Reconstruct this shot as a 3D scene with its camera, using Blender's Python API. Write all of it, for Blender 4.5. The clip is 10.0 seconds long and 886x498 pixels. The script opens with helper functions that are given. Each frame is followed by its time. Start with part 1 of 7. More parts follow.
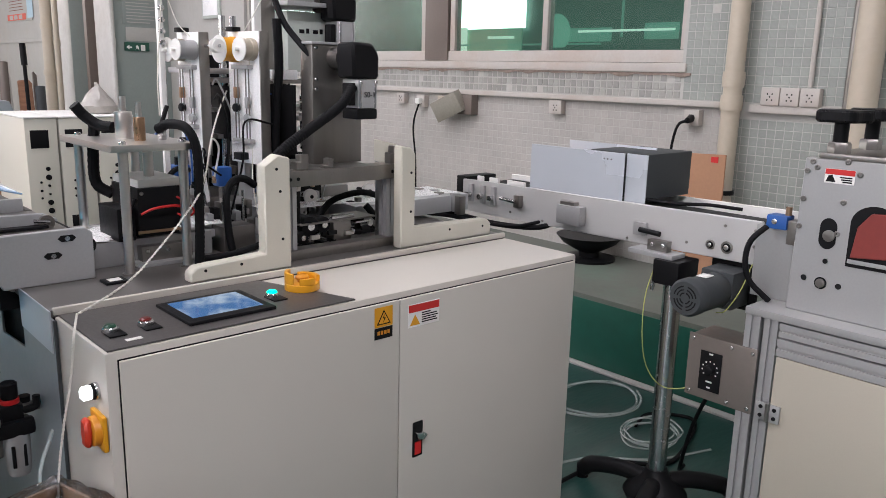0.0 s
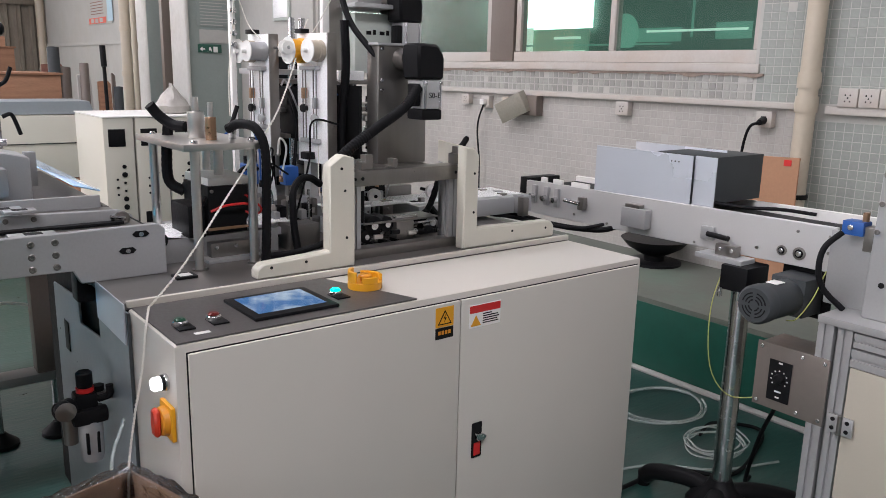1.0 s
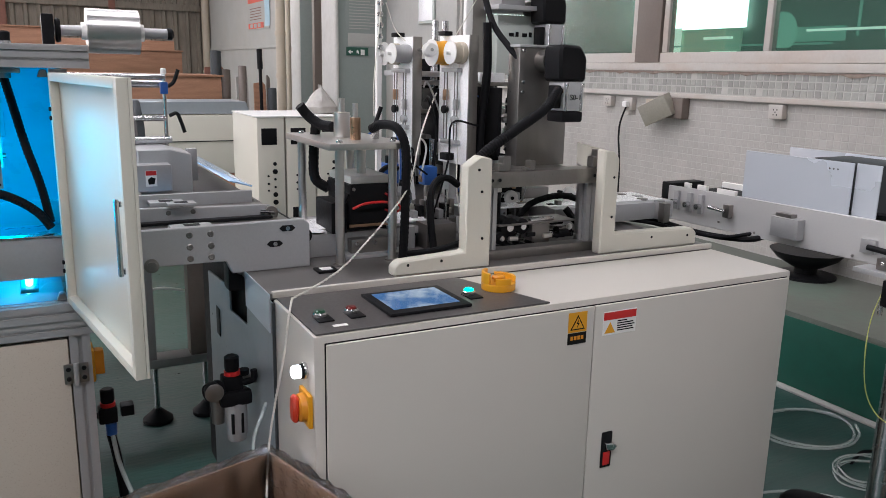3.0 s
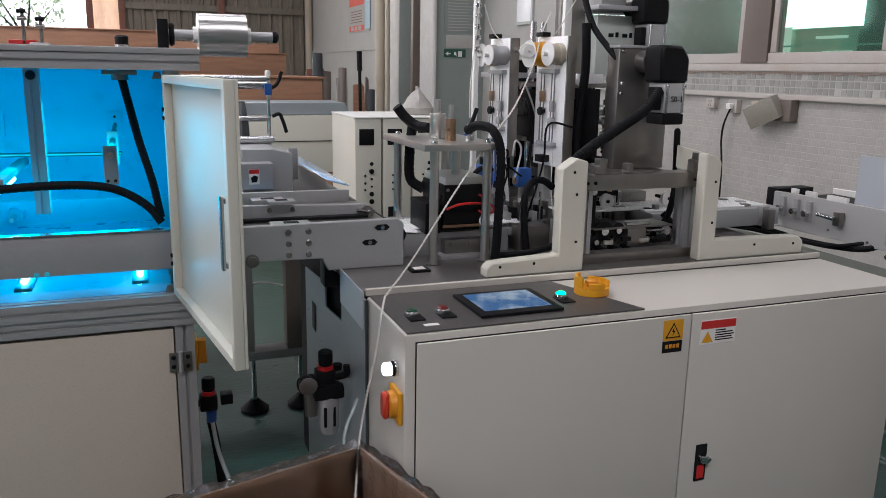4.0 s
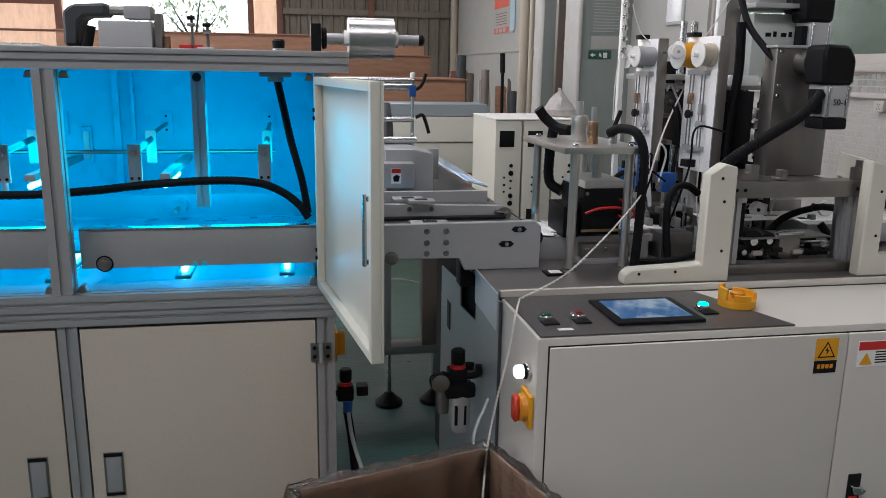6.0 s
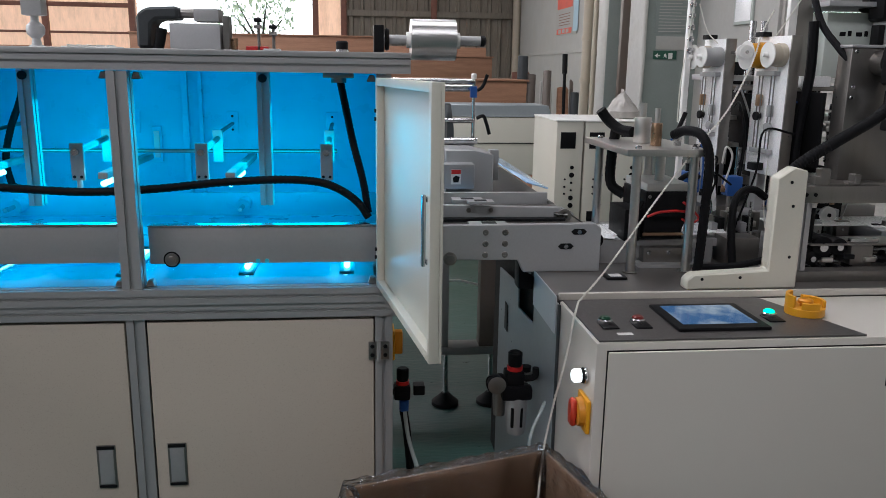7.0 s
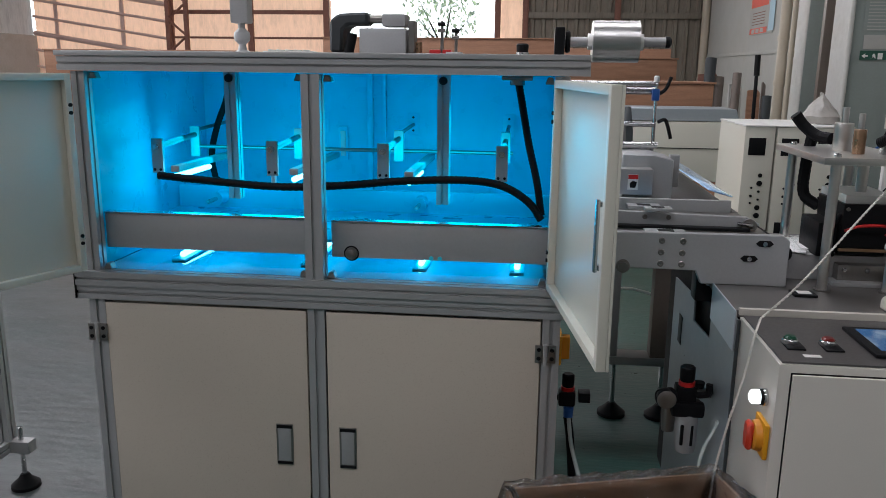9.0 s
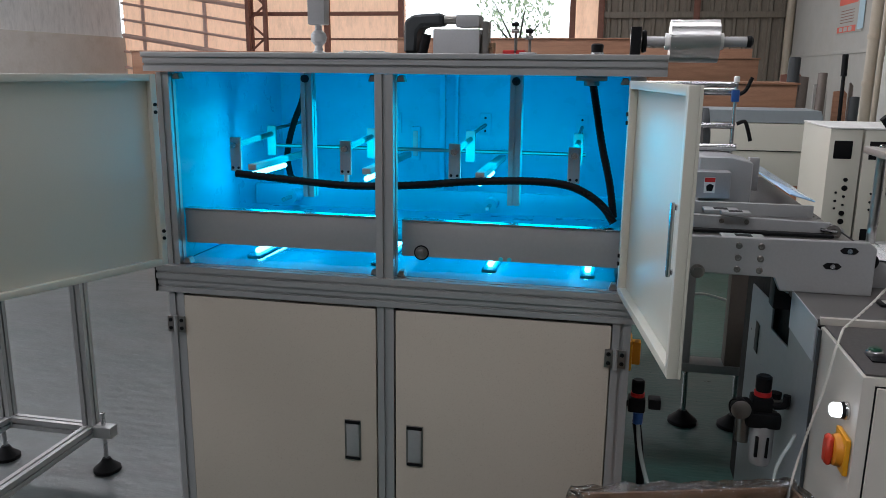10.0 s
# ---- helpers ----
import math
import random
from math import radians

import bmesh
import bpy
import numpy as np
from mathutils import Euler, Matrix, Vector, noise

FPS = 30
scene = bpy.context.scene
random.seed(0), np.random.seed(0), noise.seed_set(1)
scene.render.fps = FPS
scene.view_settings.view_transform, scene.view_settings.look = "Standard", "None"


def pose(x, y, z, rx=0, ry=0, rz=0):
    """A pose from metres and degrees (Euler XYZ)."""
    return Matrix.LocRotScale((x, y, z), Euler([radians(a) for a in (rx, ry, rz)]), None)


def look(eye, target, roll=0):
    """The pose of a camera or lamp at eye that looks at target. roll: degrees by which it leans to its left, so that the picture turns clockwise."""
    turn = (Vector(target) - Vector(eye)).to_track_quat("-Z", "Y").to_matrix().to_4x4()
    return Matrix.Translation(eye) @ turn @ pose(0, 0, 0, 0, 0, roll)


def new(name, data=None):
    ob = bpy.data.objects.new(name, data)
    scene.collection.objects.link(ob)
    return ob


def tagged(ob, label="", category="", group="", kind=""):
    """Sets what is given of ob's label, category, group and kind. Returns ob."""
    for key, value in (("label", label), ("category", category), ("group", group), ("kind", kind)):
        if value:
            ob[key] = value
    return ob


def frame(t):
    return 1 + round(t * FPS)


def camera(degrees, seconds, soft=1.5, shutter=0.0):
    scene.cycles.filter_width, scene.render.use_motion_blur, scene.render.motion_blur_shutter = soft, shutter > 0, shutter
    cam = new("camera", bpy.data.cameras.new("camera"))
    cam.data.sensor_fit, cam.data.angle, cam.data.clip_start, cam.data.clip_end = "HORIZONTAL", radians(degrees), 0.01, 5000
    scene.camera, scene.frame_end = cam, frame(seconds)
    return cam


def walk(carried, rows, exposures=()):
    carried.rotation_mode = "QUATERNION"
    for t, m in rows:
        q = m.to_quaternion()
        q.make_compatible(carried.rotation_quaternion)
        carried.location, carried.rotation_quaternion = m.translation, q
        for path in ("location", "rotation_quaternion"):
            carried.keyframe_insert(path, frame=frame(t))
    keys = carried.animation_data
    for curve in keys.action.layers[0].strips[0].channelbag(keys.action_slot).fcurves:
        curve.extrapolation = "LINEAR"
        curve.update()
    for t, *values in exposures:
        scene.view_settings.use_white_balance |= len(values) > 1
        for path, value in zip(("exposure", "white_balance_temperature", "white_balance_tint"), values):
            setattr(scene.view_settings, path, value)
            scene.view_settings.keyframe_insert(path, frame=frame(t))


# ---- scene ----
cam = camera(58.76, 10.0, soft=0.6)
EYE = (0, 0, 1.45)
# seconds, pitch, roll, yaw
ROWS = [
    (0, 77.35, -1.35, -42.13),
    (0.5, 77.31, -1.33, -39.87),
    (1, 77.30, -1.29, -37.51),
    (1.5, 77.27, -1.26, -35.57),
    (2, 77.25, -1.28, -33.24),
    (2.5, 77.23, -1.25, -30.70),
    (4, 77.18, -1.04, -20.64),
    (4.5, 77.17, -0.99, -17.78),
    (5, 77.16, -0.96, -14.85),
    (5.5, 77.14, -0.93, -12.61),
    (7, 77.14, -0.84, -6.16),
    (7.5, 77.13, -0.82, -3.72),
    (8, 77.15, -0.79, -0.52),
    (8.5, 77.15, -0.73, 3.06),
    (9, 77.15, -0.66, 6.52),
    (9.5, 77.15, -0.62, 9.28),
    (10, 77.13, -0.58, 11.70),
]
walk(cam, [(t, pose(*EYE, rx, ry, rz)) for t, rx, ry, rz in ROWS],
     exposures=[(0, -0.24, 6300, 10), (2.5, -0.25, 6260, 9), (4.5, -0.74, 6240, 8), (5.5, -0.70, 6240, 7), (7.5, -0.86, 6170, 6), (10, -0.95, 6180, 6)])

# ---- world, sun and large lights ----
world = bpy.data.worlds.new("sky")
scene.world = world
world.use_nodes = True
wn = world.node_tree.nodes
sky = wn.new("ShaderNodeTexSky")
sky.sky_type, sky.sun_disc = "NISHITA", False
sky.sun_elevation, sky.sun_rotation = radians(35), radians(-3)
world.node_tree.links.new(sky.outputs[0], wn["Background"].inputs[0])
wn["Background"].inputs[1].default_value = 0.12


def area_lamp(name, m, sx, sy, watts, colour):
    """An area lamp, for hall daylight and for added light."""
    data = bpy.data.lights.new(name, "AREA")
    data.shape, data.size, data.size_y, data.energy, data.color = "RECTANGLE", sx, sy, watts, colour
    ob = new(name, data)
    ob.matrix_world = m
    return ob


sun = new("sun", bpy.data.lights.new("sun", "SUN"))
sun.data.energy, sun.data.angle, sun.data.color = 4.0, radians(0.5), (1.0, 0.95, 0.87)
sun.matrix_world = look((-4, 44, 24), (-2, 10, 0))
# Overhead lamps added as fill; the roof openings they stand in are unseen.
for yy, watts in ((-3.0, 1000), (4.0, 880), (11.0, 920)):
    area_lamp("skylight_daylight", look((-5.0, yy, 6.95), (-5.0, yy, 0)), 13.0, 1.5, watts, (1.0, 0.955, 1.0))
area_lamp("side_window_daylight", look((-12.9, 4.0, 3.6), (0, 4.0, 1.2)), 16.0, 2.6, 760, (1.0, 0.955, 1.0))
area_lamp("gate_daylight", look((-3.1, 19.9, 2.2), (-1, 0, 1.0)), 4.2, 4.4, 560, (1.0, 0.96, 0.96))


# ---- materials ----
def material(name, colour, rough=0.5, metal=0.0, vary=0.12, grain=60.0, bump=0.05, stretch=(1, 1, 1), stain=None, stain_amount=0.0, coat=0.0):
    """A surface with broad tone changes, fine grain and fine relief."""
    m = bpy.data.materials.new(name)
    m.use_nodes = True
    nt = m.node_tree
    n, link = nt.nodes, nt.links.new
    b = n["Principled BSDF"]
    co = n.new("ShaderNodeTexCoord")
    mp = n.new("ShaderNodeMapping")
    mp.inputs["Scale"].default_value = stretch
    link(co.outputs["Object"], mp.inputs[0])
    big = n.new("ShaderNodeTexNoise")
    big.inputs["Scale"].default_value, big.inputs["Detail"].default_value = 3.5, 4
    fine = n.new("ShaderNodeTexNoise")
    fine.inputs["Scale"].default_value, fine.inputs["Detail"].default_value = grain, 6
    link(mp.outputs[0], big.inputs["Vector"])
    link(mp.outputs[0], fine.inputs["Vector"])
    add = n.new("ShaderNodeMath")
    add.operation = "ADD"
    link(big.outputs["Fac"], add.inputs[0])
    link(fine.outputs["Fac"], add.inputs[1])
    rng = n.new("ShaderNodeMapRange")
    rng.inputs["From Min"].default_value, rng.inputs["From Max"].default_value = 0.6, 1.4
    rng.inputs["To Min"].default_value, rng.inputs["To Max"].default_value = 1 - vary, 1 + vary
    link(add.outputs[0], rng.inputs["Value"])
    mul = n.new("ShaderNodeVectorMath")
    mul.operation = "SCALE"
    mul.inputs[0].default_value = colour[:3]
    link(rng.outputs[0], mul.inputs["Scale"])
    last = mul.outputs[0]
    if stain:
        blot = n.new("ShaderNodeTexNoise")
        blot.inputs["Scale"].default_value, blot.inputs["Detail"].default_value, blot.inputs["Roughness"].default_value = 1.7, 8, 0.7
        link(mp.outputs[0], blot.inputs["Vector"])
        r2 = n.new("ShaderNodeMapRange")
        r2.inputs["From Min"].default_value, r2.inputs["From Max"].default_value = 0.5, 0.72
        r2.inputs["To Max"].default_value = stain_amount
        link(blot.outputs["Fac"], r2.inputs["Value"])
        mix = n.new("ShaderNodeMix")
        mix.data_type = "RGBA"
        link(r2.outputs[0], mix.inputs["Factor"])
        link(last, mix.inputs["A"])
        mix.inputs["B"].default_value = (*stain, 1)
        last = mix.outputs["Result"]
    link(last, b.inputs["Base Color"])
    rr = n.new("ShaderNodeMapRange")
    rr.inputs["To Min"].default_value, rr.inputs["To Max"].default_value = max(rough - 0.1, 0.03), min(rough + 0.1, 1)
    link(fine.outputs["Fac"], rr.inputs["Value"])
    link(rr.outputs[0], b.inputs["Roughness"])
    b.inputs["Metallic"].default_value = metal
    b.inputs["Coat Weight"].default_value = coat
    if bump:
        bp = n.new("ShaderNodeBump")
        bp.inputs["Strength"].default_value, bp.inputs["Distance"].default_value = bump, 0.004
        link(fine.outputs["Fac"], bp.inputs["Height"])
        link(bp.outputs[0], b.inputs["Normal"])
    return m


def glow(name, colour, strength):
    m = bpy.data.materials.new(name)
    m.use_nodes = True
    b = m.node_tree.nodes["Principled BSDF"]
    b.inputs["Base Color"].default_value = (*colour, 1)
    b.inputs["Emission Color"].default_value = (*colour, 1)
    b.inputs["Emission Strength"].default_value = strength
    return m


def glass(name, colour, rough=0.02, ior=1.45):
    m = bpy.data.materials.new(name)
    m.use_nodes = True
    b = m.node_tree.nodes["Principled BSDF"]
    b.inputs["Base Color"].default_value = (*colour, 1)
    b.inputs["Roughness"].default_value = rough
    b.inputs["IOR"].default_value = ior
    b.inputs["Transmission Weight"].default_value = 1.0
    return m


def sheet(name, colour):
    """Thin plastic sheet that lets part of the daylight through."""
    m = material(name, colour, 0.6, vary=0.08, grain=9, stretch=(4, 4, 1), stain=tuple(c * 0.6 for c in colour), stain_amount=0.5)
    nt = m.node_tree
    b = nt.nodes["Principled BSDF"]
    tr = nt.nodes.new("ShaderNodeBsdfTranslucent")
    nt.links.new(b.inputs["Base Color"].links[0].from_socket, tr.inputs["Color"])
    mix = nt.nodes.new("ShaderNodeMixShader")
    mix.inputs[0].default_value = 0.6
    nt.links.new(b.outputs[0], mix.inputs[1])
    nt.links.new(tr.outputs[0], mix.inputs[2])
    nt.links.new(mix.outputs[0], nt.nodes["Material Output"].inputs["Surface"])
    return m


CREAM = material("cream_powder_coat", (0.55, 0.519, 0.468), 0.42, vary=0.03, grain=350, bump=0.04)
DOORPAINT = material("beige_door_paint", (0.475, 0.425, 0.355), 0.3, vary=0.03, grain=300, bump=0.03)
IVORY = material("ivory_painted_steel", (0.60, 0.578, 0.495), 0.32, vary=0.03, grain=300, bump=0.04)
ALU = material("brushed_aluminium", (0.450, 0.458, 0.465), 0.38, 0.85, vary=0.07, grain=40, bump=0.03, stretch=(1, 14, 14))
ANOD = material("anodised_aluminium", (0.420, 0.420, 0.420), 0.45, 0.55, vary=0.06, grain=120, bump=0.03)
PLATE = material("milled_aluminium_plate", (0.50, 0.505, 0.51), 0.40, 0.5, vary=0.06, grain=160, bump=0.03)
GALV = material("bright_sheet_steel", (0.60, 0.64, 0.69), 0.28, 0.3, vary=0.02, grain=1.5, bump=0.0)
SATIN = material("satin_turned_steel", (0.66, 0.635, 0.605), 0.36, 1.0, vary=0.06, grain=90, bump=0.02, stretch=(1, 1, 12))
PALEGREEN = material("pale_grey_green_enamel", (0.50, 0.54, 0.50), 0.35, vary=0.04, grain=120, bump=0.03)
STEEL = material("stainless_steel", (0.270, 0.255, 0.240), 0.32, 0.9, vary=0.08, grain=90, bump=0.03, stretch=(12, 1, 1))
DECK = material("ground_steel_deck", (0.203, 0.191, 0.184), 0.38, 0.7, vary=0.08, grain=80, bump=0.03, stain=(0.2, 0.19, 0.18), stain_amount=0.3)
CONSOLE = material("dark_brushed_panel", (0.120, 0.112, 0.109), 0.4, 0.5, vary=0.06, grain=160, bump=0.03)
CHROME = material("chromed_rod", (0.60, 0.60, 0.61), 0.24, 1.0, vary=0.04, grain=60, bump=0.0)
BLACK = material("black_plastic", (0.008, 0.008, 0.009), 0.45, vary=0.2, grain=120)
RUBBER = material("black_rubber", (0.006, 0.006, 0.007), 0.62, vary=0.2, grain=140, bump=0.1)
SLOT = material("dark_slot", (0.013, 0.013, 0.014), 0.6, 0.3, vary=0.1)
GREY = material("grey_cast_paint", (0.055, 0.06, 0.063), 0.5, vary=0.08, grain=150)
BLUEGREY = material("blue_grey_sheet", (0.315, 0.352, 0.375), 0.32, 0.25, vary=0.05, grain=40, bump=0.02)
YELLOW = material("yellow_plastic", (0.700, 0.320, 0.012), 0.4, vary=0.05)
ORANGE = material("orange_plastic", (0.637, 0.247, 0.015), 0.4, vary=0.05)
REDSWITCH = material("switch_red_plastic", (0.55, 0.045, 0.02), 0.4, vary=0.06)
RED = material("red_plastic", (0.55, 0.02, 0.02), 0.4, vary=0.08)
WHITE = material("white_plastic", (0.78, 0.77, 0.74), 0.4, vary=0.03)
BLUE = material("blue_painted_metal", (0.02, 0.09, 0.32), 0.4, vary=0.08)
COPPER = material("bronze_bush", (0.42, 0.27, 0.17), 0.3, 0.9, vary=0.06)
CARD = material("brown_cardboard", (0.40, 0.25, 0.155), 0.8, vary=0.05, grain=9, bump=0.03, stain=(0.33, 0.20, 0.12), stain_amount=0.3)
WOOD = material("plywood", (0.345, 0.178, 0.105), 0.6, vary=0.22, grain=30, stretch=(1, 1, 9), stain=(0.20, 0.095, 0.055), stain_amount=0.45)
FLOOR = material("green_floor_paint", (0.024, 0.070, 0.060), 0.32, vary=0.3, grain=26, bump=0.3, stretch=(0.6, 2.2, 1), stain=(0.085, 0.10, 0.096), stain_amount=0.6)
AISLE = material("scuffed_aisle_floor", (0.070, 0.080, 0.080), 0.34, vary=0.5, grain=11, bump=0.7, stretch=(0.8, 2.0, 1), stain=(0.034, 0.052, 0.054), stain_amount=0.8)
CONCRETE = material("worn_concrete", (0.128, 0.140, 0.118), 0.7, vary=0.16, grain=30, bump=0.2, stain=(0.12, 0.2, 0.15), stain_amount=0.6)
GREENWALL = material("green_enamel_wall", (0.009, 0.090, 0.062), 0.45, vary=0.14, grain=20, bump=0.08, stain=(0.05, 0.13, 0.10), stain_amount=0.5)
PLASTER = material("old_white_plaster", (0.435, 0.427, 0.398), 0.8, vary=0.06, grain=25, bump=0.08, stain=(0.42, 0.39, 0.33), stain_amount=0.5)
GREENPANEL = material("grey_green_panel", (0.27, 0.305, 0.285), 0.55, vary=0.06, grain=40, stain=(0.22, 0.26, 0.23), stain_amount=0.4)
PIPE = material("cream_pvc", (0.480, 0.420, 0.330), 0.45, vary=0.05, grain=40, stain=(0.5, 0.38, 0.25), stain_amount=0.4)
FRAMEPAINT = material("off_white_window_paint", (0.465, 0.435, 0.398), 0.5, vary=0.06, stain=(0.4, 0.28, 0.2), stain_amount=0.5)
# The lamps' blue light is put into this white sheet's base colour.
UV_TINTED = material("uv_tinted_inner_sheet", (0.045, 0.58, 0.76), 0.3, vary=0.02, grain=20, bump=0.0)
CORRUGATED = material("weathered_cladding", (0.23, 0.20, 0.16), 0.6, vary=0.15, grain=12, stretch=(6, 6, 1), stain=(0.14, 0.11, 0.08), stain_amount=0.6)
CLADDING = sheet("warm_translucent_cladding", (0.90, 0.58, 0.42))
CONVWHITE = material("satin_white_plate", (0.51, 0.505, 0.495), 0.34, 0.2, vary=0.03, grain=200, bump=0.02)
# Roller's brownish red, darkened in colour for the shade inside its window.
SHADED_RED = material("shaded_red_rubber", (0.20, 0.028, 0.022), 0.5, vary=0.12, grain=60)
RUST = material("rust_red_steel", (0.24, 0.11, 0.08), 0.65, 0.2, vary=0.2, grain=14)
for m in (BLACK, RUBBER, SLOT, GREY):
    m.node_tree.nodes["Principled BSDF"].inputs["Specular IOR Level"].default_value = 0.15
# Lighter copy of the plaster: the far hall's brightness is put into colour.
BRIGHT_PLASTER = material("brightened_plaster", (0.56, 0.55, 0.52), 0.8, vary=0.07, grain=18, bump=0.08, stain=(0.40, 0.37, 0.31), stain_amount=0.5)
PANELWHITE = material("bright_white_plate", (0.93, 0.93, 0.93), 0.28, vary=0.02, grain=200, bump=0.02)
LAMPWHITE = glow("indicator_white", (0.93, 0.96, 1.0), 7.0)
LAMPGREEN = glow("indicator_green", (0.0, 0.75, 0.38), 4.0)
UVTUBE = glow("uv_tube", (0.16, 0.70, 1.0), 13.0)
DARKROOF = material("dark_roof_sheet", (0.16, 0.16, 0.165), 0.7, vary=0.1, grain=8)


# ---- mesh helpers ----
ORG = {}


def thing(name, base, label, category, group="", kind=""):
    ob = new(name)
    ob.location = base
    ob.empty_display_size = 0.05
    ORG[ob] = Vector(base)
    return tagged(ob, label, category, group, kind)


def mesh_of(name, bm, mat, origin, smooth=True):
    bm.transform(Matrix.Translation(-origin))
    me = bpy.data.meshes.new(name)
    bm.to_mesh(me)
    bm.free()
    if smooth:
        me.shade_smooth()
        me.set_sharp_from_angle(angle=radians(35))
    me.materials.append(mat)
    return me


def part(name, bm, mat, parent, label=""):
    org = ORG[parent]
    ob = new(name, mesh_of(name, bm, mat, org))
    ob.parent = parent
    ORG[ob] = org
    return tagged(ob, label)


def single(name, bm, mat, label, category, group="", kind="", base=(0, 0, 0)):
    ob = new(name, mesh_of(name, bm, mat, Vector(base)))
    ob.location = base
    ORG[ob] = Vector(base)
    return tagged(ob, label, category, group, kind)


def box(x0, x1, y0, y1, z0, z1, bevel=0.002, into=None):
    bm = bmesh.new()
    bmesh.ops.create_cube(bm, size=1)
    bm.transform(Matrix.Translation(((x0 + x1) / 2, (y0 + y1) / 2, (z0 + z1) / 2)) @ Matrix.Diagonal((x1 - x0, y1 - y0, z1 - z0, 1)))
    if bevel:
        bmesh.ops.bevel(bm, geom=bm.edges[:], offset=bevel, segments=2, affect="EDGES", profile=0.6)
    return add_to(into, bm)


def add_to(into, bm):
    if into is None:
        return bm
    me = bpy.data.meshes.new("tmp")
    bm.to_mesh(me)
    into.from_mesh(me)
    bpy.data.meshes.remove(me)
    bm.free()
    return into


def rod(p0, p1, r, r1=None, seg=20, bevel=0.0, into=None):
    """A round bar from p0 to p1."""
    p0, p1 = Vector(p0), Vector(p1)
    d = p1 - p0
    bm = bmesh.new()
    bmesh.ops.create_cone(bm, cap_ends=True, segments=seg, radius1=r, radius2=r if r1 is None else r1, depth=d.length)
    if bevel:
        rim = [e for e in bm.edges if abs(e.verts[0].co.z - e.verts[1].co.z) < 1e-6]
        bmesh.ops.bevel(bm, geom=rim, offset=bevel, segments=2, affect="EDGES", profile=0.6)
    bm.transform(Matrix.Translation((p0 + p1) / 2) @ d.to_track_quat("Z", "Y").to_matrix().to_4x4())
    return add_to(into, bm)


def smooth_line(pts, n=8):
    """Points of a soft curve through pts."""
    pts = [Vector(p) for p in pts]
    ext = [2 * pts[0] - pts[1], *pts, 2 * pts[-1] - pts[-2]]
    out = []
    for i in range(1, len(ext) - 2):
        a, b, c, d = ext[i - 1 : i + 3]
        for k in range(n):
            t = k / n
            out.append(0.5 * (2 * b + (c - a) * t + (2 * a - 5 * b + 4 * c - d) * t * t + (3 * b - a - 3 * c + d) * t**3))
    return out + [pts[-1]]


def hose(pts, r, seg=8, n=8, ribbed=0.0, into=None):
    """A bent round cable through pts; ribbed: the depth of its rings."""
    line = smooth_line(pts, n)
    bm = bmesh.new()
    rings, side = [], None
    for i, p in enumerate(line):
        d = (line[min(i + 1, len(line) - 1)] - line[max(i - 1, 0)]).normalized()
        if side is None:
            side = d.orthogonal().normalized()
        side = (side - d * side.dot(d)).normalized()
        up = d.cross(side)
        rr = r - (ribbed if i % 2 else 0)
        rings.append([bm.verts.new(p + rr * (math.cos(a) * side + math.sin(a) * up)) for a in [2 * math.pi * k / seg for k in range(seg)]])
    for a, b in zip(rings, rings[1:]):
        for k in range(seg):
            bm.faces.new((a[k], a[(k + 1) % seg], b[(k + 1) % seg], b[k]))
    bm.faces.new(rings[0][::-1])
    bm.faces.new(rings[-1])
    return add_to(into, bm)


def slab(outline, axis, a, b, bevel=0.002, into=None):
    """A plate of the given outline, from a to b along an axis. Outline in (y, z), (x, z) or (x, y)."""
    bm = bmesh.new()
    put = {"x": lambda u, v, w: (w, u, v), "y": lambda u, v, w: (u, w, v), "z": lambda u, v, w: (u, v, w)}[axis]
    lo = [bm.verts.new(put(u, v, a)) for u, v in outline]
    hi = [bm.verts.new(put(u, v, b)) for u, v in outline]
    bm.faces.new(lo)
    bm.faces.new(hi[::-1])
    for k in range(len(lo)):
        j = (k + 1) % len(lo)
        bm.faces.new((lo[j], lo[k], hi[k], hi[j]))
    bmesh.ops.recalc_face_normals(bm, faces=bm.faces[:])
    if bevel:
        bmesh.ops.bevel(bm, geom=bm.edges[:], offset=bevel, segments=1, affect="EDGES")
    return add_to(into, bm)


def turned(profile, centre, axis="z", seg=24, into=None):
    """A turned body from (radius, height) pairs."""
    bm = bmesh.new()
    rings = []
    for r, h in profile:
        rings.append([bm.verts.new((max(r, 1e-4) * math.cos(2 * math.pi * k / seg), max(r, 1e-4) * math.sin(2 * math.pi * k / seg), h)) for k in range(seg)])
    for a, b in zip(rings, rings[1:]):
        for k in range(seg):
            bm.faces.new((a[k], a[(k + 1) % seg], b[(k + 1) % seg], b[k]))
    bm.faces.new(rings[0][::-1])
    bm.faces.new(rings[-1])
    turn = {"z": Matrix.Identity(4), "x": pose(0, 0, 0, 0, 90, 0), "y": pose(0, 0, 0, -90, 0, 0), "-x": pose(0, 0, 0, 0, -90, 0), "-y": pose(0, 0, 0, 90, 0, 0)}[axis]
    bm.transform(Matrix.Translation(centre) @ turn)
    return add_to(into, bm)


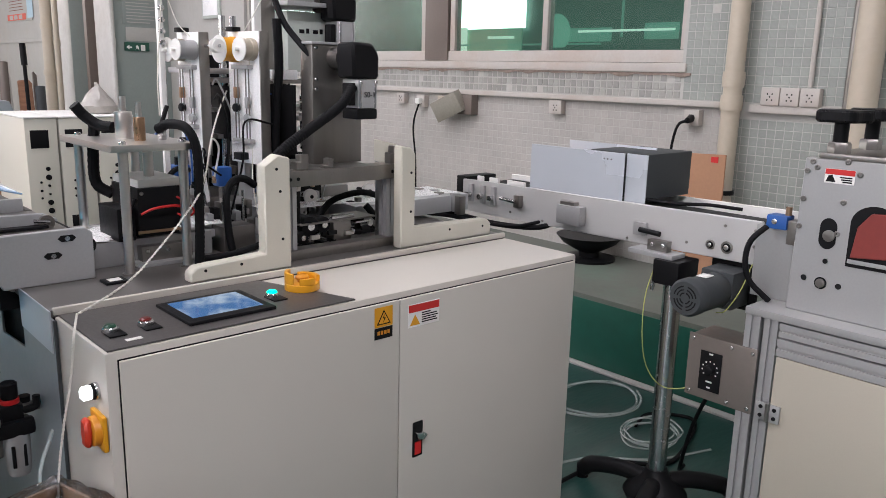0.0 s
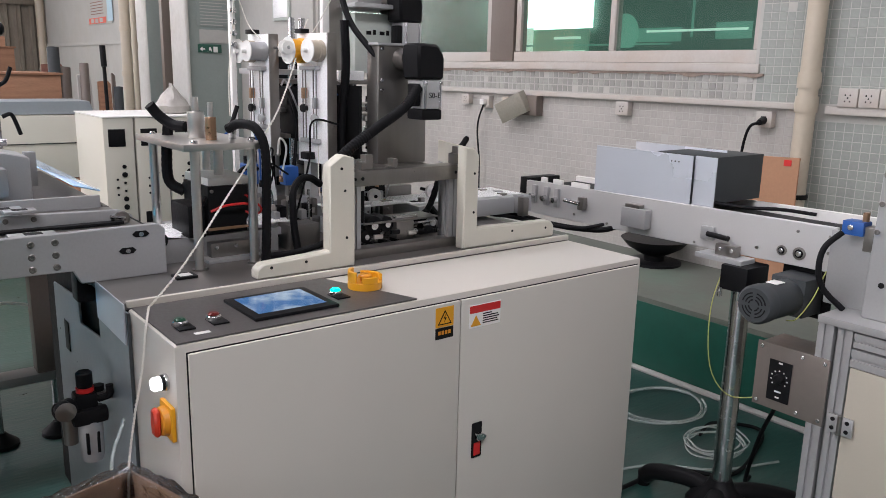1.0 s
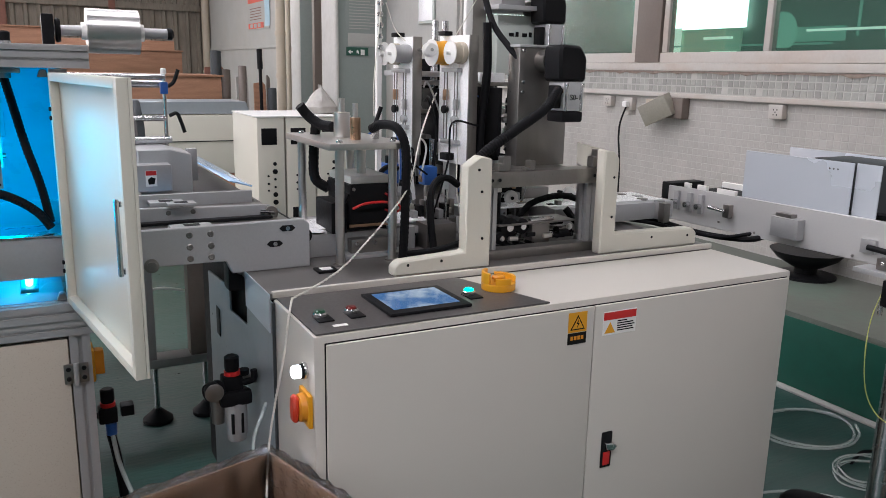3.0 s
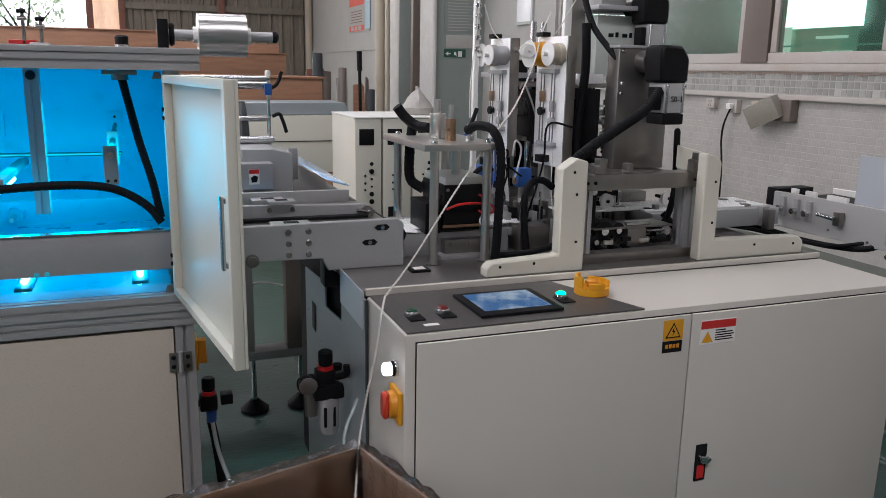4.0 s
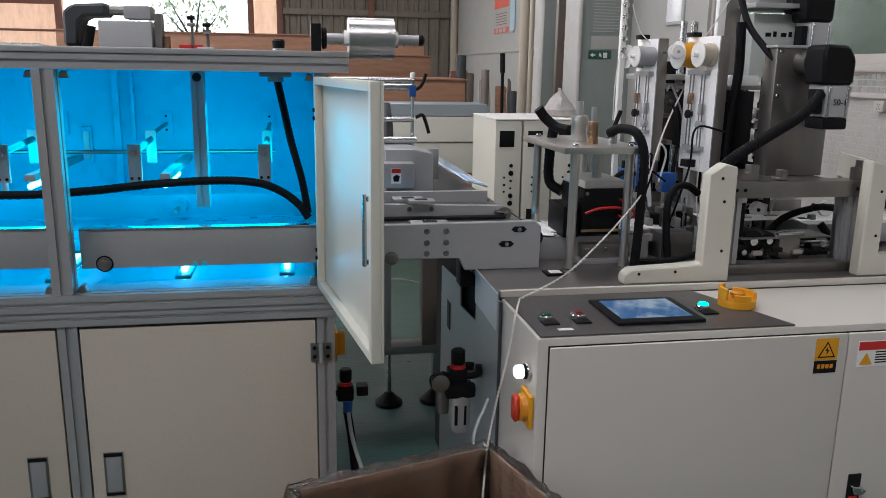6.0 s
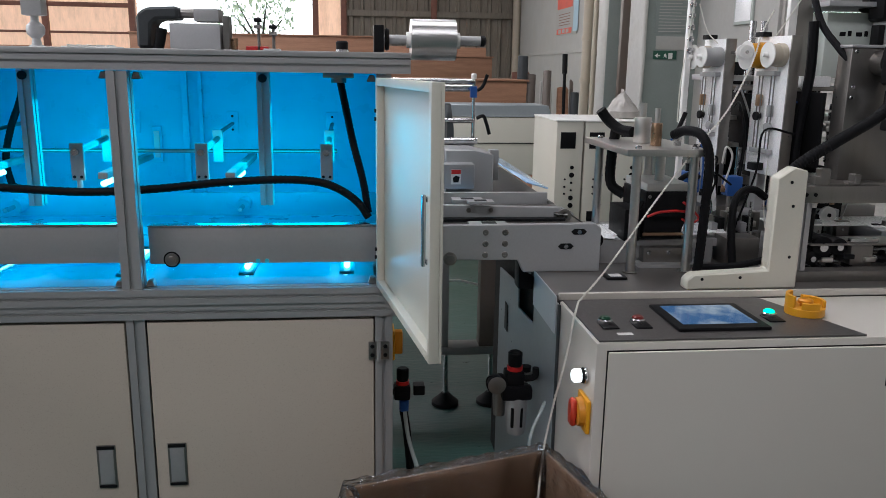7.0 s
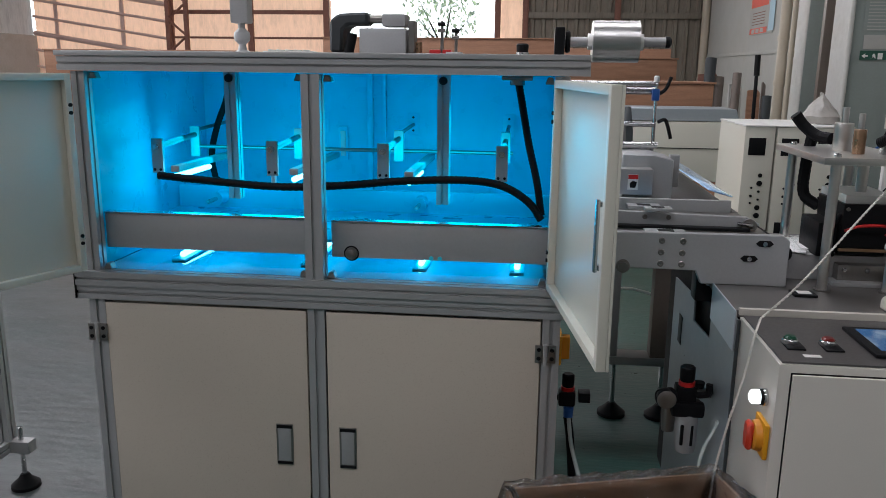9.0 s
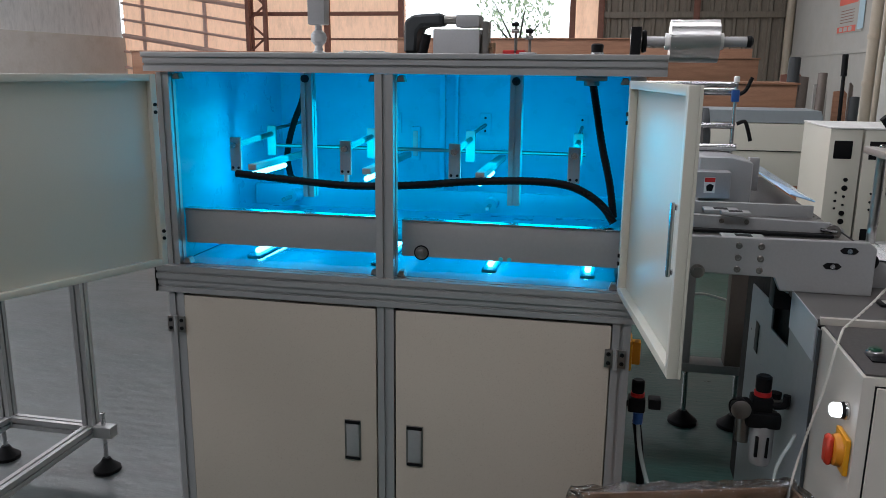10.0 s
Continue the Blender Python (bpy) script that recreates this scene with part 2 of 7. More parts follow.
def profile_bar(p0, p1, w, into=None):
    """A square aluminium extrusion with a slot along the middle of each side."""
    p0, p1 = Vector(p0), Vector(p1)
    d = p1 - p0
    axis = max(range(3), key=lambda i: abs(d[i]))
    h, s, e = w / 2, w * 0.1, w * 0.16
    quarter = [(h, -h), (h, -s), (h - e, -s), (h - e, s), (h, s)]
    loop = []
    for k in range(4):
        c, sn = round(math.cos(k * math.pi / 2)), round(math.sin(k * math.pi / 2))
        loop += [(c * u - sn * v, sn * u + c * v) for u, v in quarter]
    lo, hi = sorted((p0[axis], p1[axis]))
    u, v = [i for i in range(3) if i != axis]
    return slab([(a + p0[u], b + p0[v]) for a, b in loop], "xyz"[axis], lo, hi, 0, into)


def bolt(parent, p, axis, r=0.006, h=0.004, mat=None, name="bolt"):
    bm = turned([(r, 0), (r, h * 0.7), (r * 0.8, h), (r * 0.45, h), (r * 0.4, h * 0.3)], p, axis, 12)
    return part(name, bm, mat or CHROME, parent)


def lettering(name, text, size, m, mat, parent, org=None):
    """Raised writing, in the built-in type."""
    cu = bpy.data.curves.new("type", "FONT")
    cu.body, cu.size, cu.extrude, cu.align_x = text, size, 0.0004, "CENTER"
    tmp = bpy.data.objects.new("type", cu)
    scene.collection.objects.link(tmp)
    me = bpy.data.meshes.new_from_object(tmp.evaluated_get(bpy.context.evaluated_depsgraph_get()))
    bpy.data.objects.remove(tmp)
    bm = bmesh.new()
    bm.from_mesh(me)
    bpy.data.meshes.remove(me)
    bm.transform(m)
    return part(name, bm, mat, parent)


FACE_Y = pose(0, 0, 0, 90, 0, 0)  # writing that faces -y


# ---- the hall ----
def structure(name, bm, mat, label):
    return single(name, bm, mat, label, name.split("_")[0], kind="structure")


structure("ground", box(-400, 400, -400, 400, -0.4, -0.12, 0), CONCRETE, "pale concrete yard outside the hall")
structure("floor", box(-1.3, 4.2, -8.2, 20.2, -0.12, 0, 0), FLOOR, "worn dark green painted concrete floor")
structure("floor_aisle", box(-13.2, -1.3, -8.2, 20.2, -0.12, 0, 0), AISLE, "scuffed grey aisle floor with dark streaks")
PX = 3.13  # front of the raised plinth along the window wall
structure("plinth", box(PX + 0.006, 4.0, -8, 7.6, 0.0, 0.37, 0.012), CONCRETE, "raised concrete ledge along the tiled wall")
structure("plinth_face", box(PX, PX + 0.006, -8, 7.6, 0.012, 0.345, 0.002), GREENWALL, "dark green enamel paint on the ledge front")
structure("trim_floor", box(PX - 0.045, PX - 0.001, -8, 7.6, 0.0, 0.012, 0.004), PLASTER, "worn white line along the ledge foot")

# window wall with one long opening
WX, WB, WT, WR, WL, NY = 4.0, 1.53, 2.75, 2.44, 7.4, 20.0
wall = box(WX, WX + 0.24, -8, WR, 0.0, 7, 0)
box(WX, WX + 0.24, WL, NY + 0.2, 0.0, 7, 0, wall)
box(WX, WX + 0.24, WR, WL, 0.0, WB, 0, wall)
box(WX, WX + 0.24, WR, WL, WT, 7, 0, wall)
structure("wall_east", wall, PLASTER, "old plastered hall wall with mosaic tile and windows")
structure("wall_west", box(-13.2, -13.0, -8, NY + 0.2, 0, 2.2, 0, box(-13.2, -13.0, -8, NY + 0.2, 5.0, 7, 0)), BRIGHT_PLASTER, "pale plastered hall wall with a long window strip")
structure("cladding_west", box(-13.12, -13.1, -8, NY, 2.2, 5.0, 0), sheet("milky_window_sheet", (0.88, 0.86, 0.84)), "milky sheets in the long window strip")
# Unseen end wall, added dark to hold back bounced light.
structure("wall_south", box(-13.2, 4.2, -8.2, -8.0, 0, 7, 0), DARKROOF, "unseen dark hall wall added behind the view")
GL, GR = -5.24, -0.97
structure("wall_north", box(-13.2, 4.0, NY, NY + 0.2, 4.6, 7, 0), PLASTER, "upper end wall of the hall above the gate")


def sheet_wall(x0, x1, pitch, depth, z0, z1):
    """Ribbed sheet cladding on the end wall."""
    bm = bmesh.new()
    xs, n = [], 0
    x = x0
    while x < x1:
        for dx, dy in ((0, 0), (0.55, 0), (0.65, 1), (0.9, 1)):
            xs.append((x + dx * pitch, NY - 0.02 - dy * depth))
        x += pitch
    lo = [bm.verts.new((u, v, z0)) for u, v in xs]
    hi = [bm.verts.new((u, v, z1)) for u, v in xs]
    for k in range(len(xs) - 1):
        bm.faces.new((lo[k], lo[k + 1], hi[k + 1], hi[k]))
    return bm


structure("cladding_right", sheet_wall(-0.3, 4.0, 0.26, 0.05, 0, 4.6), CORRUGATED, "weathered brown ribbed sheet cladding")
structure("cladding_gate", sheet_wall(GR, -0.3, 0.4, 0.02, 0, 4.6), CLADDING, "warm backlit sheet beside the gate")
structure("cladding_left", sheet_wall(-13.0, GL, 1.0, 0.02, 0, 4.6), CLADDING, "warm backlit sheet cladding with rust stains")
for n, x in enumerate((-9.25, -7.15, -5.2, -0.95, -0.28, 1.9)):
    structure("trim_column_%d" % n, box(x - 0.07, x + 0.07, NY - 0.18, NY - 0.08, 0, 4.6, 0.004), RUST, "rust-red steel wall column")
for z in (1.25, 2.15, 2.75):
    structure("trim_rail_%d" % int(z * 100), box(-9.3, GL, NY - 0.14, NY - 0.06, z, z + 0.05 + 0.05 * (z > 2.5), 0.003), RUST, "rust-red steel rail across the cladding")
structure("trim_rail_right", box(-0.28, 3.9, NY - 0.14, NY - 0.075, 2.68, 2.82, 0.003), CORRUGATED, "grey steel rail across the cladding")
truss = thing("lattice_column", (-8.95, 19.6, 0), "rust-red lattice steel column beside the cladding", "steel column")
for x in (-9.2, -8.72):
    part("chord", box(x - 0.05, x + 0.05, 19.55, 19.65, 0, 4.6, 0.003), RUST, truss)
for k in range(11):
    part("lattice_bar", rod((-9.2 + 0.48 * (k % 2), 19.6, 0.2 + 0.4 * k), (-8.72 - 0.48 * (k % 2), 19.6, 0.6 + 0.4 * k), 0.03, seg=8), RUST, truss)
shed = thing("shed_frame", (-11.2, 19.85, 0), "pale slanted steel bars of an open frame outside", "steel frame")
PALEBAR = material("pale_pink_steel", (0.62, 0.45, 0.40), 0.5, vary=0.1)
for k in range(9):
    part("slanted_bar", rod((-13.0, 19.9, 1.0 + 0.42 * k), (-9.3, 19.9, 0.45 + 0.42 * k), 0.035 if k % 3 else 0.06, seg=8), PALEBAR, shed)
for x in (-12.4, -10.6):
    part("upright", box(x - 0.05, x + 0.05, 19.95, 20.05, 0, 4.6, 0.003), PALEBAR, shed)
# Unseen roof with open strips, added dark to hold back bounced light.
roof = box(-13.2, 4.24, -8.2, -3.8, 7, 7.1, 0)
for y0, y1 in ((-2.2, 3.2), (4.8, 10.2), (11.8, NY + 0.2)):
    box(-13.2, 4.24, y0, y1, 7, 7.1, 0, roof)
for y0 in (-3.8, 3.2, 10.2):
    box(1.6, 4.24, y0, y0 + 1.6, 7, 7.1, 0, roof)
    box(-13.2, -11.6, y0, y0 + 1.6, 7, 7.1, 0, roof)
structure("ceiling", roof, DARKROOF, "unseen dark roof added with open strips")
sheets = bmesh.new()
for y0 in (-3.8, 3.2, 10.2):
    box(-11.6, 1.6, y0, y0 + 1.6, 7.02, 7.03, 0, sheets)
structure("skylight", sheets, CLADDING, "milky sheets added in the unseen roof openings")
# outside
structure("backdrop_north", box(-40, 30, 60, 60.1, -0.1, 30, 0), glow("bright_haze", (1.0, 1.0, 1.0), 4.5), "bright hazy daylight beyond the gate")
# Glowing cards added for the reflections and greenery in the panes.
structure("backdrop_east", box(9.0, 9.1, -12, 30, -0.1, 9, 0), glow("green_card_glow", (0.085, 0.15, 0.125), 0.62), "dim green glowing card beyond the windows")
structure("backdrop_east_sky", box(8.9, 8.95, 8.1, 9.9, 2.12, 2.75, 0), glow("yard_daylight", (0.95, 1.0, 1.0), 4.0), "white glowing card beyond the windows")
structure("backdrop_east_hedge", box(8.86, 8.89, 8.10, 9.9, 1.66, 2.11, 0), glow("yard_hedge", (0.20, 0.33, 0.25), 0.8), "pale green glowing strip beyond the windows")
STREAK_GLOW = glow("yard_light", (0.75, 0.9, 0.8), 0.9)
MIDGREEN_GLOW = glow("yard_mid", (0.16, 0.34, 0.27), 0.8)
for n, (y0, y1, z0, z1, g) in enumerate(((9.2, 9.42, 1.72, 2.14, STREAK_GLOW), (8.2, 8.75, 1.96, 2.0, STREAK_GLOW), (8.1, 8.6, 1.74, 1.80, STREAK_GLOW), (9.45, 9.75, 1.72, 1.77, STREAK_GLOW), (6.45, 7.2, 1.90, 2.08, MIDGREEN_GLOW), (5.45, 5.95, 1.92, 2.12, MIDGREEN_GLOW), (6.27, 6.31, 1.95, 2.6, MIDGREEN_GLOW), (5.5, 7.0, 2.02, 2.05, STREAK_GLOW), (6.6, 9.9, 1.86, 1.885, MIDGREEN_GLOW))):
    structure("backdrop_yard_%d" % n, box(8.82 - 0.004 * n, 8.823 - 0.004 * n, y0, y1, z0, z1, 0), g, "small glowing card for the marks in the panes")
structure("backdrop_yard_arch", slab([(7.35 + 0.24 * math.cos(a), 2.02 + 0.26 * max(math.sin(a), -0.75)) for a in [math.tau * k / 24 for k in range(24)]], "x", 8.76, 8.765, 0), glow("yard_arch", (0.20, 0.42, 0.33), 0.8), "pale green glowing disc beyond the windows")


# ---- main machine cabinet ----
MX0, MX1, MY, MZ = 0.487, 1.93, 1.48, 0.905


def machine_cabinet():
    cab = thing("machine_cabinet", (1.2, 1.9, 0), "cream powder-coated machine cabinet with two closed front doors", "machine cabinet")
    part("body", box(MX0, MX1, MY + 0.012, 1.80, 0.06, MZ, 0.008), CREAM, cab)
    side = slab([(1.787, 0.06), (2.55, 0.06), (2.55, 0.80), (2.245, 0.822), (2.24, 0.753), (2.035, 0.768), (2.035, 0.899), (1.787, 0.899)], "x", 0.480, 0.486, 0.0012)
    part("side_panel", side, BLUEGREY, cab, "blue-grey sheet side with a dark slanted cut-out")
    part("bent_strip", slab([(1.79, 0.822), (2.026, 0.826), (2.03, 0.921), (1.79, 0.919)], "x", 0.4755, 0.479, 0.0008), GALV, cab, "scratched bright bent strip")
    part("rear_body", box(0.5, MX1, 1.803, 2.75, 0.06, 0.898, 0.004), SLOT, cab)
    part("side_strip", box(0.480, 0.4865, 1.776, 1.785, 0.06, 0.9, 0.001), GREY, cab)
    part("deck", box(0.476, MX1, 1.806, 2.75, 0.9, 0.917, 0.002), DECK, cab, "ground steel deck plate")
    part("deck_lip", box(MX0, MX1, 1.798, 1.812, MZ + 0.001, 0.922, 0.002), CREAM, cab)
    part("console", slab([(0.494, 1.497), (1.085, 1.497), (0.985, 1.79), (0.494, 1.79)], "z", MZ, MZ + 0.004, 0.0008), CONSOLE, cab, "dark brushed control panel")
    # front doors; a dark sheet behind puts the narrow gap's shadow into colour
    for x0, x1 in ((0.512, 1.2095), (1.2125, 1.912)):
        part("door", box(x0, x1, MY, MY + 0.009, 0.075, 0.887, 0.003), CREAM, cab)
    part("door_gasket", box(0.5105, 1.9135, MY + 0.0095, MY + 0.0118, 0.0735, 0.8884, 0), SLOT, cab)
    lock = part("lock", box(1.258, 1.292, MY - 0.004, MY, 0.438, 0.538, 0.003), SLOT, cab, "dark lock with a small lever")
    part("lever", slab([(1.262, 0.513), (1.288, 0.509), (1.300, 0.499), (1.288, 0.489), (1.268, 0.492)], "y", MY - 0.018, MY - 0.004, 0.002), CHROME, lock)
    part("red_inset", box(1.264, 1.286, MY - 0.006, MY - 0.003, 0.445, 0.482, 0.002), RED, lock)
    # labels on the doors
    tag = part("warning_label", box(1.13, 1.186, MY - 0.0012, MY, 0.828, 0.879, 0), YELLOW, cab, "yellow high-voltage label with black triangle")
    part("triangle", slab([(1.136, 0.834), (1.18, 0.834), (1.158, 0.872)], "y", MY - 0.0018, MY - 0.0013, 0), BLACK, tag)
    part("triangle_field", slab([(1.141, 0.837), (1.175, 0.837), (1.158, 0.866)], "y", MY - 0.0024, MY - 0.0019, 0), YELLOW, tag)
    part("bolt_mark", slab([(1.159, 0.861), (1.153, 0.85), (1.158, 0.85), (1.155, 0.839), (1.163, 0.852), (1.158, 0.852)], "y", MY - 0.003, MY - 0.0025, 0), BLACK, tag)
    foot = part("label_foot", box(1.13, 1.186, MY - 0.0012, MY, 0.797, 0.826, 0), BLACK, cab)
    for k in range(4):
        part("writing_bar", box(1.138 + k * 0.0105, 1.1455 + k * 0.0105, MY - 0.0018, MY - 0.0013, 0.808, 0.818, 0), ORANGE, foot)
    tag = part("caution_label", box(1.238, 1.344, MY - 0.0012, MY, 0.806, 0.868, 0), WHITE, cab, "white caution label with red heading")
    part("heading", box(1.239, 1.343, MY - 0.0018, MY - 0.0013, 0.846, 0.866, 0), RED, tag)
    part("triangle", slab([(1.243, 0.811), (1.277, 0.811), (1.26, 0.84)], "y", MY - 0.0018, MY - 0.0013, 0), YELLOW, tag)
    for k, w in enumerate((0.03, 0.052, 0.056, 0.05, 0.054)):
        part("writing_bar", box(1.283, 1.283 + w, MY - 0.0018, MY - 0.0013, 0.839 - 0.0062 * k, 0.842 - 0.0062 * k, 0), SLOT, tag)
    # control panel
    top = MZ + 0.004
    hmi = part("touch_screen", box(0.682, 0.892, 1.538, 1.718, top, top + 0.008, 0.003), BLACK, cab, "black-framed touch screen, lit")
    part("screen", box(0.702, 0.872, 1.565, 1.70, top + 0.008, top + 0.0088, 0), SCREEN, hmi)
    for x, y, mat, lab in ((0.538, 1.60, GREENBTN, "green push button"), (0.612, 1.60, REDBTN, "red push button"), (0.93, 1.625, LAMPGREEN, "lit green push button")):
        legend = part("legend_plate", box(x - 0.014, x + 0.022, y - 0.036, y + 0.014, top, top + 0.0035, 0.001), BLACK, cab)
        part("bezel", turned([(0.0165, 0), (0.0165, 0.008), (0.014, 0.011)], (x, y, top + 0.003), "z", 24), CHROME, legend)
        part("button", turned([(0.0125, 0), (0.0125, 0.013), (0.009, 0.016)], (x, y, top + 0.003), "z", 20), mat, legend, lab)
    part("small_label", box(0.545, 0.578, 1.527, 1.541, top, top + 0.0008, 0), WHITE, cab)
    guard = bmesh.new()
    ring = [(1.032 + 0.044 * math.cos(a), 1.652 + 0.044 * math.sin(a)) for a in [math.tau * k / 28 for k in range(28)]]
    slab(ring, "z", top, top + 0.018, 0.001, guard)
    for a0, a1, h in ((-0.5, 1.3, 0.034), (1.9, 3.6, 0.046), (4.0, 5.0, 0.034)):
        arc = [a0 + (a1 - a0) * k / 8 for k in range(9)]
        outer = [(1.032 + 0.044 * math.cos(a), 1.652 + 0.044 * math.sin(a)) for a in arc]
        inner = [(1.032 + 0.036 * math.cos(a), 1.652 + 0.036 * math.sin(a)) for a in reversed(arc)]
        slab(outer + inner, "z", top + 0.0182, top + h, 0.001, guard)
    stop = part("stop_guard", guard, YELLOW, cab, "yellow guard ring round the stop button")
    part("stop_button", turned([(0.012, 0), (0.012, 0.006), (0.017, 0.008), (0.017, 0.014), (0.012, 0.018)], (1.032, 1.652, top + 0.0182), "z", 24), ORANGE, stop)
    # left face: indicator and main switch
    ind = part("indicator_lamp", rod((0.486, 1.542, 0.815), (0.478, 1.542, 0.815), 0.018, seg=24, bevel=0.001), CHROME, cab)
    part("lens", turned([(0.0145, 0), (0.0145, 0.020), (0.010, 0.024)], (0.4775, 1.542, 0.815), "-x", 24), LAMPWHITE, ind, "lit white lamp lens")
    part("lamp_ring", turned([(0.0165, 0), (0.0165, 0.005), (0.0148, 0.006)], (0.4778, 1.542, 0.815), "-x", 24), SLOT, ind)
    sw = part("main_switch", box(0.476, 0.486, 1.497, 1.569, 0.698, 0.773, 0.004), YELLOW, cab, "yellow main switch with red handle")
    part("collar", turned([(0.032, 0), (0.030, 0.012), (0.026, 0.014)], (0.476, 1.533, 0.736), "-x", 28), ORANGE, sw)
    part("handle", slab([(1.520, 0.706), (1.546, 0.706), (1.550, 0.736), (1.546, 0.766), (1.520, 0.766), (1.516, 0.736)], "x", 0.449, 0.4635, 0.005), REDSWITCH, sw)
    # small dark cover and label on the deck
    cov = part("deck_socket", box(0.65, 0.705, 1.935, 1.985, 0.917, 0.924, 0.002), BLACK, cab)
    part("socket_label", box(0.662, 0.694, 1.945, 1.973, 0.924, 0.9248, 0), WHITE, cov)
    part("side_window", box(0.4775, 0.4795, 2.385, 2.435, 0.624, 0.714, 0.001), BLACK, cab)
    for x in (0.6, 1.8):
        for y in (1.56, 2.6):
            part("levelling_foot", turned([(0.035, 0), (0.035, 0.012), (0.012, 0.02), (0.012, 0.06)], (x, y, 0.0), "z", 16), RUBBER, cab)


SCREEN = glow("screen_glow", (0.02, 0.03, 0.05), 0.62)
SCREEN.node_tree.nodes["Principled BSDF"].inputs["Roughness"].default_value = 0.12
_n, _l = SCREEN.node_tree.nodes, SCREEN.node_tree.links.new
_co, _no, _ra = _n.new("ShaderNodeTexCoord"), _n.new("ShaderNodeTexNoise"), _n.new("ShaderNodeValToRGB")
_no.inputs["Scale"].default_value, _no.inputs["Detail"].default_value = 16, 3
_ra.color_ramp.elements[0].position, _ra.color_ramp.elements[1].position = 0.42, 0.68
# The ramp's pale end stands in for cloudy reflections on the lit screen.
_ra.color_ramp.elements[0].color, _ra.color_ramp.elements[1].color = (0.10, 0.26, 0.58, 1), (0.72, 0.86, 0.98, 1)
_l(_co.outputs["Object"], _no.inputs["Vector"])
_l(_no.outputs["Fac"], _ra.inputs[0])
_l(_ra.outputs[0], _n["Principled BSDF"].inputs["Emission Color"])
GREENBTN = material("green_button", (0.012, 0.062, 0.035), 0.3)
REDBTN = material("red_button", (0.14, 0.014, 0.012), 0.3)
machine_cabinet()


# ---- things on the deck ----
def guard(name, outline, x_screws, label):
    g = thing(name, (sum(u for u, v in outline) / len(outline), 1.845, 0.917), label, "machine guard", group="machine guards")
    part("plate", slab(outline, "y", 1.83, 1.87, 0.004), IVORY, g)
    for x, z in x_screws:
        bolt(g, (x, 1.83, z), "-y", 0.004, 0.0015, SLOT, "screw")
    return g


guard("machine_guard", [(0.82, 0.917), (1.112, 0.917), (1.112, 1.218), (1.075, 1.228), (1.032, 1.20), (1.032, 0.966), (0.838, 0.957), (0.82, 0.942)],
      ((0.86, 0.945), (0.96, 0.948), (1.08, 1.13), (1.085, 1.0), (1.07, 1.19)), "ivory painted L-shaped guard plate on the deck")
guard("machine_guard", [(1.497, 0.917), (1.89, 0.917), (1.89, 0.955), (1.872, 0.972), (1.553, 0.978), (1.553, 1.205), (1.535, 1.226), (1.497, 1.232)],
      ((1.85, 0.95), (1.7, 0.955), (1.535, 1.15), (1.535, 1.03)), "ivory painted L-shaped guard plate on the deck")
retg = thing("guard_return", (1.46, 2.0, 0.917), "ivory painted top plate behind the guard", "machine guard")
part("plate", slab([(1.872, 1.15), (2.02, 1.17), (2.02, 1.238), (1.872, 1.226)], "x", 1.535, 1.541, 0.002), IVORY, retg)
part("leg", box(1.5415, 1.553, 1.99, 2.02, 0.917, 1.18), ANOD, retg)


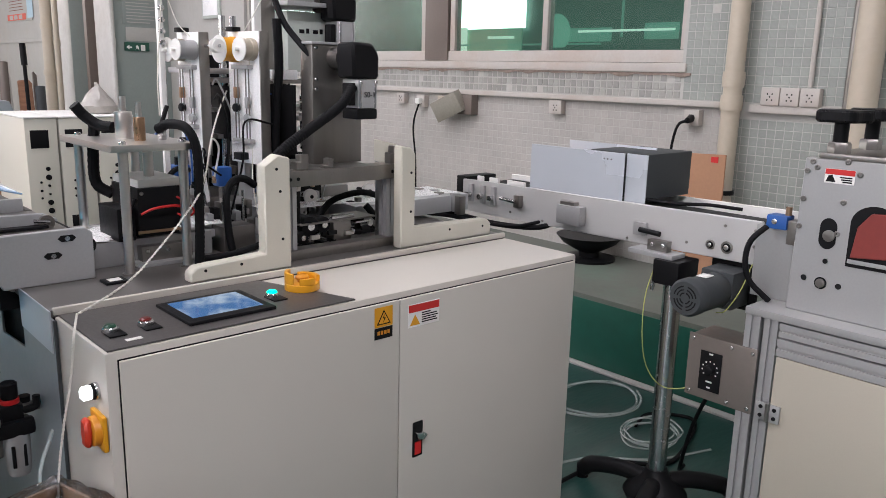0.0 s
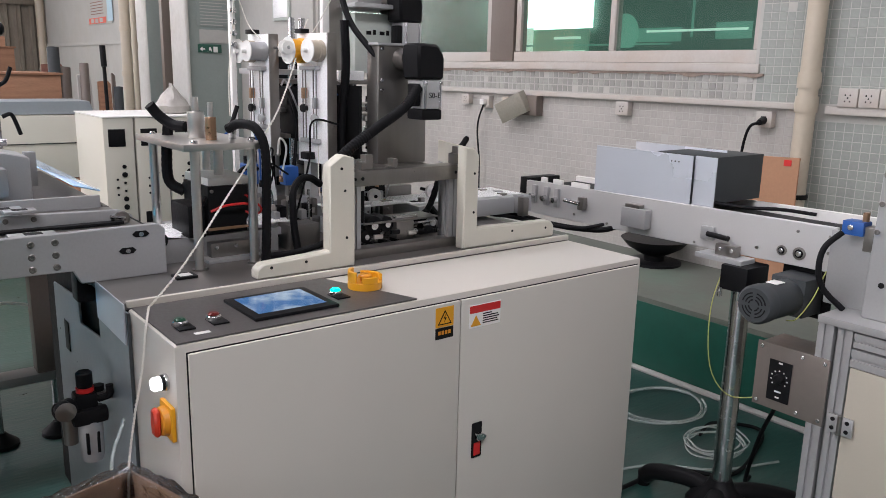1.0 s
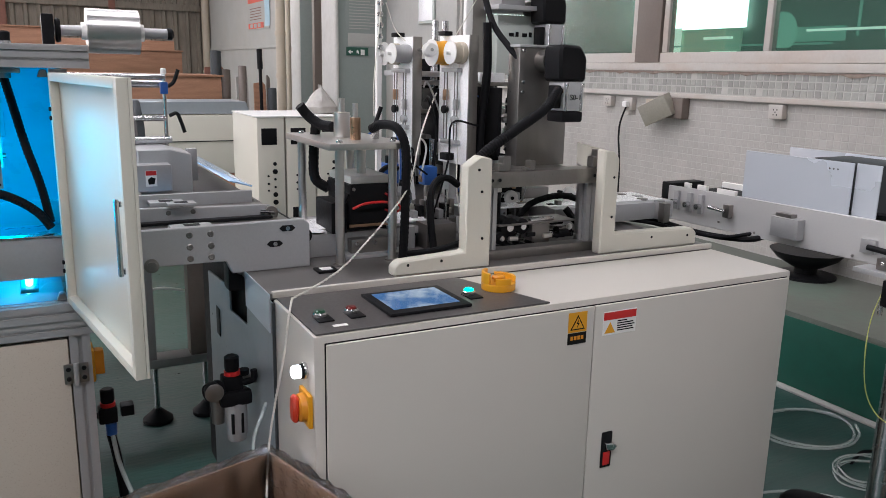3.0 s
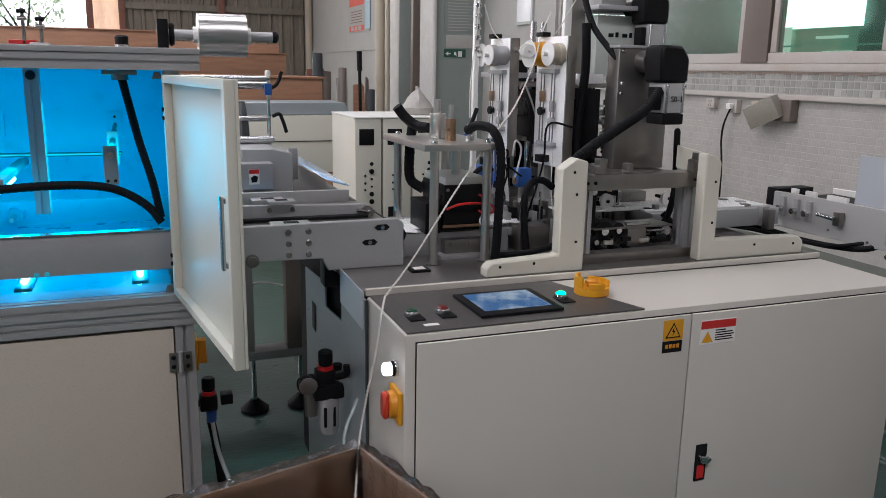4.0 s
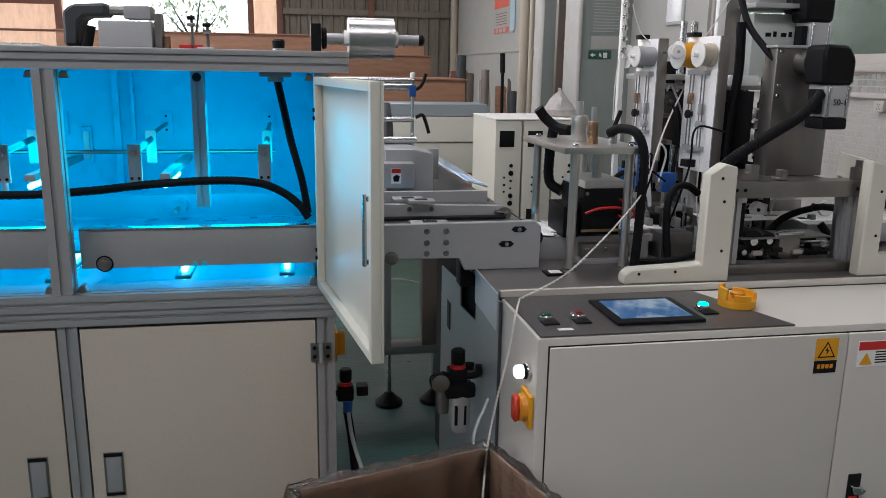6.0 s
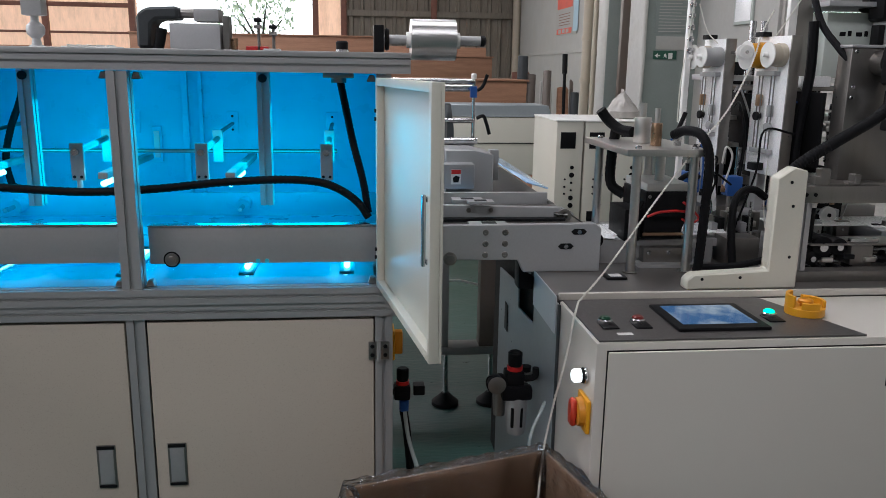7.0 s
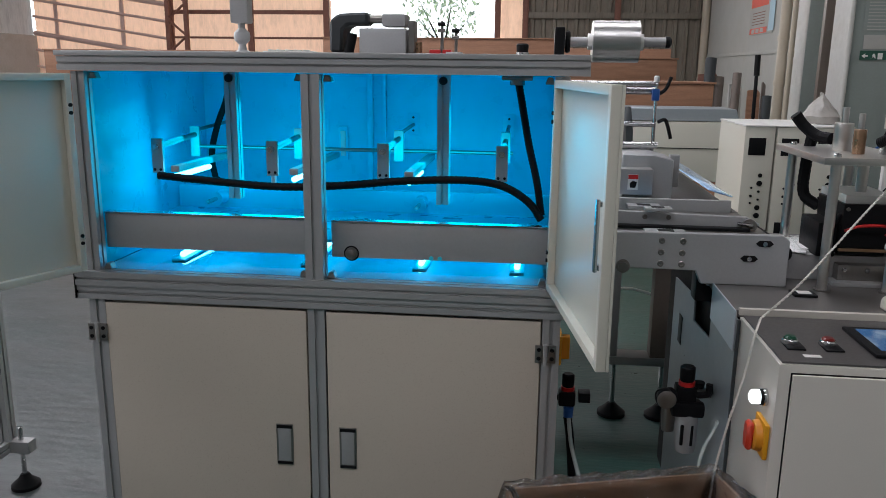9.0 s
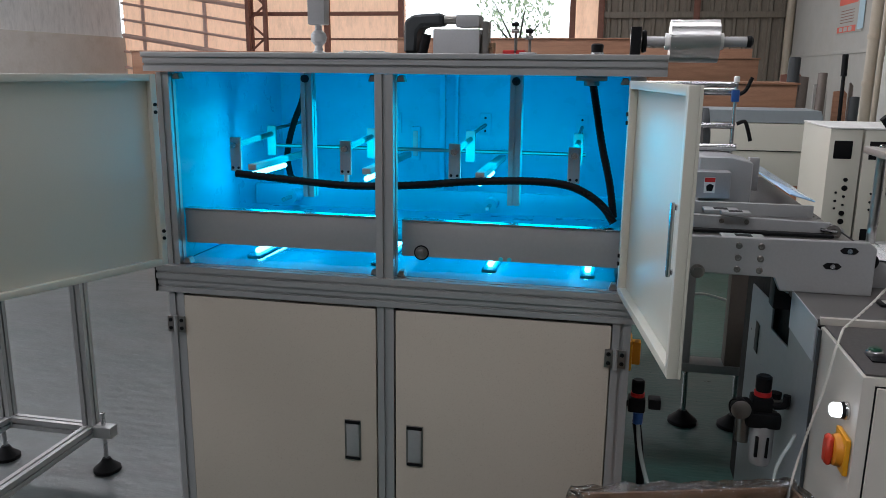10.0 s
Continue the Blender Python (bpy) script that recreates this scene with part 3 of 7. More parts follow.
def station():
    st = thing("cutting_station", (1.37, 2.0, 0.917), "steel welding station with aluminium posts and crossbar", "machine station")
    part("base_bar", box(1.13, 1.575, 1.89, 1.94, 0.917, 0.945, 0.002), STEEL, st)
    part("crossbar", box(1.125, 1.534, 1.885, 1.945, 1.128, 1.172, 0.002), STEEL, st)
    for x in (1.158, 1.512):
        part("post", profile_bar((x, 1.92, 0.945), (x, 1.92, 1.128), 0.034), ANOD, st)
    part("top_plate", box(1.30, 1.525, 1.945, 2.27, 1.14, 1.158, 0.002), STEEL, st)
    for x0, x1, z in ((1.175, 1.215, 1.215), (1.508, 1.545, 1.225), (1.268, 1.30, 1.20)):
        part("bracket", slab([(x0, 1.172), (x1, 1.172), (x1, z), (x0 + 0.014, z), (x0 + 0.014, z - 0.02), (x0, z - 0.02)], "y", 1.9, 1.93, 0.002), STEEL, st)
    col = part("column", box(1.36, 1.545, 2.1, 2.165, 1.158, 1.525, 0.003), STEEL, st, "folded stainless column cover")
    part("column_lid", box(1.352, 1.553, 2.09, 2.18, 1.525, 1.533, 0.002), PLATE, st)
    for x, z in ((1.372, 1.515), (1.372, 1.39), (1.373, 1.42)):
        bolt(st, (x, 2.1, z), "-y", 0.006, 0.006, CHROME, "screw")
    # feeding mechanism seen between the posts
    for x, r in ((1.262, 0.03), (1.31, 0.024), (1.235, 0.02)):
        w = part("roller", rod((x, 1.97, 0.992 if r > 0.02 else 0.96), (x, 2.05, 0.992 if r > 0.02 else 0.96), r, seg=24, bevel=0.002), BLACK if r > 0.025 else SLOT, st)
        part("hub", rod((x, 1.963, 0.992 if r > 0.02 else 0.96), (x, 1.972, 0.992 if r > 0.02 else 0.96), r * 0.4, seg=14), CHROME, w)
    part("block", box(1.335, 1.40, 1.955, 2.03, 0.93, 0.998, 0.003), STEEL, st)
    part("block_foot", box(1.315, 1.42, 1.95, 2.04, 0.917, 0.936, 0.002), STEEL, st)
    part("nozzle", box(1.34, 1.425, 1.97, 1.99, 1.003, 1.014, 0.003), CHROME, st)
    part("feed_plate", box(1.22, 1.50, 1.96, 2.06, 0.998, 1.003, 0.001), STEEL, st)
    for k in range(5):
        part("guide_rod", rod((1.20, 2.0 + 0.018 * k, 0.945 + 0.012 * (k % 3)), (1.53, 2.0 + 0.018 * k, 0.945 + 0.012 * (k % 3)), 0.005), BLACK if k % 2 else CHROME, st)
    for k in range(6):
        part("tooth", box(1.222 + k * 0.022, 1.236 + k * 0.022, 1.955, 1.99, 0.917, 0.938 + 0.008 * (k % 2), 0.001), SLOT, st)
    part("air_cylinder", rod((1.226, 1.99, 1.0), (1.226, 1.99, 1.1), 0.013), BLACK, st)
    part("cylinder_cap", turned([(0.015, 0), (0.015, 0.012), (0.006, 0.014), (0.006, 0.024)], (1.226, 1.99, 1.1), "z", 16), SATIN, st)
    for k in range(4):
        x = 1.25 + 0.062 * k
        part("clamp_arm", box(x, x + 0.03, 1.945, 1.956, 0.955 + 0.008 * (k % 2), 0.968 + 0.008 * (k % 2), 0.002), (SATIN, SLOT)[k % 2], st)
    for x, z in ((1.145, 1.15), (1.17, 1.15), (1.505, 1.15)):
        bolt(st, (x, 1.885, z), "-y", 0.005, 0.003, SLOT, "screw")
    return st


station()


def servo(name, x, y, z, side, label):
    """An angled gear head with its motor hanging down."""
    s = thing(name, (x, y, z), label, "servo motor", group="servo motors")
    head = slab([(x - 0.047, z), (x + 0.049, z), (x + 0.051, z + 0.07), (x + 0.026, z + 0.105), (x - 0.043, z + 0.108), (x - 0.052, z + 0.095)], "y", y - 0.045, y + 0.045, 0.008)
    part("gear_head", head, BLACK, s)
    part("flange", rod((x - 0.02, y + 0.04, z + 0.06), (x - 0.02, y + 0.092, z + 0.06), 0.034, seg=24), STEEL, s)
    m = part("motor", box(x - 0.030, x + 0.046, y - 0.04, y + 0.04, z - 0.088, z - 0.001, 0.005), PLATE, s)
    for dx in (-0.020, 0.036):
        part("tie_rod", rod((x + dx, y - 0.041, z - 0.088), (x + dx, y - 0.041, z - 0.004), 0.004), CHROME, m)
        bolt(m, (x + dx, y - 0.045, z - 0.01), "-y", 0.005, 0.003)
    part("encoder_cap", box(x - 0.032, x + 0.046, y - 0.04, y + 0.04, z - 0.122, z - 0.089, 0.007), BLACK, s)
    part("plug", box(x - 0.052, x - 0.0305, y - 0.03, y + 0.01, z - 0.08, z - 0.012, 0.004), BLACK, s)
    return s, m


s1, m1 = servo("servo_motor", 1.466, 2.01, 1.425, 1, "black angled servo gear head with silver motor")
lettering("writing", "S0-1", 0.024, Matrix.Translation((1.481, 1.9685, 1.370)) @ FACE_Y, BLACK, m1)
s2, m2 = servo("servo_motor", 1.665, 2.40, 1.617, 1, "black angled servo gear head with silver motor")


def rear_tower():
    """Upper welding tower behind the front column."""
    t = thing("rear_tower", (1.5, 2.5, 0.917), "tall steel and aluminium tower behind the column", "machine station")
    part("gear_box", box(1.488, 1.665, 2.45, 2.62, 1.44, 1.645, 0.005), PALEGREEN, t, "grey-green gear box with marker writing")
    for k, w in enumerate((0.02, 0.012, 0.02, 0.012)):
        part("writing_bar", box(1.535 + k * 0.028, 1.535 + k * 0.028 + w, 2.448, 2.4495, 1.572, 1.585 + 0.004 * (k % 2), 0), BLACK, t)
    part("frame_plate", box(1.40, 1.47, 2.5, 2.53, 1.0, 1.75, 0.003), STEEL, t)
    part("upper_plate", box(1.46, 1.70, 2.4, 2.62, 1.66, 1.675, 0.002), PLATE, t)
    part("head_block", box(1.50, 1.60, 2.45, 2.55, 1.675, 1.80, 0.004), ANOD, t)
    for x in (1.30, 1.34, 1.62, 1.68):
        part("post", rod((x, 2.56, 0.917), (x, 2.56, 1.62), 0.011), CHROME, t)
    for z, y0 in ((1.40, 2.4), (1.305, 2.45), (1.22, 2.42)):
        part("shelf_plate", box(1.20, 1.70, y0, 2.66, z, z + 0.014, 0.002), STEEL, t)
    part("lit_cover", box(1.37, 1.47, 2.36, 2.46, 1.414, 1.446, 0.003), PANELWHITE, t)
    for k in range(8):
        x = 1.16 + 0.045 * k
        part("cylinder", rod((x, 2.5 + 0.05 * (k % 3), 1.03 + 0.02 * (k % 4)), (x, 2.5 + 0.05 * (k % 3), 1.2 + 0.03 * (k % 3)), 0.012 + 0.004 * (k % 2)), (CHROME, BLACK, ANOD, STEEL)[k % 4], t)
    for k in range(7):
        x, z = 1.2 + 0.07 * k, 1.08 + 0.045 * (k % 3)
        part("clamp_block", box(x, x + 0.045, 2.42, 2.48, z, z + 0.035, 0.003), (STEEL, SLOT, ANOD)[k % 3], t)
    part("front_shelf", box(1.13, 1.34, 2.44, 2.62, 1.428, 1.446, 0.002), PLATE, t, "bright milled shelf plate")
    for k in range(7):
        x, y = 1.375 + 0.022 * k, 2.40 + 0.03 * (k % 3)
        rd = part("guide_rod", rod((x, y, 1.19), (x, y, 1.36 + 0.02 * (k % 3)), 0.0055, seg=12), CHROME, t)
        part("rod_collar", turned([(0.010, 0), (0.010, 0.012), (0.007, 0.014)], (x, y, 1.22 + 0.035 * (k % 4)), "z", 12), SATIN, rd)
    for k in range(6):
        x, z = 1.37 + 0.028 * k, 1.235 + 0.04 * (k % 3)
        part("rod_block", box(x, x + 0.022, 2.375, 2.40, z, z + 0.018 + 0.008 * (k % 2), 0.002), (SATIN, PLATE, WHITE)[k % 3], t)
    for z in (1.30, 1.335):
        part("cross_bar", box(1.36, 1.54, 2.385, 2.40, z, z + 0.006, 0.001), SATIN, t)
    part("red_label", box(1.335, 1.365, 2.447, 2.449, 1.475, 1.50, 0), RED, t)
    # Dark plates and blocks added for the darkness deep among the machinery.
    part("dark_back_plate", box(1.24, 1.62, 2.66, 2.675, 0.95, 1.49, 0.002), BLACK, t, "black plate added for the dark depth behind the mechanism")
    part("dark_side_plate", box(1.345, 1.357, 2.19, 2.6, 1.18, 1.40, 0.002), SLOT, t)
    part("dark_block", box(1.22, 1.34, 2.4, 2.5, 1.22, 1.39, 0.004), SLOT, t)
    part("dark_block", box(1.40, 1.56, 2.36, 2.5, 0.98, 1.12, 0.004), BLACK, t)
    for k in range(9):
        x = 1.12 + 0.068 * k
        part("tie_rod", rod((x, 2.63, 0.95), (x, 2.63, 1.46), 0.007, seg=10), (CHROME, SLOT, STEEL)[k % 3], t)
    part("base_block", box(1.1, 1.72, 2.42, 2.65, 0.917, 1.03, 0.004), STEEL, t)
    part("blue_valve", box(1.08, 1.15, 2.5, 2.56, 1.06, 1.13, 0.006), BLUE, t)
    part("valve_cap", rod((1.115, 2.53, 1.13), (1.115, 2.53, 1.155), 0.018), BLACK, t)
    return t


rear_tower()


def spool_panel(x0, x1, y, z0, z1, spools, label):
    """A white upright plate with tension bars and thread spools."""
    p = thing("thread_tensioner", ((x0 + x1) / 2, y, 0.917), label, "thread tensioner", group="thread tensioners")
    part("plate", box(x0, x1, y, y + 0.014, z0, z1, 0.002), PANELWHITE, p)
    part("edge_plate", box(x1, x1 + 0.006, y - 0.004, y + 0.03, z0 - 0.02, z1, 0.002), STEEL, p)
    part("support", box(x0 + 0.01, x0 + 0.05, y + 0.014, y + 0.045, 0.917, z0 + 0.1, 0.003), ANOD, p)
    part("top_clip", box(x0 + 0.02, x0 + 0.06, y - 0.02, y + 0.01, z1, z1 + 0.014, 0.002), BLACK, p)
    xm = (x0 + x1) / 2
    zt = z1 - 0.115
    for dx in (-0.037, -0.020, 0.024, 0.040):
        part("tension_rod", rod((xm + dx, y - 0.012, z0 + 0.07), (xm + dx, y - 0.012, zt), 0.0022, seg=8), STEEL, p)
    for z in (zt, z0 + 0.065):
        part("rod_holder", box(xm - 0.045, xm + 0.048, y - 0.02, y, z, z + 0.014, 0.002), ANOD, p)
    for dx, z in ((-0.029, zt - 0.09), (0.032, zt - 0.12)):
        part("weight", box(xm + dx - 0.007, xm + dx + 0.007, y - 0.02, y - 0.004, z, z + 0.035, 0.003), COPPER if dx < 0 else ANOD, p)
        part("pulley", rod((xm + dx, y - 0.022, z - 0.03), (xm + dx, y - 0.006, z - 0.03), 0.013, bevel=0.002), SLOT if dx < 0 else ANOD, p)
    part("sensor", box(xm - 0.03, xm + 0.012, y - 0.03, y, z0 + 0.012, z0 + 0.035, 0.003), BLACK, p)
    for dx, r, length, mat, lab in spools:
        c = (xm + dx, y - 0.002, z1 - 0.055)
        s = part("spool", turned([(r, 0), (r, length * 0.35), (r * 0.93, length * 0.4), (r * 0.93, length)], c, "-y", 28), mat, p, lab)
        part("spool_flange", turned([(r * 1.08, 0), (r * 1.08, 0.003), (r * 0.4, 0.0035), (r * 0.4, 0.001)], (c[0], c[1] - length - 0.0002, c[2]), "-y", 28), WHITE, s)
        part("spool_hub", turned([(r * 0.42, 0), (r * 0.42, 0.004), (r * 0.2, 0.005), (r * 0.2, 0.02)], (c[0], c[1] - length, c[2]), "-y", 20), WHITE, s)
    p.rotation_euler.z = radians(-85)
    return p


spool_panel(1.058, 1.193, 2.45, 1.19, 1.555, ((-0.034, 0.035, 0.05, PIPE, "pale cream thread spool"), (0.036, 0.030, 0.06, ANOD, "grey guide wheel")), "white plate with two thread wheels and tension bars")
spool_panel(1.150, 1.326, 2.30, 1.150, 1.560, ((-0.038, 0.039, 0.060, YELLOW, "yellow thread spool"), (0.050, 0.034, 0.045, PIPE, "cream thread spool")), "white plate with yellow spool and tension bars")
wh = thing("guide_wheel", (1.15, 2.32, 1.5), "white flanged thread guide wheel on a rod", "guide wheel")
part("wheel", turned([(0.022, 0), (0.022, 0.004), (0.01, 0.006), (0.01, 0.02), (0.02, 0.022), (0.02, 0.026)], (1.148, 2.31, 1.513), "-y", 24), WHITE, wh)
part("axle", rod((1.148, 2.28, 1.513), (1.148, 2.46, 1.513), 0.005), CHROME, wh)
part("arm", box(1.14, 1.2, 2.45, 2.46, 1.505, 1.52, 0.001), STEEL, wh)
mast = thing("thread_mast", (1.06, 2.42, 0.917), "white perforated thread mast with eyelets", "thread guide")
part("mast", box(1.045, 1.062, 2.48, 2.50, 0.917, 1.72, 0.002), WHITE, mast)
part("mast", box(1.295, 1.32, 2.33, 2.35, 0.917, 1.80, 0.002), WHITE, mast)
for k in range(5):
    part("eyelet", turned([(0.009, 0), (0.009, 0.012), (0.004, 0.014)], (1.053, 2.48, 1.66 - 0.035 * k), "-y", 14), CHROME, mast)
part("tie", box(1.045, 1.32, 2.48, 2.49, 0.98, 1.0, 0.001), ANOD, mast)


def press_stand():
    s = thing("press_stand", (0.84, 2.18, 0.917), "steel press stand on four round posts", "press")
    for x, y in ((0.738, 2.012), (0.738, 2.345), (0.895, 2.012), (0.895, 2.345)):
        p = part("post", rod((x, y, 0.917), (x, y, 1.236), 0.0125, seg=24), SATIN, s)
        part("washer", rod((x, y, 0.917), (x, y, 0.921), 0.02), STEEL, p)
        bolt(s, (x, y, 1.254), "z", 0.009, 0.008)
    part("top_plate", box(0.70, 0.93, 1.985, 2.38, 1.236, 1.254, 0.002), SATIN, s)
    c = part("air_cylinder", rod((0.811, 2.19, 1.254), (0.811, 2.19, 1.326), 0.0235, seg=32, bevel=0.002), SATIN, s, "polished round air cylinder")
    part("cylinder_rod", rod((0.811, 2.19, 1.326), (0.811, 2.19, 1.366), 0.009), SATIN, c)
    b = part("bush", rod((0.8185, 2.10, 1.254), (0.8185, 2.10, 1.316), 0.0150, seg=28, bevel=0.002), COPPER, s, "bronze bush")
    part("bush_rod", rod((0.8185, 2.10, 1.316), (0.8185, 2.10, 1.355), 0.0075), SATIN, b)
    v = part("valve", box(0.872, 0.888, 2.09, 2.11, 1.254, 1.30, 0.003), CHROME, s)
    part("valve_arm", rod((0.88, 2.10, 1.30), (0.897, 2.10, 1.345), 0.006), SLOT, v)
    part("ram", rod((0.86, 2.16, 1.15), (0.86, 2.16, 1.236), 0.014), SATIN, s)
    part("ram_block", box(0.80, 0.925, 2.09, 2.27, 1.128, 1.15, 0.003), WHITE, s)
    part("horn_box", box(0.795, 0.925, 2.08, 2.27, 1.015, 1.128, 0.003), BLACK, s, "black welding horn box")
    part("horn_foot", box(0.80, 0.915, 2.10, 2.26, 0.992, 1.015, 0.002), SLOT, s)
    part("red_wire", hose([(0.80, 2.075, 1.06), (0.83, 2.06, 1.075), (0.88, 2.06, 1.078), (0.925, 2.075, 1.07)], 0.004, 6), RED, s)
    part("red_wire", hose([(0.90, 2.075, 1.10), (0.915, 2.05, 1.085), (0.935, 2.045, 1.06), (0.915, 2.05, 1.045), (0.895, 2.065, 1.055)], 0.0032, 6), RED, s)
    part("black_wire", hose([(0.79, 2.09, 1.10), (0.765, 2.075, 1.06), (0.76, 2.08, 1.0), (0.775, 2.09, 0.95)], 0.006, 8), RUBBER, s)
    part("side_box", box(0.745, 0.793, 2.10, 2.24, 0.985, 1.075, 0.004), BLACK, s)
    part("guard_strip", box(0.79, 0.93, 2.074, 2.079, 1.006, 1.014, 0.001), COPPER, s, "brown edge strip")
    for x in (0.805, 0.915):
        bolt(s, (x, 2.08, 1.115), "-y", 0.005, 0.004, STEEL, "screw")
    part("grey_wire", hose([(0.93, 2.07, 1.06), (0.9, 2.04, 1.05), (0.885, 2.03, 1.03), (0.89, 2.02, 1.02)], 0.003, 6), ANOD, s)
    return s


press_stand()


def loose_hose(name, pts, r, label, mat=None, ribbed=0.0, n=8, seg=10, category="hose"):
    return single(name, hose(pts, r, seg, n, ribbed), mat or RUBBER, label, category, base=pts[0])


loose_hose("corrugated_hose", [(0.86, 2.08, 1.285), (0.875, 2.04, 1.30), (0.90, 1.99, 1.29), (0.917, 1.972, 1.23), (0.916, 1.97, 1.1), (0.912, 1.968, 0.99), (0.907, 1.968, 0.918)], 0.0135,
           "black corrugated hose standing on the deck beside the press", ribbed=0.0012, n=14)
loose_hose("corrugated_hose", [(0.72, 2.30, 1.34), (0.745, 2.30, 1.31), (0.775, 2.28, 1.285), (0.80, 2.24, 1.28)], 0.016, "black fabric hose end above the press", ribbed=0.001, n=10)
loose_hose("corrugated_hose", [(0.77, 2.30, 1.285), (0.765, 2.31, 1.2), (0.768, 2.31, 1.12), (0.80, 2.28, 1.09)], 0.016, "black fabric hose looping down behind the press", ribbed=0.001, n=10)
loose_hose("corrugated_hose", [(1.425, 1.98, 1.40), (1.36, 1.955, 1.345), (1.25, 1.94, 1.285), (1.16, 1.93, 1.235), (1.10, 1.94, 1.18)], 0.0158, "thick black ribbed hose from the servo motor", ribbed=0.0016, n=22, seg=14)
loose_hose("cable", [(1.32, 2.28, 1.72), (1.33, 2.22, 1.6), (1.352, 2.16, 1.53), (1.37, 2.12, 1.49)], 0.010, "black cable into the steel column")
loose_hose("cable", [(1.31, 2.22, 1.60), (1.315, 2.22, 1.45), (1.305, 2.23, 1.3), (1.30, 2.23, 1.15)], 0.014, "black cable bundle behind the thread plate")
loose_hose("cable", [(1.053, 2.06, 0.927), (1.052, 2.08, 1.005), (1.061, 2.10, 1.085), (1.092, 2.12, 1.122), (1.138, 2.14, 1.125), (1.185, 2.16, 1.10)], 0.011, "black looped air hose on the deck")
loose_hose("cable", [(0.93, 2.03, 0.926), (1.02, 2.0, 0.935), (1.10, 1.97, 0.96), (1.17, 1.98, 0.985)], 0.009, "black cable lying on the deck")
loose_hose("cable", [(1.60, 2.15, 1.0), (1.64, 2.12, 0.95), (1.70, 2.05, 0.928), (1.76, 2.0, 0.927)], 0.012, "black hose curving down to the deck")
loose_hose("cable", [(0.96, 2.3, 1.02), (0.95, 2.28, 1.08), (0.965, 2.27, 1.13), (1.0, 2.28, 1.15), (1.04, 2.3, 1.14)], 0.008, "thin black air hose loop")


def mask_track():
    """Feed track with the white fabric web along the deck."""
    t = thing("feed_track", (1.3, 2.2, 0.917), "aluminium feed track carrying a white fabric web", "feed track")
    part("rail", box(0.66, 1.02, 2.12, 2.14, 0.917, 0.985, 0.002), ANOD, t)
    part("rail", box(0.66, 1.05, 2.36, 2.38, 0.917, 0.985, 0.002), ANOD, t)
    part("bed", box(0.66, 1.08, 2.14, 2.36, 0.96, 0.982, 0.001), PLATE, t)
    part("block", box(0.80, 0.945, 2.085, 2.12, 0.917, 0.968, 0.003), STEEL, t)
    part("block_foot", box(0.78, 0.965, 2.055, 2.12, 0.917, 0.927, 0.002), ANOD, t)
    for x in (0.815, 0.93, 0.872):
        bolt(t, (x, 2.085, 0.955), "-y", 0.006, 0.005)
    part("bed", box(1.58, 2.12, 2.18, 2.42, 0.93, 0.992, 0.003), PLATE, t)
    part("bed_block", box(1.78, 1.83, 2.165, 2.18, 0.93, 0.985, 0.003), ANOD, t)
    part("bed_block", box(1.72, 1.775, 2.17, 2.18, 0.935, 0.985, 0.003), STEEL, t)
    part("bed", box(1.24, 1.54, 2.34, 2.4, 0.96, 1.03, 0.003), PLATE, t)
    rnd = random.Random(4)
    for k in range(14):
        x = 0.67 + 0.028 * k
        bm = box(x, x + 0.06, 2.15 + 0.02 * rnd.random(), 2.33, 0.983 + 0.002 * k % 3 * 0.001, 0.987 + 0.004 * rnd.random(), 0.0006)
        part("fabric_pleat", bm, PANELWHITE, t)
    part("fabric_web", box(1.58, 2.1, 2.22, 2.4, 0.993, 0.996, 0.0005), PANELWHITE, t)
    part("fabric_web", box(1.26, 1.54, 2.20, 2.33, 1.004, 1.007, 0.0005), PANELWHITE, t)
    for x in (1.72, 1.90, 1.47):
        w = part("press_wheel", turned([(0.026, 0), (0.026, 0.014), (0.02, 0.016)], (x, 2.3, 1.022), "-y", 24), WHITE, t)
        part("wheel_hub", rod((x, 2.28, 1.022), (x, 2.36, 1.022), 0.006), SLOT, w)
    for k in range(6):
        part("clamp", box(1.04 + 0.03 * k, 1.058 + 0.03 * k, 2.18 + 0.02 * (k % 3), 2.22 + 0.02 * (k % 3), 0.99, 1.02 + 0.012 * (k % 3), 0.002), (ANOD, SLOT, STEEL)[k % 3], t)
    part("white_lever", slab([(1.038, 1.222), (1.056, 1.226), (1.078, 1.048), (1.066, 1.044)], "y", 2.24, 2.252, 0.001), PANELWHITE, t, "white slanted lever")
    part("lever_pin", rod((1.047, 2.235, 1.212), (1.047, 2.262, 1.212), 0.007), CHROME, t)
    part("lever_post", box(1.062, 1.084, 2.254, 2.275, 0.917, 1.08, 0.002), ANOD, t)
    part("blue_tank", box(1.105, 1.152, 2.235, 2.28, 1.09, 1.15, 0.006), BLUE, t, "blue plastic valve block")
    part("tank_post", box(1.12, 1.14, 2.25, 2.27, 0.917, 1.09, 0.002), STEEL, t)
    for k in range(10):
        x, y = 1.03 + 0.017 * k, 2.20 + 0.022 * (k % 4)
        part("pin_rod", rod((x, y, 0.917), (x, y, 1.02 + 0.03 * (k % 3)), 0.004, seg=10), CHROME if k % 3 else SATIN, t)
        if k % 2:
            part("pin_block", box(x - 0.012, x + 0.012, y - 0.008, y + 0.008, 1.0 + 0.02 * (k % 3), 1.018 + 0.02 * (k % 3), 0.002), (PLATE, SATIN)[k % 4 == 1], t)
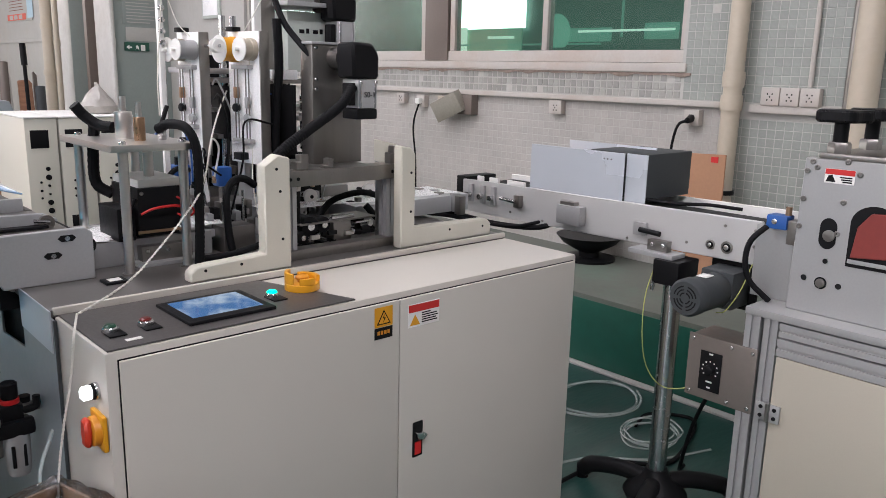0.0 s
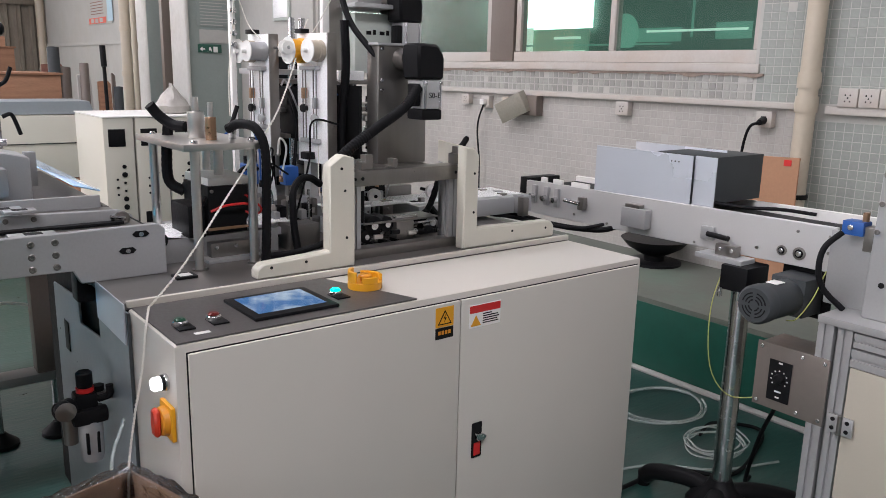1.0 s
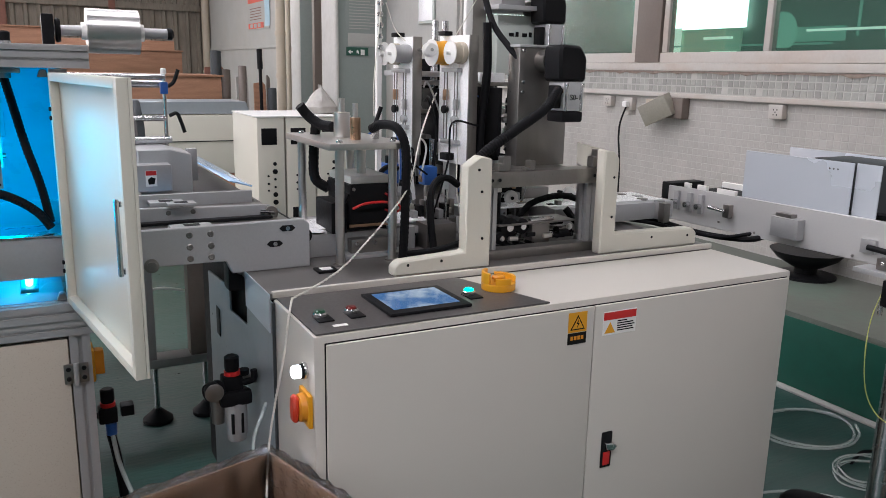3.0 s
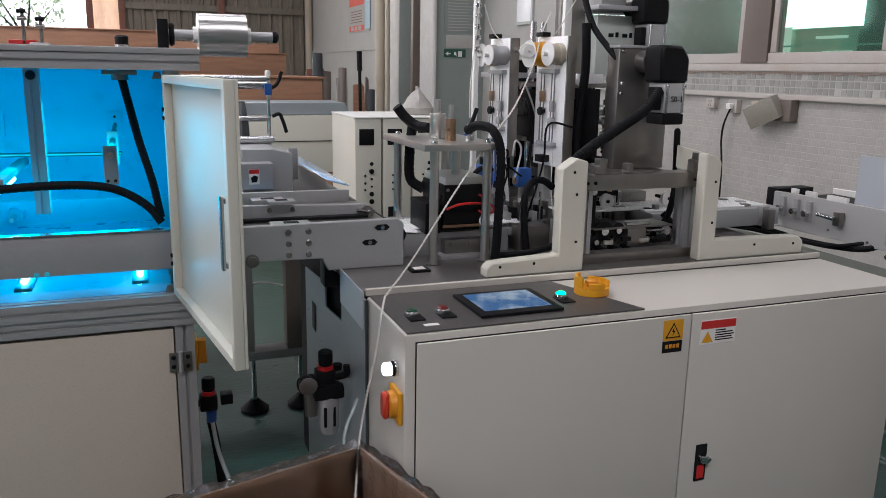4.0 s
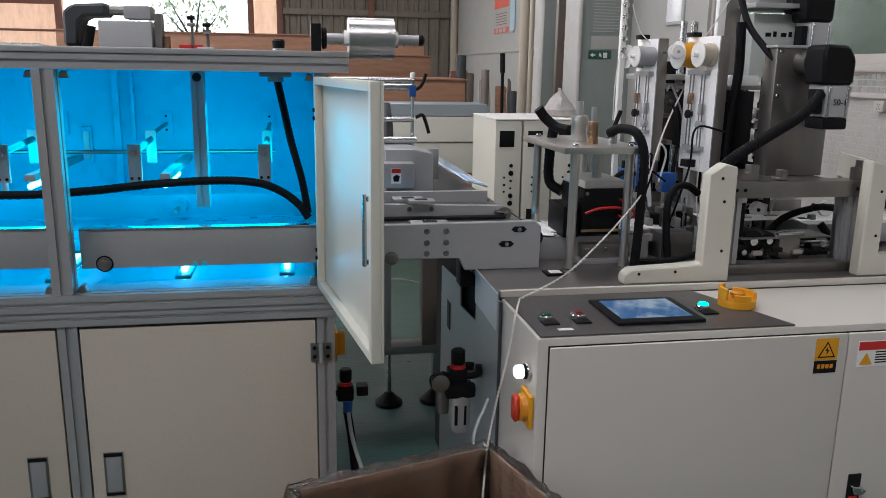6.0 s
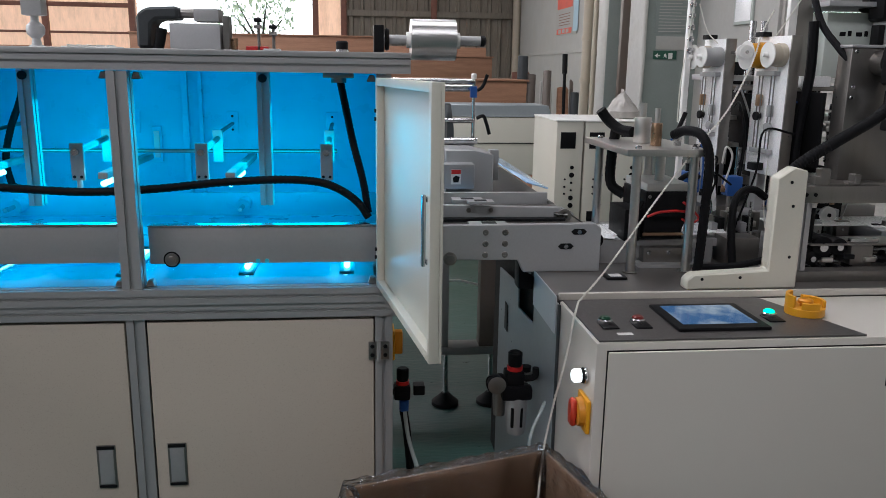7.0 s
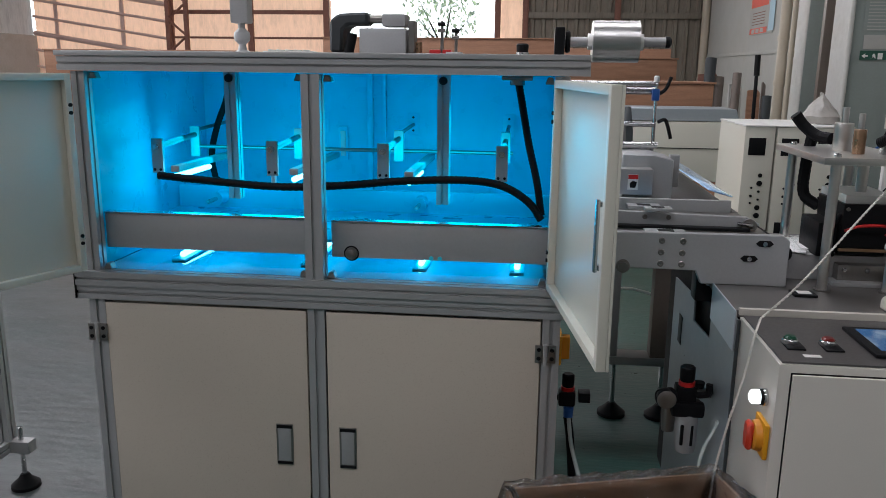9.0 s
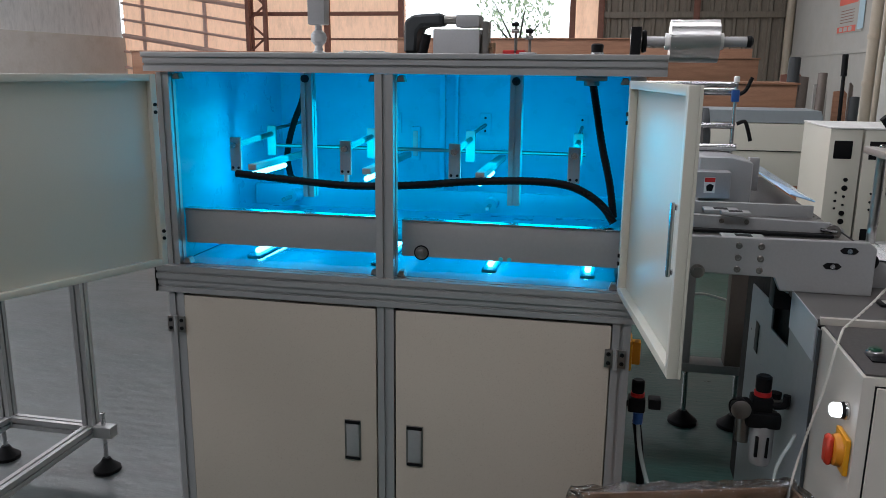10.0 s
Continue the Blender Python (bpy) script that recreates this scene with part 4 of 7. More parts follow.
    for k in range(5):
        z = 0.9885 + 0.0022 * k
        bm = box(-0.05, 0.05, -0.07, 0.07, 0, 0.0016, 0.0004)
        bm.transform(Matrix.Translation((0.70 + 0.085 * k, 2.19 + 0.03 * (k % 3), z)) @ pose(0, 0, 0, 2 * (k % 3) - 2, 1.5, 14 * (k % 4) - 20))
        part("fabric_piece", bm, PANELWHITE, t, "loose white fabric piece")
    part("drum", rod((1.07, 2.1, 0.945), (1.07, 2.16, 0.945), 0.024, seg=28, bevel=0.003), ANOD, t)
    part("cover", box(1.04, 1.14, 2.08, 2.16, 0.917, 0.995, 0.003), STEEL, t)
    for k in range(5):
        part("far_clamp", box(2.0 + 0.03 * (k % 2), 2.03 + 0.03 * (k % 2), 2.1 + 0.06 * k, 2.13 + 0.06 * k, 0.93, 1.0, 0.003), (STEEL, ANOD)[k % 2], t)
    return t


mask_track()


def mechanism_details():
    """Air tubes, fittings and small blocks among the welding stations."""
    d = thing("pneumatic_fittings", (1.35, 2.25, 0.917), "thin air tubes and small fittings around the welding stations", "pneumatic fittings")
    rnd = random.Random(31)
    tints = (RUBBER, BLUE, WHITE, RUBBER, ANOD)
    for k in range(16):
        x, y, z = 1.02 + 0.6 * rnd.random(), 2.2 + 0.3 * rnd.random(), 0.97 + 0.16 * rnd.random()
        x2, y2, z2 = x + rnd.uniform(-0.16, 0.16), y + rnd.uniform(-0.08, 0.1), 1.1 + 0.3 * rnd.random()
        mid = ((x + x2) / 2 + rnd.uniform(-0.06, 0.06), (y + y2) / 2 - 0.04, max(z, z2) + 0.05 * rnd.random())
        part("air_tube", hose([(x, y, z), ((x + mid[0]) / 2 + 0.02, (y + mid[1]) / 2, (z + mid[2]) / 2 + 0.03), mid, (x2, y2, z2)], 0.0032, 6, 6), tints[k % 5], d)
        f = part("fitting", turned([(0.007, 0), (0.007, 0.012), (0.005, 0.014), (0.005, 0.022)], (x, y, z - 0.012), "z", 10), (BLUE, BLACK, COPPER)[k % 3], d)
    for k in range(26):
        x, y, z = 1.0 + 0.7 * rnd.random(), 2.16 + 0.28 * rnd.random(), 0.918
        w, h = 0.012 + 0.03 * rnd.random(), 0.02 + 0.09 * rnd.random()
        b = part("bracket", box(x, x + w, y, y + 0.02, z, z + h, 0.0015), (STEEL, ANOD, SLOT, PLATE, BLACK)[k % 5], d)
        bolt(b, (x + w / 2, y, z + h * 0.7), "-y", 0.0045, 0.003, CHROME, "screw")
    for k in range(9):
        x, z = 1.21 + 0.036 * k, 0.955 + 0.01 * (k % 3)
        part("guide_wheel", turned([(0.010, 0), (0.010, 0.006), (0.006, 0.008)], (x, 1.99 + 0.02 * (k % 2), z), "-y", 14), (CHROME, SLOT, WHITE)[k % 3], d)
    for k in range(4):
        x = 1.2 + 0.045 * k
        part("spindle", rod((x, 2.02, 0.985 + 0.01 * (k % 3)), (x, 2.09, 0.985 + 0.01 * (k % 3)), 0.006, seg=12), (STEEL, CHROME)[k % 2], d)
    part("drag_chain", hose([(1.41, 2.0, 0.965), (1.45, 2.0, 0.95), (1.5, 2.0, 0.95), (1.52, 2.0, 0.95)], 0.012, 6, 5, 0.002), BLACK, d)
    part("drag_chain", hose([(1.41, 2.06, 0.985), (1.46, 2.06, 0.975), (1.52, 2.06, 0.975)], 0.010, 6, 6, 0.002), BLACK, d)


mechanism_details()


# ---- UV cabinet ----
UX0, UX1, UY = -1.202, 0.088, 1.98
UM = -0.56  # middle post


def door_panel(name, parent, hinge, free, z0, z1, handle_at):
    """An open chamber door: flat panel with a raised rim on its inner side, hung at hinge and ending at free."""
    h, f = Vector((*hinge, 0)), Vector((*free, 0))
    d = f - h
    w = d.length
    turn = Matrix.Translation((h.x, h.y, 0)) @ Matrix.Rotation(math.atan2(d.y, d.x), 4, "Z")

    def here(bm):
        bm.transform(turn)
        return bm

    side = 1 if handle_at > 0 else -1
    panel = part(name, here(box(0, w, -0.003, 0.003, z0, z1, 0.001)), IVORY, parent, "ivory chamber door standing open")
    for x0, x1, a, b in ((0, 0.018, z0, z1), (w - 0.018, w, z0, z1), (0.018, w - 0.018, z0, z0 + 0.018), (0.018, w - 0.018, z1 - 0.018, z1)):
        part("rim", here(box(x0, x1, side * 0.0031 if side > 0 else -0.022, 0.022 if side > 0 else -0.0031, a, b, 0.002)), IVORY, panel)
    return panel, here, w


def uv_cabinet():
    c = thing("uv_cabinet", (-0.56, 2.3, 0), "aluminium-framed ivory cabinet with open blue-lit UV chamber", "uv cabinet")
    back = 2.78
    # lower cabinet
    part("lower_body", box(UX0 + 0.01, UX1 - 0.01, UY + 0.03, back, 0.06, 0.82, 0.003), IVORY, c)
    for x in (UX0 + 0.022, UM, UX1 - 0.022):
        part("lower_post", profile_bar((x, UY + 0.01, 0.05), (x, UY + 0.01, 0.822), 0.046), ANOD, c)
    for x0, x1 in ((-1.174, -0.588), (-0.533, 0.04)):
        d = part("lower_door", box(x0, x1, UY - 0.012, UY + 0.004, 0.08, 0.814, 0.004), DOORPAINT, c, "beige lower door with recessed pull")
        px = x1 - 0.07 if x0 < -0.8 else x0 + 0.055
        rim = part("recessed_pull", box(px - 0.024, px + 0.024, UY - 0.0145, UY - 0.0122, 0.36, 0.482, 0.001), STEEL, d, "recessed metal pull")
        part("pull_cup", box(px - 0.018, px + 0.018, UY - 0.0162, UY - 0.0148, 0.372, 0.470, 0.0006), ANOD, rim)
        part("pull_edge", box(px - 0.022, px + 0.022, UY - 0.0175, UY - 0.0148, 0.471, 0.480, 0.0006), BLACK, rim)
        part("pull_edge", box(px - 0.022, px + 0.022, UY - 0.0175, UY - 0.0148, 0.362, 0.369, 0.0006), BLACK, rim)
    for x in (-1.182, 0.053):
        hg = part("hinge", box(x - 0.027, x + 0.027, UY - 0.02, UY - 0.014, 0.703, 0.752, 0.002), STEEL, c)
        part("hinge_pin", rod((x, UY - 0.021, 0.70), (x, UY - 0.021, 0.755), 0.006), ANOD, hg)
        for dx in (-0.017, 0.017):
            for z in (0.716, 0.74):
                bolt(hg, (x + dx, UY - 0.0202, z), "-y", 0.0055, 0.003, SLOT, "screw")
    # double beam between the two halves
    part("beam", profile_bar((UX0 - 0.03, UY + 0.0, 0.842), (UX1 + 0.018, UY + 0.0, 0.842), 0.038), ANOD, c)
    part("beam", profile_bar((UX0 - 0.03, UY - 0.004, 0.882), (UX1 + 0.018, UY - 0.004, 0.882), 0.04), ANOD, c)
    part("beam_end", box(UX0 - 0.034, UX0 - 0.031, UY - 0.024, UY + 0.016, 0.824, 0.902, 0.001), BLACK, c)
    # chamber
    part("chamber_floor", box(UX0 + 0.01, UX1 - 0.01, UY + 0.02, back, 0.884, 0.902, 0.001), UVFLOOR, c)
    part("chamber_back", box(UX0 + 0.02, UX1 - 0.02, back - 0.012, back, 0.903, 1.436, 0.001), UV_TINTED, c)
    part("chamber_side", box(UX0 + 0.01, UX0 + 0.022, UY + 0.034, back - 0.013, 0.903, 1.436, 0.001), UV_TINTED, c)
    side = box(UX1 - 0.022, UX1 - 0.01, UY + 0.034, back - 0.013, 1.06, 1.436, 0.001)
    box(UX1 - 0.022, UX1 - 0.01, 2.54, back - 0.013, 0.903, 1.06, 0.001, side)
    part("chamber_side", side, UV_TINTED, c)
    part("chamber_lid", box(UX0 + 0.005, UX1 - 0.005, UY + 0.02, back, 1.437, 1.444, 0.001), UV_TINTED, c)
    for x in (UX0 + 0.02, UX1 - 0.02):
        part("front_post", profile_bar((x, UY + 0.01, 0.903), (x, UY + 0.01, 1.436), 0.036), ANOD, c)
    part("middle_post", profile_bar((UM, UY + 0.006, 0.903), (UM, UY + 0.006, 1.436), 0.048), ANOD, c)
    part("top_beam", profile_bar((UX0 - 0.03, UY + 0.002, 1.4555), (UX1 + 0.045, UY + 0.002, 1.4555), 0.036), ANOD, c)
    part("top_cap", box(UX0 - 0.034, UX1 + 0.045, UY - 0.02, back, 1.4745, 1.488, 0.002), ANOD, c)
    for x in (UX0 + 0.055, UM - 0.035, UM + 0.04, UX1 - 0.05):
        for z in (1.425, 0.912):
            part("corner_clip", slab([(x - 0.012, z - 0.008), (x + 0.012, z - 0.008), (x + 0.006, z + 0.009), (x - 0.006, z + 0.009)], "y", UY + 0.0, UY + 0.026, 0.002), STEEL, c)
    # back doors seen from inside: posts and a handle
    for x, w in ((UM - 0.02, 0.02), (UM + 0.035, 0.012)):
        part("back_post", box(x, x + w, back - 0.034, back - 0.013, 0.905, 1.435, 0.002), UV_TINTED, c)
    hd = part("back_handle", box(-0.685, -0.652, back - 0.026, back - 0.013, 1.13, 1.25, 0.004), UV_TINTED, c)
    part("handle_grip", box(-0.678, -0.659, back - 0.03, back - 0.0265, 1.145, 1.235, 0.002), PLATE, hd)
    # hanging posts, cross rods and lamp brackets
    for x in (-0.905, -0.262):
        p = part("hanging_post", profile_bar((x, 2.33, 1.055), (x, 2.33, 1.436), 0.036), ANOD, c)
        part("post_bolt", turned([(0.012, 0), (0.012, 0.006), (0.006, 0.008)], (x, 2.307, 1.418), "-y", 16), SLOT, p)
    part("cross_rod", rod((-1.08, 2.461, 1.198), (-0.06, 2.461, 1.198), 0.006), STEEL, c)
    for k, x in enumerate((-1.087, -0.742, -0.418, -0.083)):
        b = part("lamp_bracket", box(x - 0.017, x + 0.017, 2.19, 2.202, 1.145, 1.245, 0.002), ANOD, c)
        part("clamp_screw", rod((x, 2.178, 1.222), (x, 2.19, 1.222), 0.009), CHROME, b)
        part("clamp_rod", rod((x, 2.2, 1.222), (x, 2.462, 1.236), 0.0085), STEEL, b)
        part("rear_bracket", box(x - 0.015, x + 0.015, 2.455, 2.467, 1.165, 1.262, 0.002), ANOD, b)
        part("rear_rod", rod((x, 2.467, 1.25), (x, back - 0.019, 1.26), 0.006), STEEL, b)
        part("rear_foot", box(x - 0.02, x + 0.02, back - 0.019, back - 0.013, 1.225, 1.30, 0.001), UV_TINTED, b)
        for z in (1.24, 1.285):
            bolt(b, (x, back - 0.019, z), "-y", 0.004, 0.003, SLOT, "screw")
        for dx in (-0.009, 0.009):
            bolt(b, (x + dx, 2.19, 1.155), "-y", 0.004, 0.003, SLOT, "screw")
        part("nozzle", rod((x + 0.0, 2.2, 1.125), (x + 0.0, 2.2, 1.145), 0.008), ANOD, b)
        # lamp carrier with its tube
        if k == 3:
            continue
        part("lamp_rail", box(x + 0.072, x + 0.098, 2.12, 2.6, 1.158, 1.176, 0.003), ANOD, b)
        part("uv_tube", rod((x + 0.085, 2.12, 1.146), (x + 0.085, 2.36, 1.146), 0.008, seg=16, bevel=0.002), UVTUBE, b, "glowing blue-white tube in the UV chamber")
    # Glowing tubes added on the floor in place of the upper lamps' reflections.
    for x in (-1.0, -0.62, -0.3, -0.03):
        b = part("floor_lamp_holder", box(x - 0.02, x + 0.02, 2.10, 2.6, 0.9025, 0.908, 0.001), UV_TINTED, c)
        part("uv_tube", rod((x, 2.13, 0.917), (x, 2.55, 0.917), 0.009, seg=16, bevel=0.002), UVTUBE, b, "glowing blue-white tube in the UV chamber")
    # conveyor trough through the chamber
    part("trough_plate", box(UX0 + 0.03, UM - 0.012, 2.03, 2.05, 0.955, 1.052, 0.002), ANOD, c, "grey conveyor side plate")
    part("trough_plate", box(UM + 0.03, UX1 - 0.024, 2.03, 2.05, 0.951, 1.048, 0.002), ANOD, c, "grey conveyor side plate")
    # Chrome strips added for the bright glint along each plate's top edge.
    for x0, x1, z in ((UX0 + 0.03, UM - 0.012, 1.0525), (UM + 0.03, UX1 - 0.024, 1.0485)):
        part("trough_lip", box(x0, x1, 2.026, 2.056, z, z + 0.004, 0.001), CHROME, c, "bright strip added along the top edge")
    part("joint_plate", box(UM - 0.034, UM + 0.0, 2.018, 2.029, 0.955, 1.05, 0.002), STEEL, c)
    for z in (0.97, 1.0, 1.032):
        bolt(c, (UM - 0.03, 2.018, z), "-y", 0.006, 0.004, SLOT)
    part("trough_rear", box(UX0 + 0.03, UX1 - 0.024, 2.50, 2.52, 0.951, 1.062, 0.002), UV_TINTED, c)
    part("belt", box(UX0 + 0.03, UX1 - 0.024, 2.055, 2.495, 0.985, 0.993, 0.001), UV_TINTED, c)
    for x in (-1.02, -0.35):
        sp = part("spindle", rod((x, 2.44, 1.03), (x, 2.5, 1.03), 0.022, seg=24), UV_TINTED, c)
        part("spindle_pin", rod((x, 2.38, 1.03), (x, 2.44, 1.03), 0.007), CHROME, sp)
    pivot = part("pivot_bolt", turned([(0.017, 0), (0.017, 0.004), (0.011, 0.005), (0.011, 0.012), (0.007, 0.014)], (-0.475, 2.03, 0.963), "-y", 24), STEEL, c)
    part("pivot_washer", turned([(0.021, 0), (0.021, 0.0012)], (-0.475, 2.0305, 0.963), "-y", 24), SLOT, c)
    for x in (-0.258, -0.235):
        part("trough_screw", turned([(0.006, 0), (0.006, 0.003)], (x, 2.03, 0.957), "-y", 12), UV_TINTED, c)
    for x, z in ((-1.05, 1.3), (-0.98, 1.02), (-1.14, 1.05)):
        part("small_hole", rod((x, back - 0.0135, z), (x, back - 0.0125, z), 0.006, seg=12), SLOT, c)
    # black hoses inside
    part("chamber_hose", hose([(-1.055, 2.13, 1.146), (-0.9, 2.11, 1.138), (-0.7, 2.1, 1.128), (-0.52, 2.1, 1.136), (-0.36, 2.1, 1.152), (-0.2, 2.1, 1.160), (-0.1, 2.1, 1.153), (-0.04, 2.1, 1.130), (0.005, 2.1, 1.095), (0.03, 2.1, 1.058)], 0.0112, 12, 20, 0.001), RUBBER, c, "black corrugated hose")
    part("chamber_hose", hose([(-0.045, 2.12, 1.435), (-0.03, 2.12, 1.36), (-0.01, 2.115, 1.26), (0.015, 2.11, 1.16), (0.03, 2.11, 1.07)], 0.0105, 12, 20, 0.001), RUBBER, c, "black corrugated hose")
    gl = part("gland", box(-0.085, -0.005, 2.09, 2.15, 1.424, 1.436, 0.003), STEEL, c)
    part("gland_neck", rod((-0.045, 2.12, 1.412), (-0.045, 2.12, 1.425), 0.02), STEEL, gl)
    part("chamber_hose", hose([(-1.02, 2.6, 1.434), (-1.03, 2.6, 1.35), (-1.07, 2.6, 1.25), (-1.085, 2.58, 1.15), (-1.06, 2.56, 1.05), (-1.045, 2.54, 0.98)], 0.011, 12, 18, 0.001), RUBBER, c, "black corrugated hose")
    # open doors
    d, here, w = door_panel("chamber_door", c, (0.068, 1.955), (0.152, 1.392), 0.908, 1.428, -1)
    hd = part("door_handle", here(box(w - 0.040, w - 0.029, -0.03, -0.022, 1.090, 1.226, 0.003)), CHROME, d, "long chrome bow handle")
    for z in (1.094, 1.212):
        part("handle_foot", here(box(w - 0.041, w - 0.028, -0.022, -0.0032, z, z + 0.01, 0.002)), CHROME, hd)
    for z in (0.985, 1.005, 1.33, 1.35):
        part("hinge_screw", here(turned([(0.005, 0), (0.005, 0.004)], (0.009, -0.022, z), "-y", 10)), SLOT, d)
    part("latch", box(0.062, 0.095, 1.93, 1.956, 0.893, 0.904, 0.002), STEEL, c)
    d, here, w = door_panel("chamber_door", c, (-1.205, 1.955), (-1.445, 1.41), 0.908, 1.43, 1)
    for z in (0.985, 1.005, 1.33, 1.35):
        part("hinge_screw", here(turned([(0.005, 0), (0.005, 0.004)], (0.009, 0.0262, z), "-y", 10)), SLOT, d)
    # switch on the right side
    sw = part("main_switch", box(UX1 + 0.0, UX1 + 0.012, 2.06, 2.14, 0.66, 0.745, 0.005), YELLOW, c, "orange main switch with red handle")
    part("switch_handle", box(UX1 + 0.012, UX1 + 0.035, 2.085, 2.115, 0.67, 0.735, 0.004), ORANGE, sw)
    part("indicator", turned([(0.012, 0), (0.012, 0.012), (0.008, 0.016)], (UX1, 2.1, 0.80), "x", 16), LAMPWHITE, c)
    for x in (UX0 + 0.05, UX1 - 0.05):
        for y in (UY + 0.05, back - 0.05):
            part("levelling_foot", turned([(0.035, 0), (0.035, 0.012), (0.012, 0.02), (0.012, 0.05)], (x, y, 0), "z", 16), RUBBER, c)


UVFLOOR = material("polished_inner_floor", (0.55, 0.58, 0.6), 0.1, 0.8, vary=0.03, bump=0.0)
uv_cabinet()
# Area lamps added to the tubes: they brighten floor, lid, doors and back.
for k, x in enumerate((-0.9, -0.25)):
    area_lamp("uv_lamp", look((x, 2.36, 1.13), (x, 2.36, 0)), 0.55, 0.42, 0.25, (0.0, 0.64, 1.0))
    area_lamp("uv_lamp", look((x, 2.36, 0.93), (x, 2.36, 2)), 0.55, 0.36, 0.9, (0.0, 0.64, 1.0))
    area_lamp("uv_lamp", look((x, 2.36, 1.20), (x, 1.4, 1.18)), 0.46, 0.30, 2.4, (0.0, 0.64, 1.0))
    area_lamp("uv_lamp", look((x, 2.38, 1.20), (x, 3.0, 1.36)), 0.5, 0.12, 1.4, (0.0, 0.64, 1.0))


# ---- conveyor arm from the UV cabinet to the deck ----
def conveyor_arm():
    a = thing("conveyor_arm", (0.4, 2.3, 0.917), "grey aluminium transfer conveyor between cabinet and deck", "conveyor")
    part("side_plate", slab([(0.068, 0.955), (0.43, 0.951), (0.445, 0.917), (0.657, 0.917), (0.657, 1.036), (0.640, 1.05), (0.068, 1.046)], "y", 2.03, 2.05, 0.002), PLATE, a)
    for x, z in ((0.34, 1.028), (0.34, 0.997), (0.34, 0.967), (0.393, 1.028), (0.393, 0.997), (0.393, 0.967)):
        bolt(a, (x, 2.03, z), "-y", 0.0085, 0.004, STEEL)
    for x, z, r in ((0.595, 1.028, 0.022), (0.56, 0.988, 0.022)):
        s = part("adjusting_slot", slab([(x - r, z), (x - r * 0.6, z + 0.008), (x + r * 0.6, z + 0.008), (x + r, z), (x + r * 0.6, z - 0.008), (x - r * 0.6, z - 0.008)], "y", 2.0285, 2.0298, 0), SLOT, a)
        part("slot_bolt", rod((x, 2.024, z), (x, 2.029, z), 0.006), CHROME, s)
    part("pivot_bolt", turned([(0.018, 0), (0.018, 0.004), (0.012, 0.005), (0.012, 0.012)], (0.245, 2.03, 0.957), "-y", 24), STEEL, a)
    part("slotted_cover", box(0.30, 0.405, 2.05, 2.10, 1.034, 1.046, 0.002), PLATE, a)
    part("cover_window", box(0.335, 0.375, 2.06, 2.09, 1.046, 1.0468, 0), SLOT, a)
    part("belt", box(0.068, 0.64, 2.055, 2.495, 1.02, 1.026, 0.001), STEEL, a)
    part("inner_guard", slab([(0.068, 1.0), (0.60, 1.0), (0.615, 1.03), (0.59, 1.062), (0.068, 1.075)], "y", 2.22, 2.235, 0.002), PLATE, a)
    part("inner_rail", box(0.068, 0.60, 2.19, 2.22, 1.027, 1.034, 0.001), SLOT, a)
    e = part("inner_roller", turned([(0.02, 0), (0.02, 0.01), (0.011, 0.011), (0.006, 0.005)], (0.602, 2.22, 1.038), "-y", 24), STEEL, a)
    part("roller_pin", rod((0.57, 2.212, 1.045), (0.61, 2.212, 1.04), 0.005), CHROME, e)
    part("inner_cover", box(0.315, 0.39, 2.19, 2.235, 1.076, 1.084, 0.002), PLATE, a)
    part("inner_window", box(0.335, 0.37, 2.20, 2.225, 1.084, 1.0848, 0), SLOT, a)
    for x in (0.32, 0.385):
        bolt(a, (x, 2.22, 1.055), "-y", 0.007, 0.004, STEEL)
    # rear side with the end roller
    part("rear_plate", box(0.068, 0.62, 2.50, 2.52, 0.955, 1.062, 0.002), PLATE, a)
    part("rear_guard", slab([(0.068, 0.985), (0.70, 0.985), (0.70, 1.0), (0.66, 1.02), (0.068, 1.035)], "y", 2.46, 2.475, 0.002), PLATE, a)
    part("belt_edge", box(0.068, 0.66, 2.476, 2.498, 1.0, 1.008, 0.001), SLOT, a)
    r = part("end_roller", rod((0.665, 2.1, 0.988), (0.665, 2.485, 0.988), 0.022, seg=24), SLOT, a)
    part("roller_bearing", turned([(0.021, 0), (0.021, 0.008), (0.012, 0.009), (0.006, 0.004)], (0.665, 2.46, 0.988), "-y", 24), CHROME, r)
    for x in (0.34, 0.393):
        for z in (1.005, 1.025):
            bolt(a, (x, 2.46, z), "-y", 0.007, 0.004, STEEL)
    part("rear_cover", box(0.30, 0.40, 2.44, 2.50, 1.036, 1.048, 0.002), PLATE, a)
    part("rear_window", box(0.33, 0.37, 2.452, 2.485, 1.048, 1.0488, 0), SLOT, a)
    # bearing block below, in the cut-out
    b = part("bearing_block", box(0.44, 0.51, 2.06, 2.12, 0.86, 0.95, 0.006), BLACK, a)
    part("bearing_cap", turned([(0.02, 0), (0.02, 0.006), (0.01, 0.008)], (0.475, 2.06, 0.925), "-y", 16), CHROME, b)


conveyor_arm()


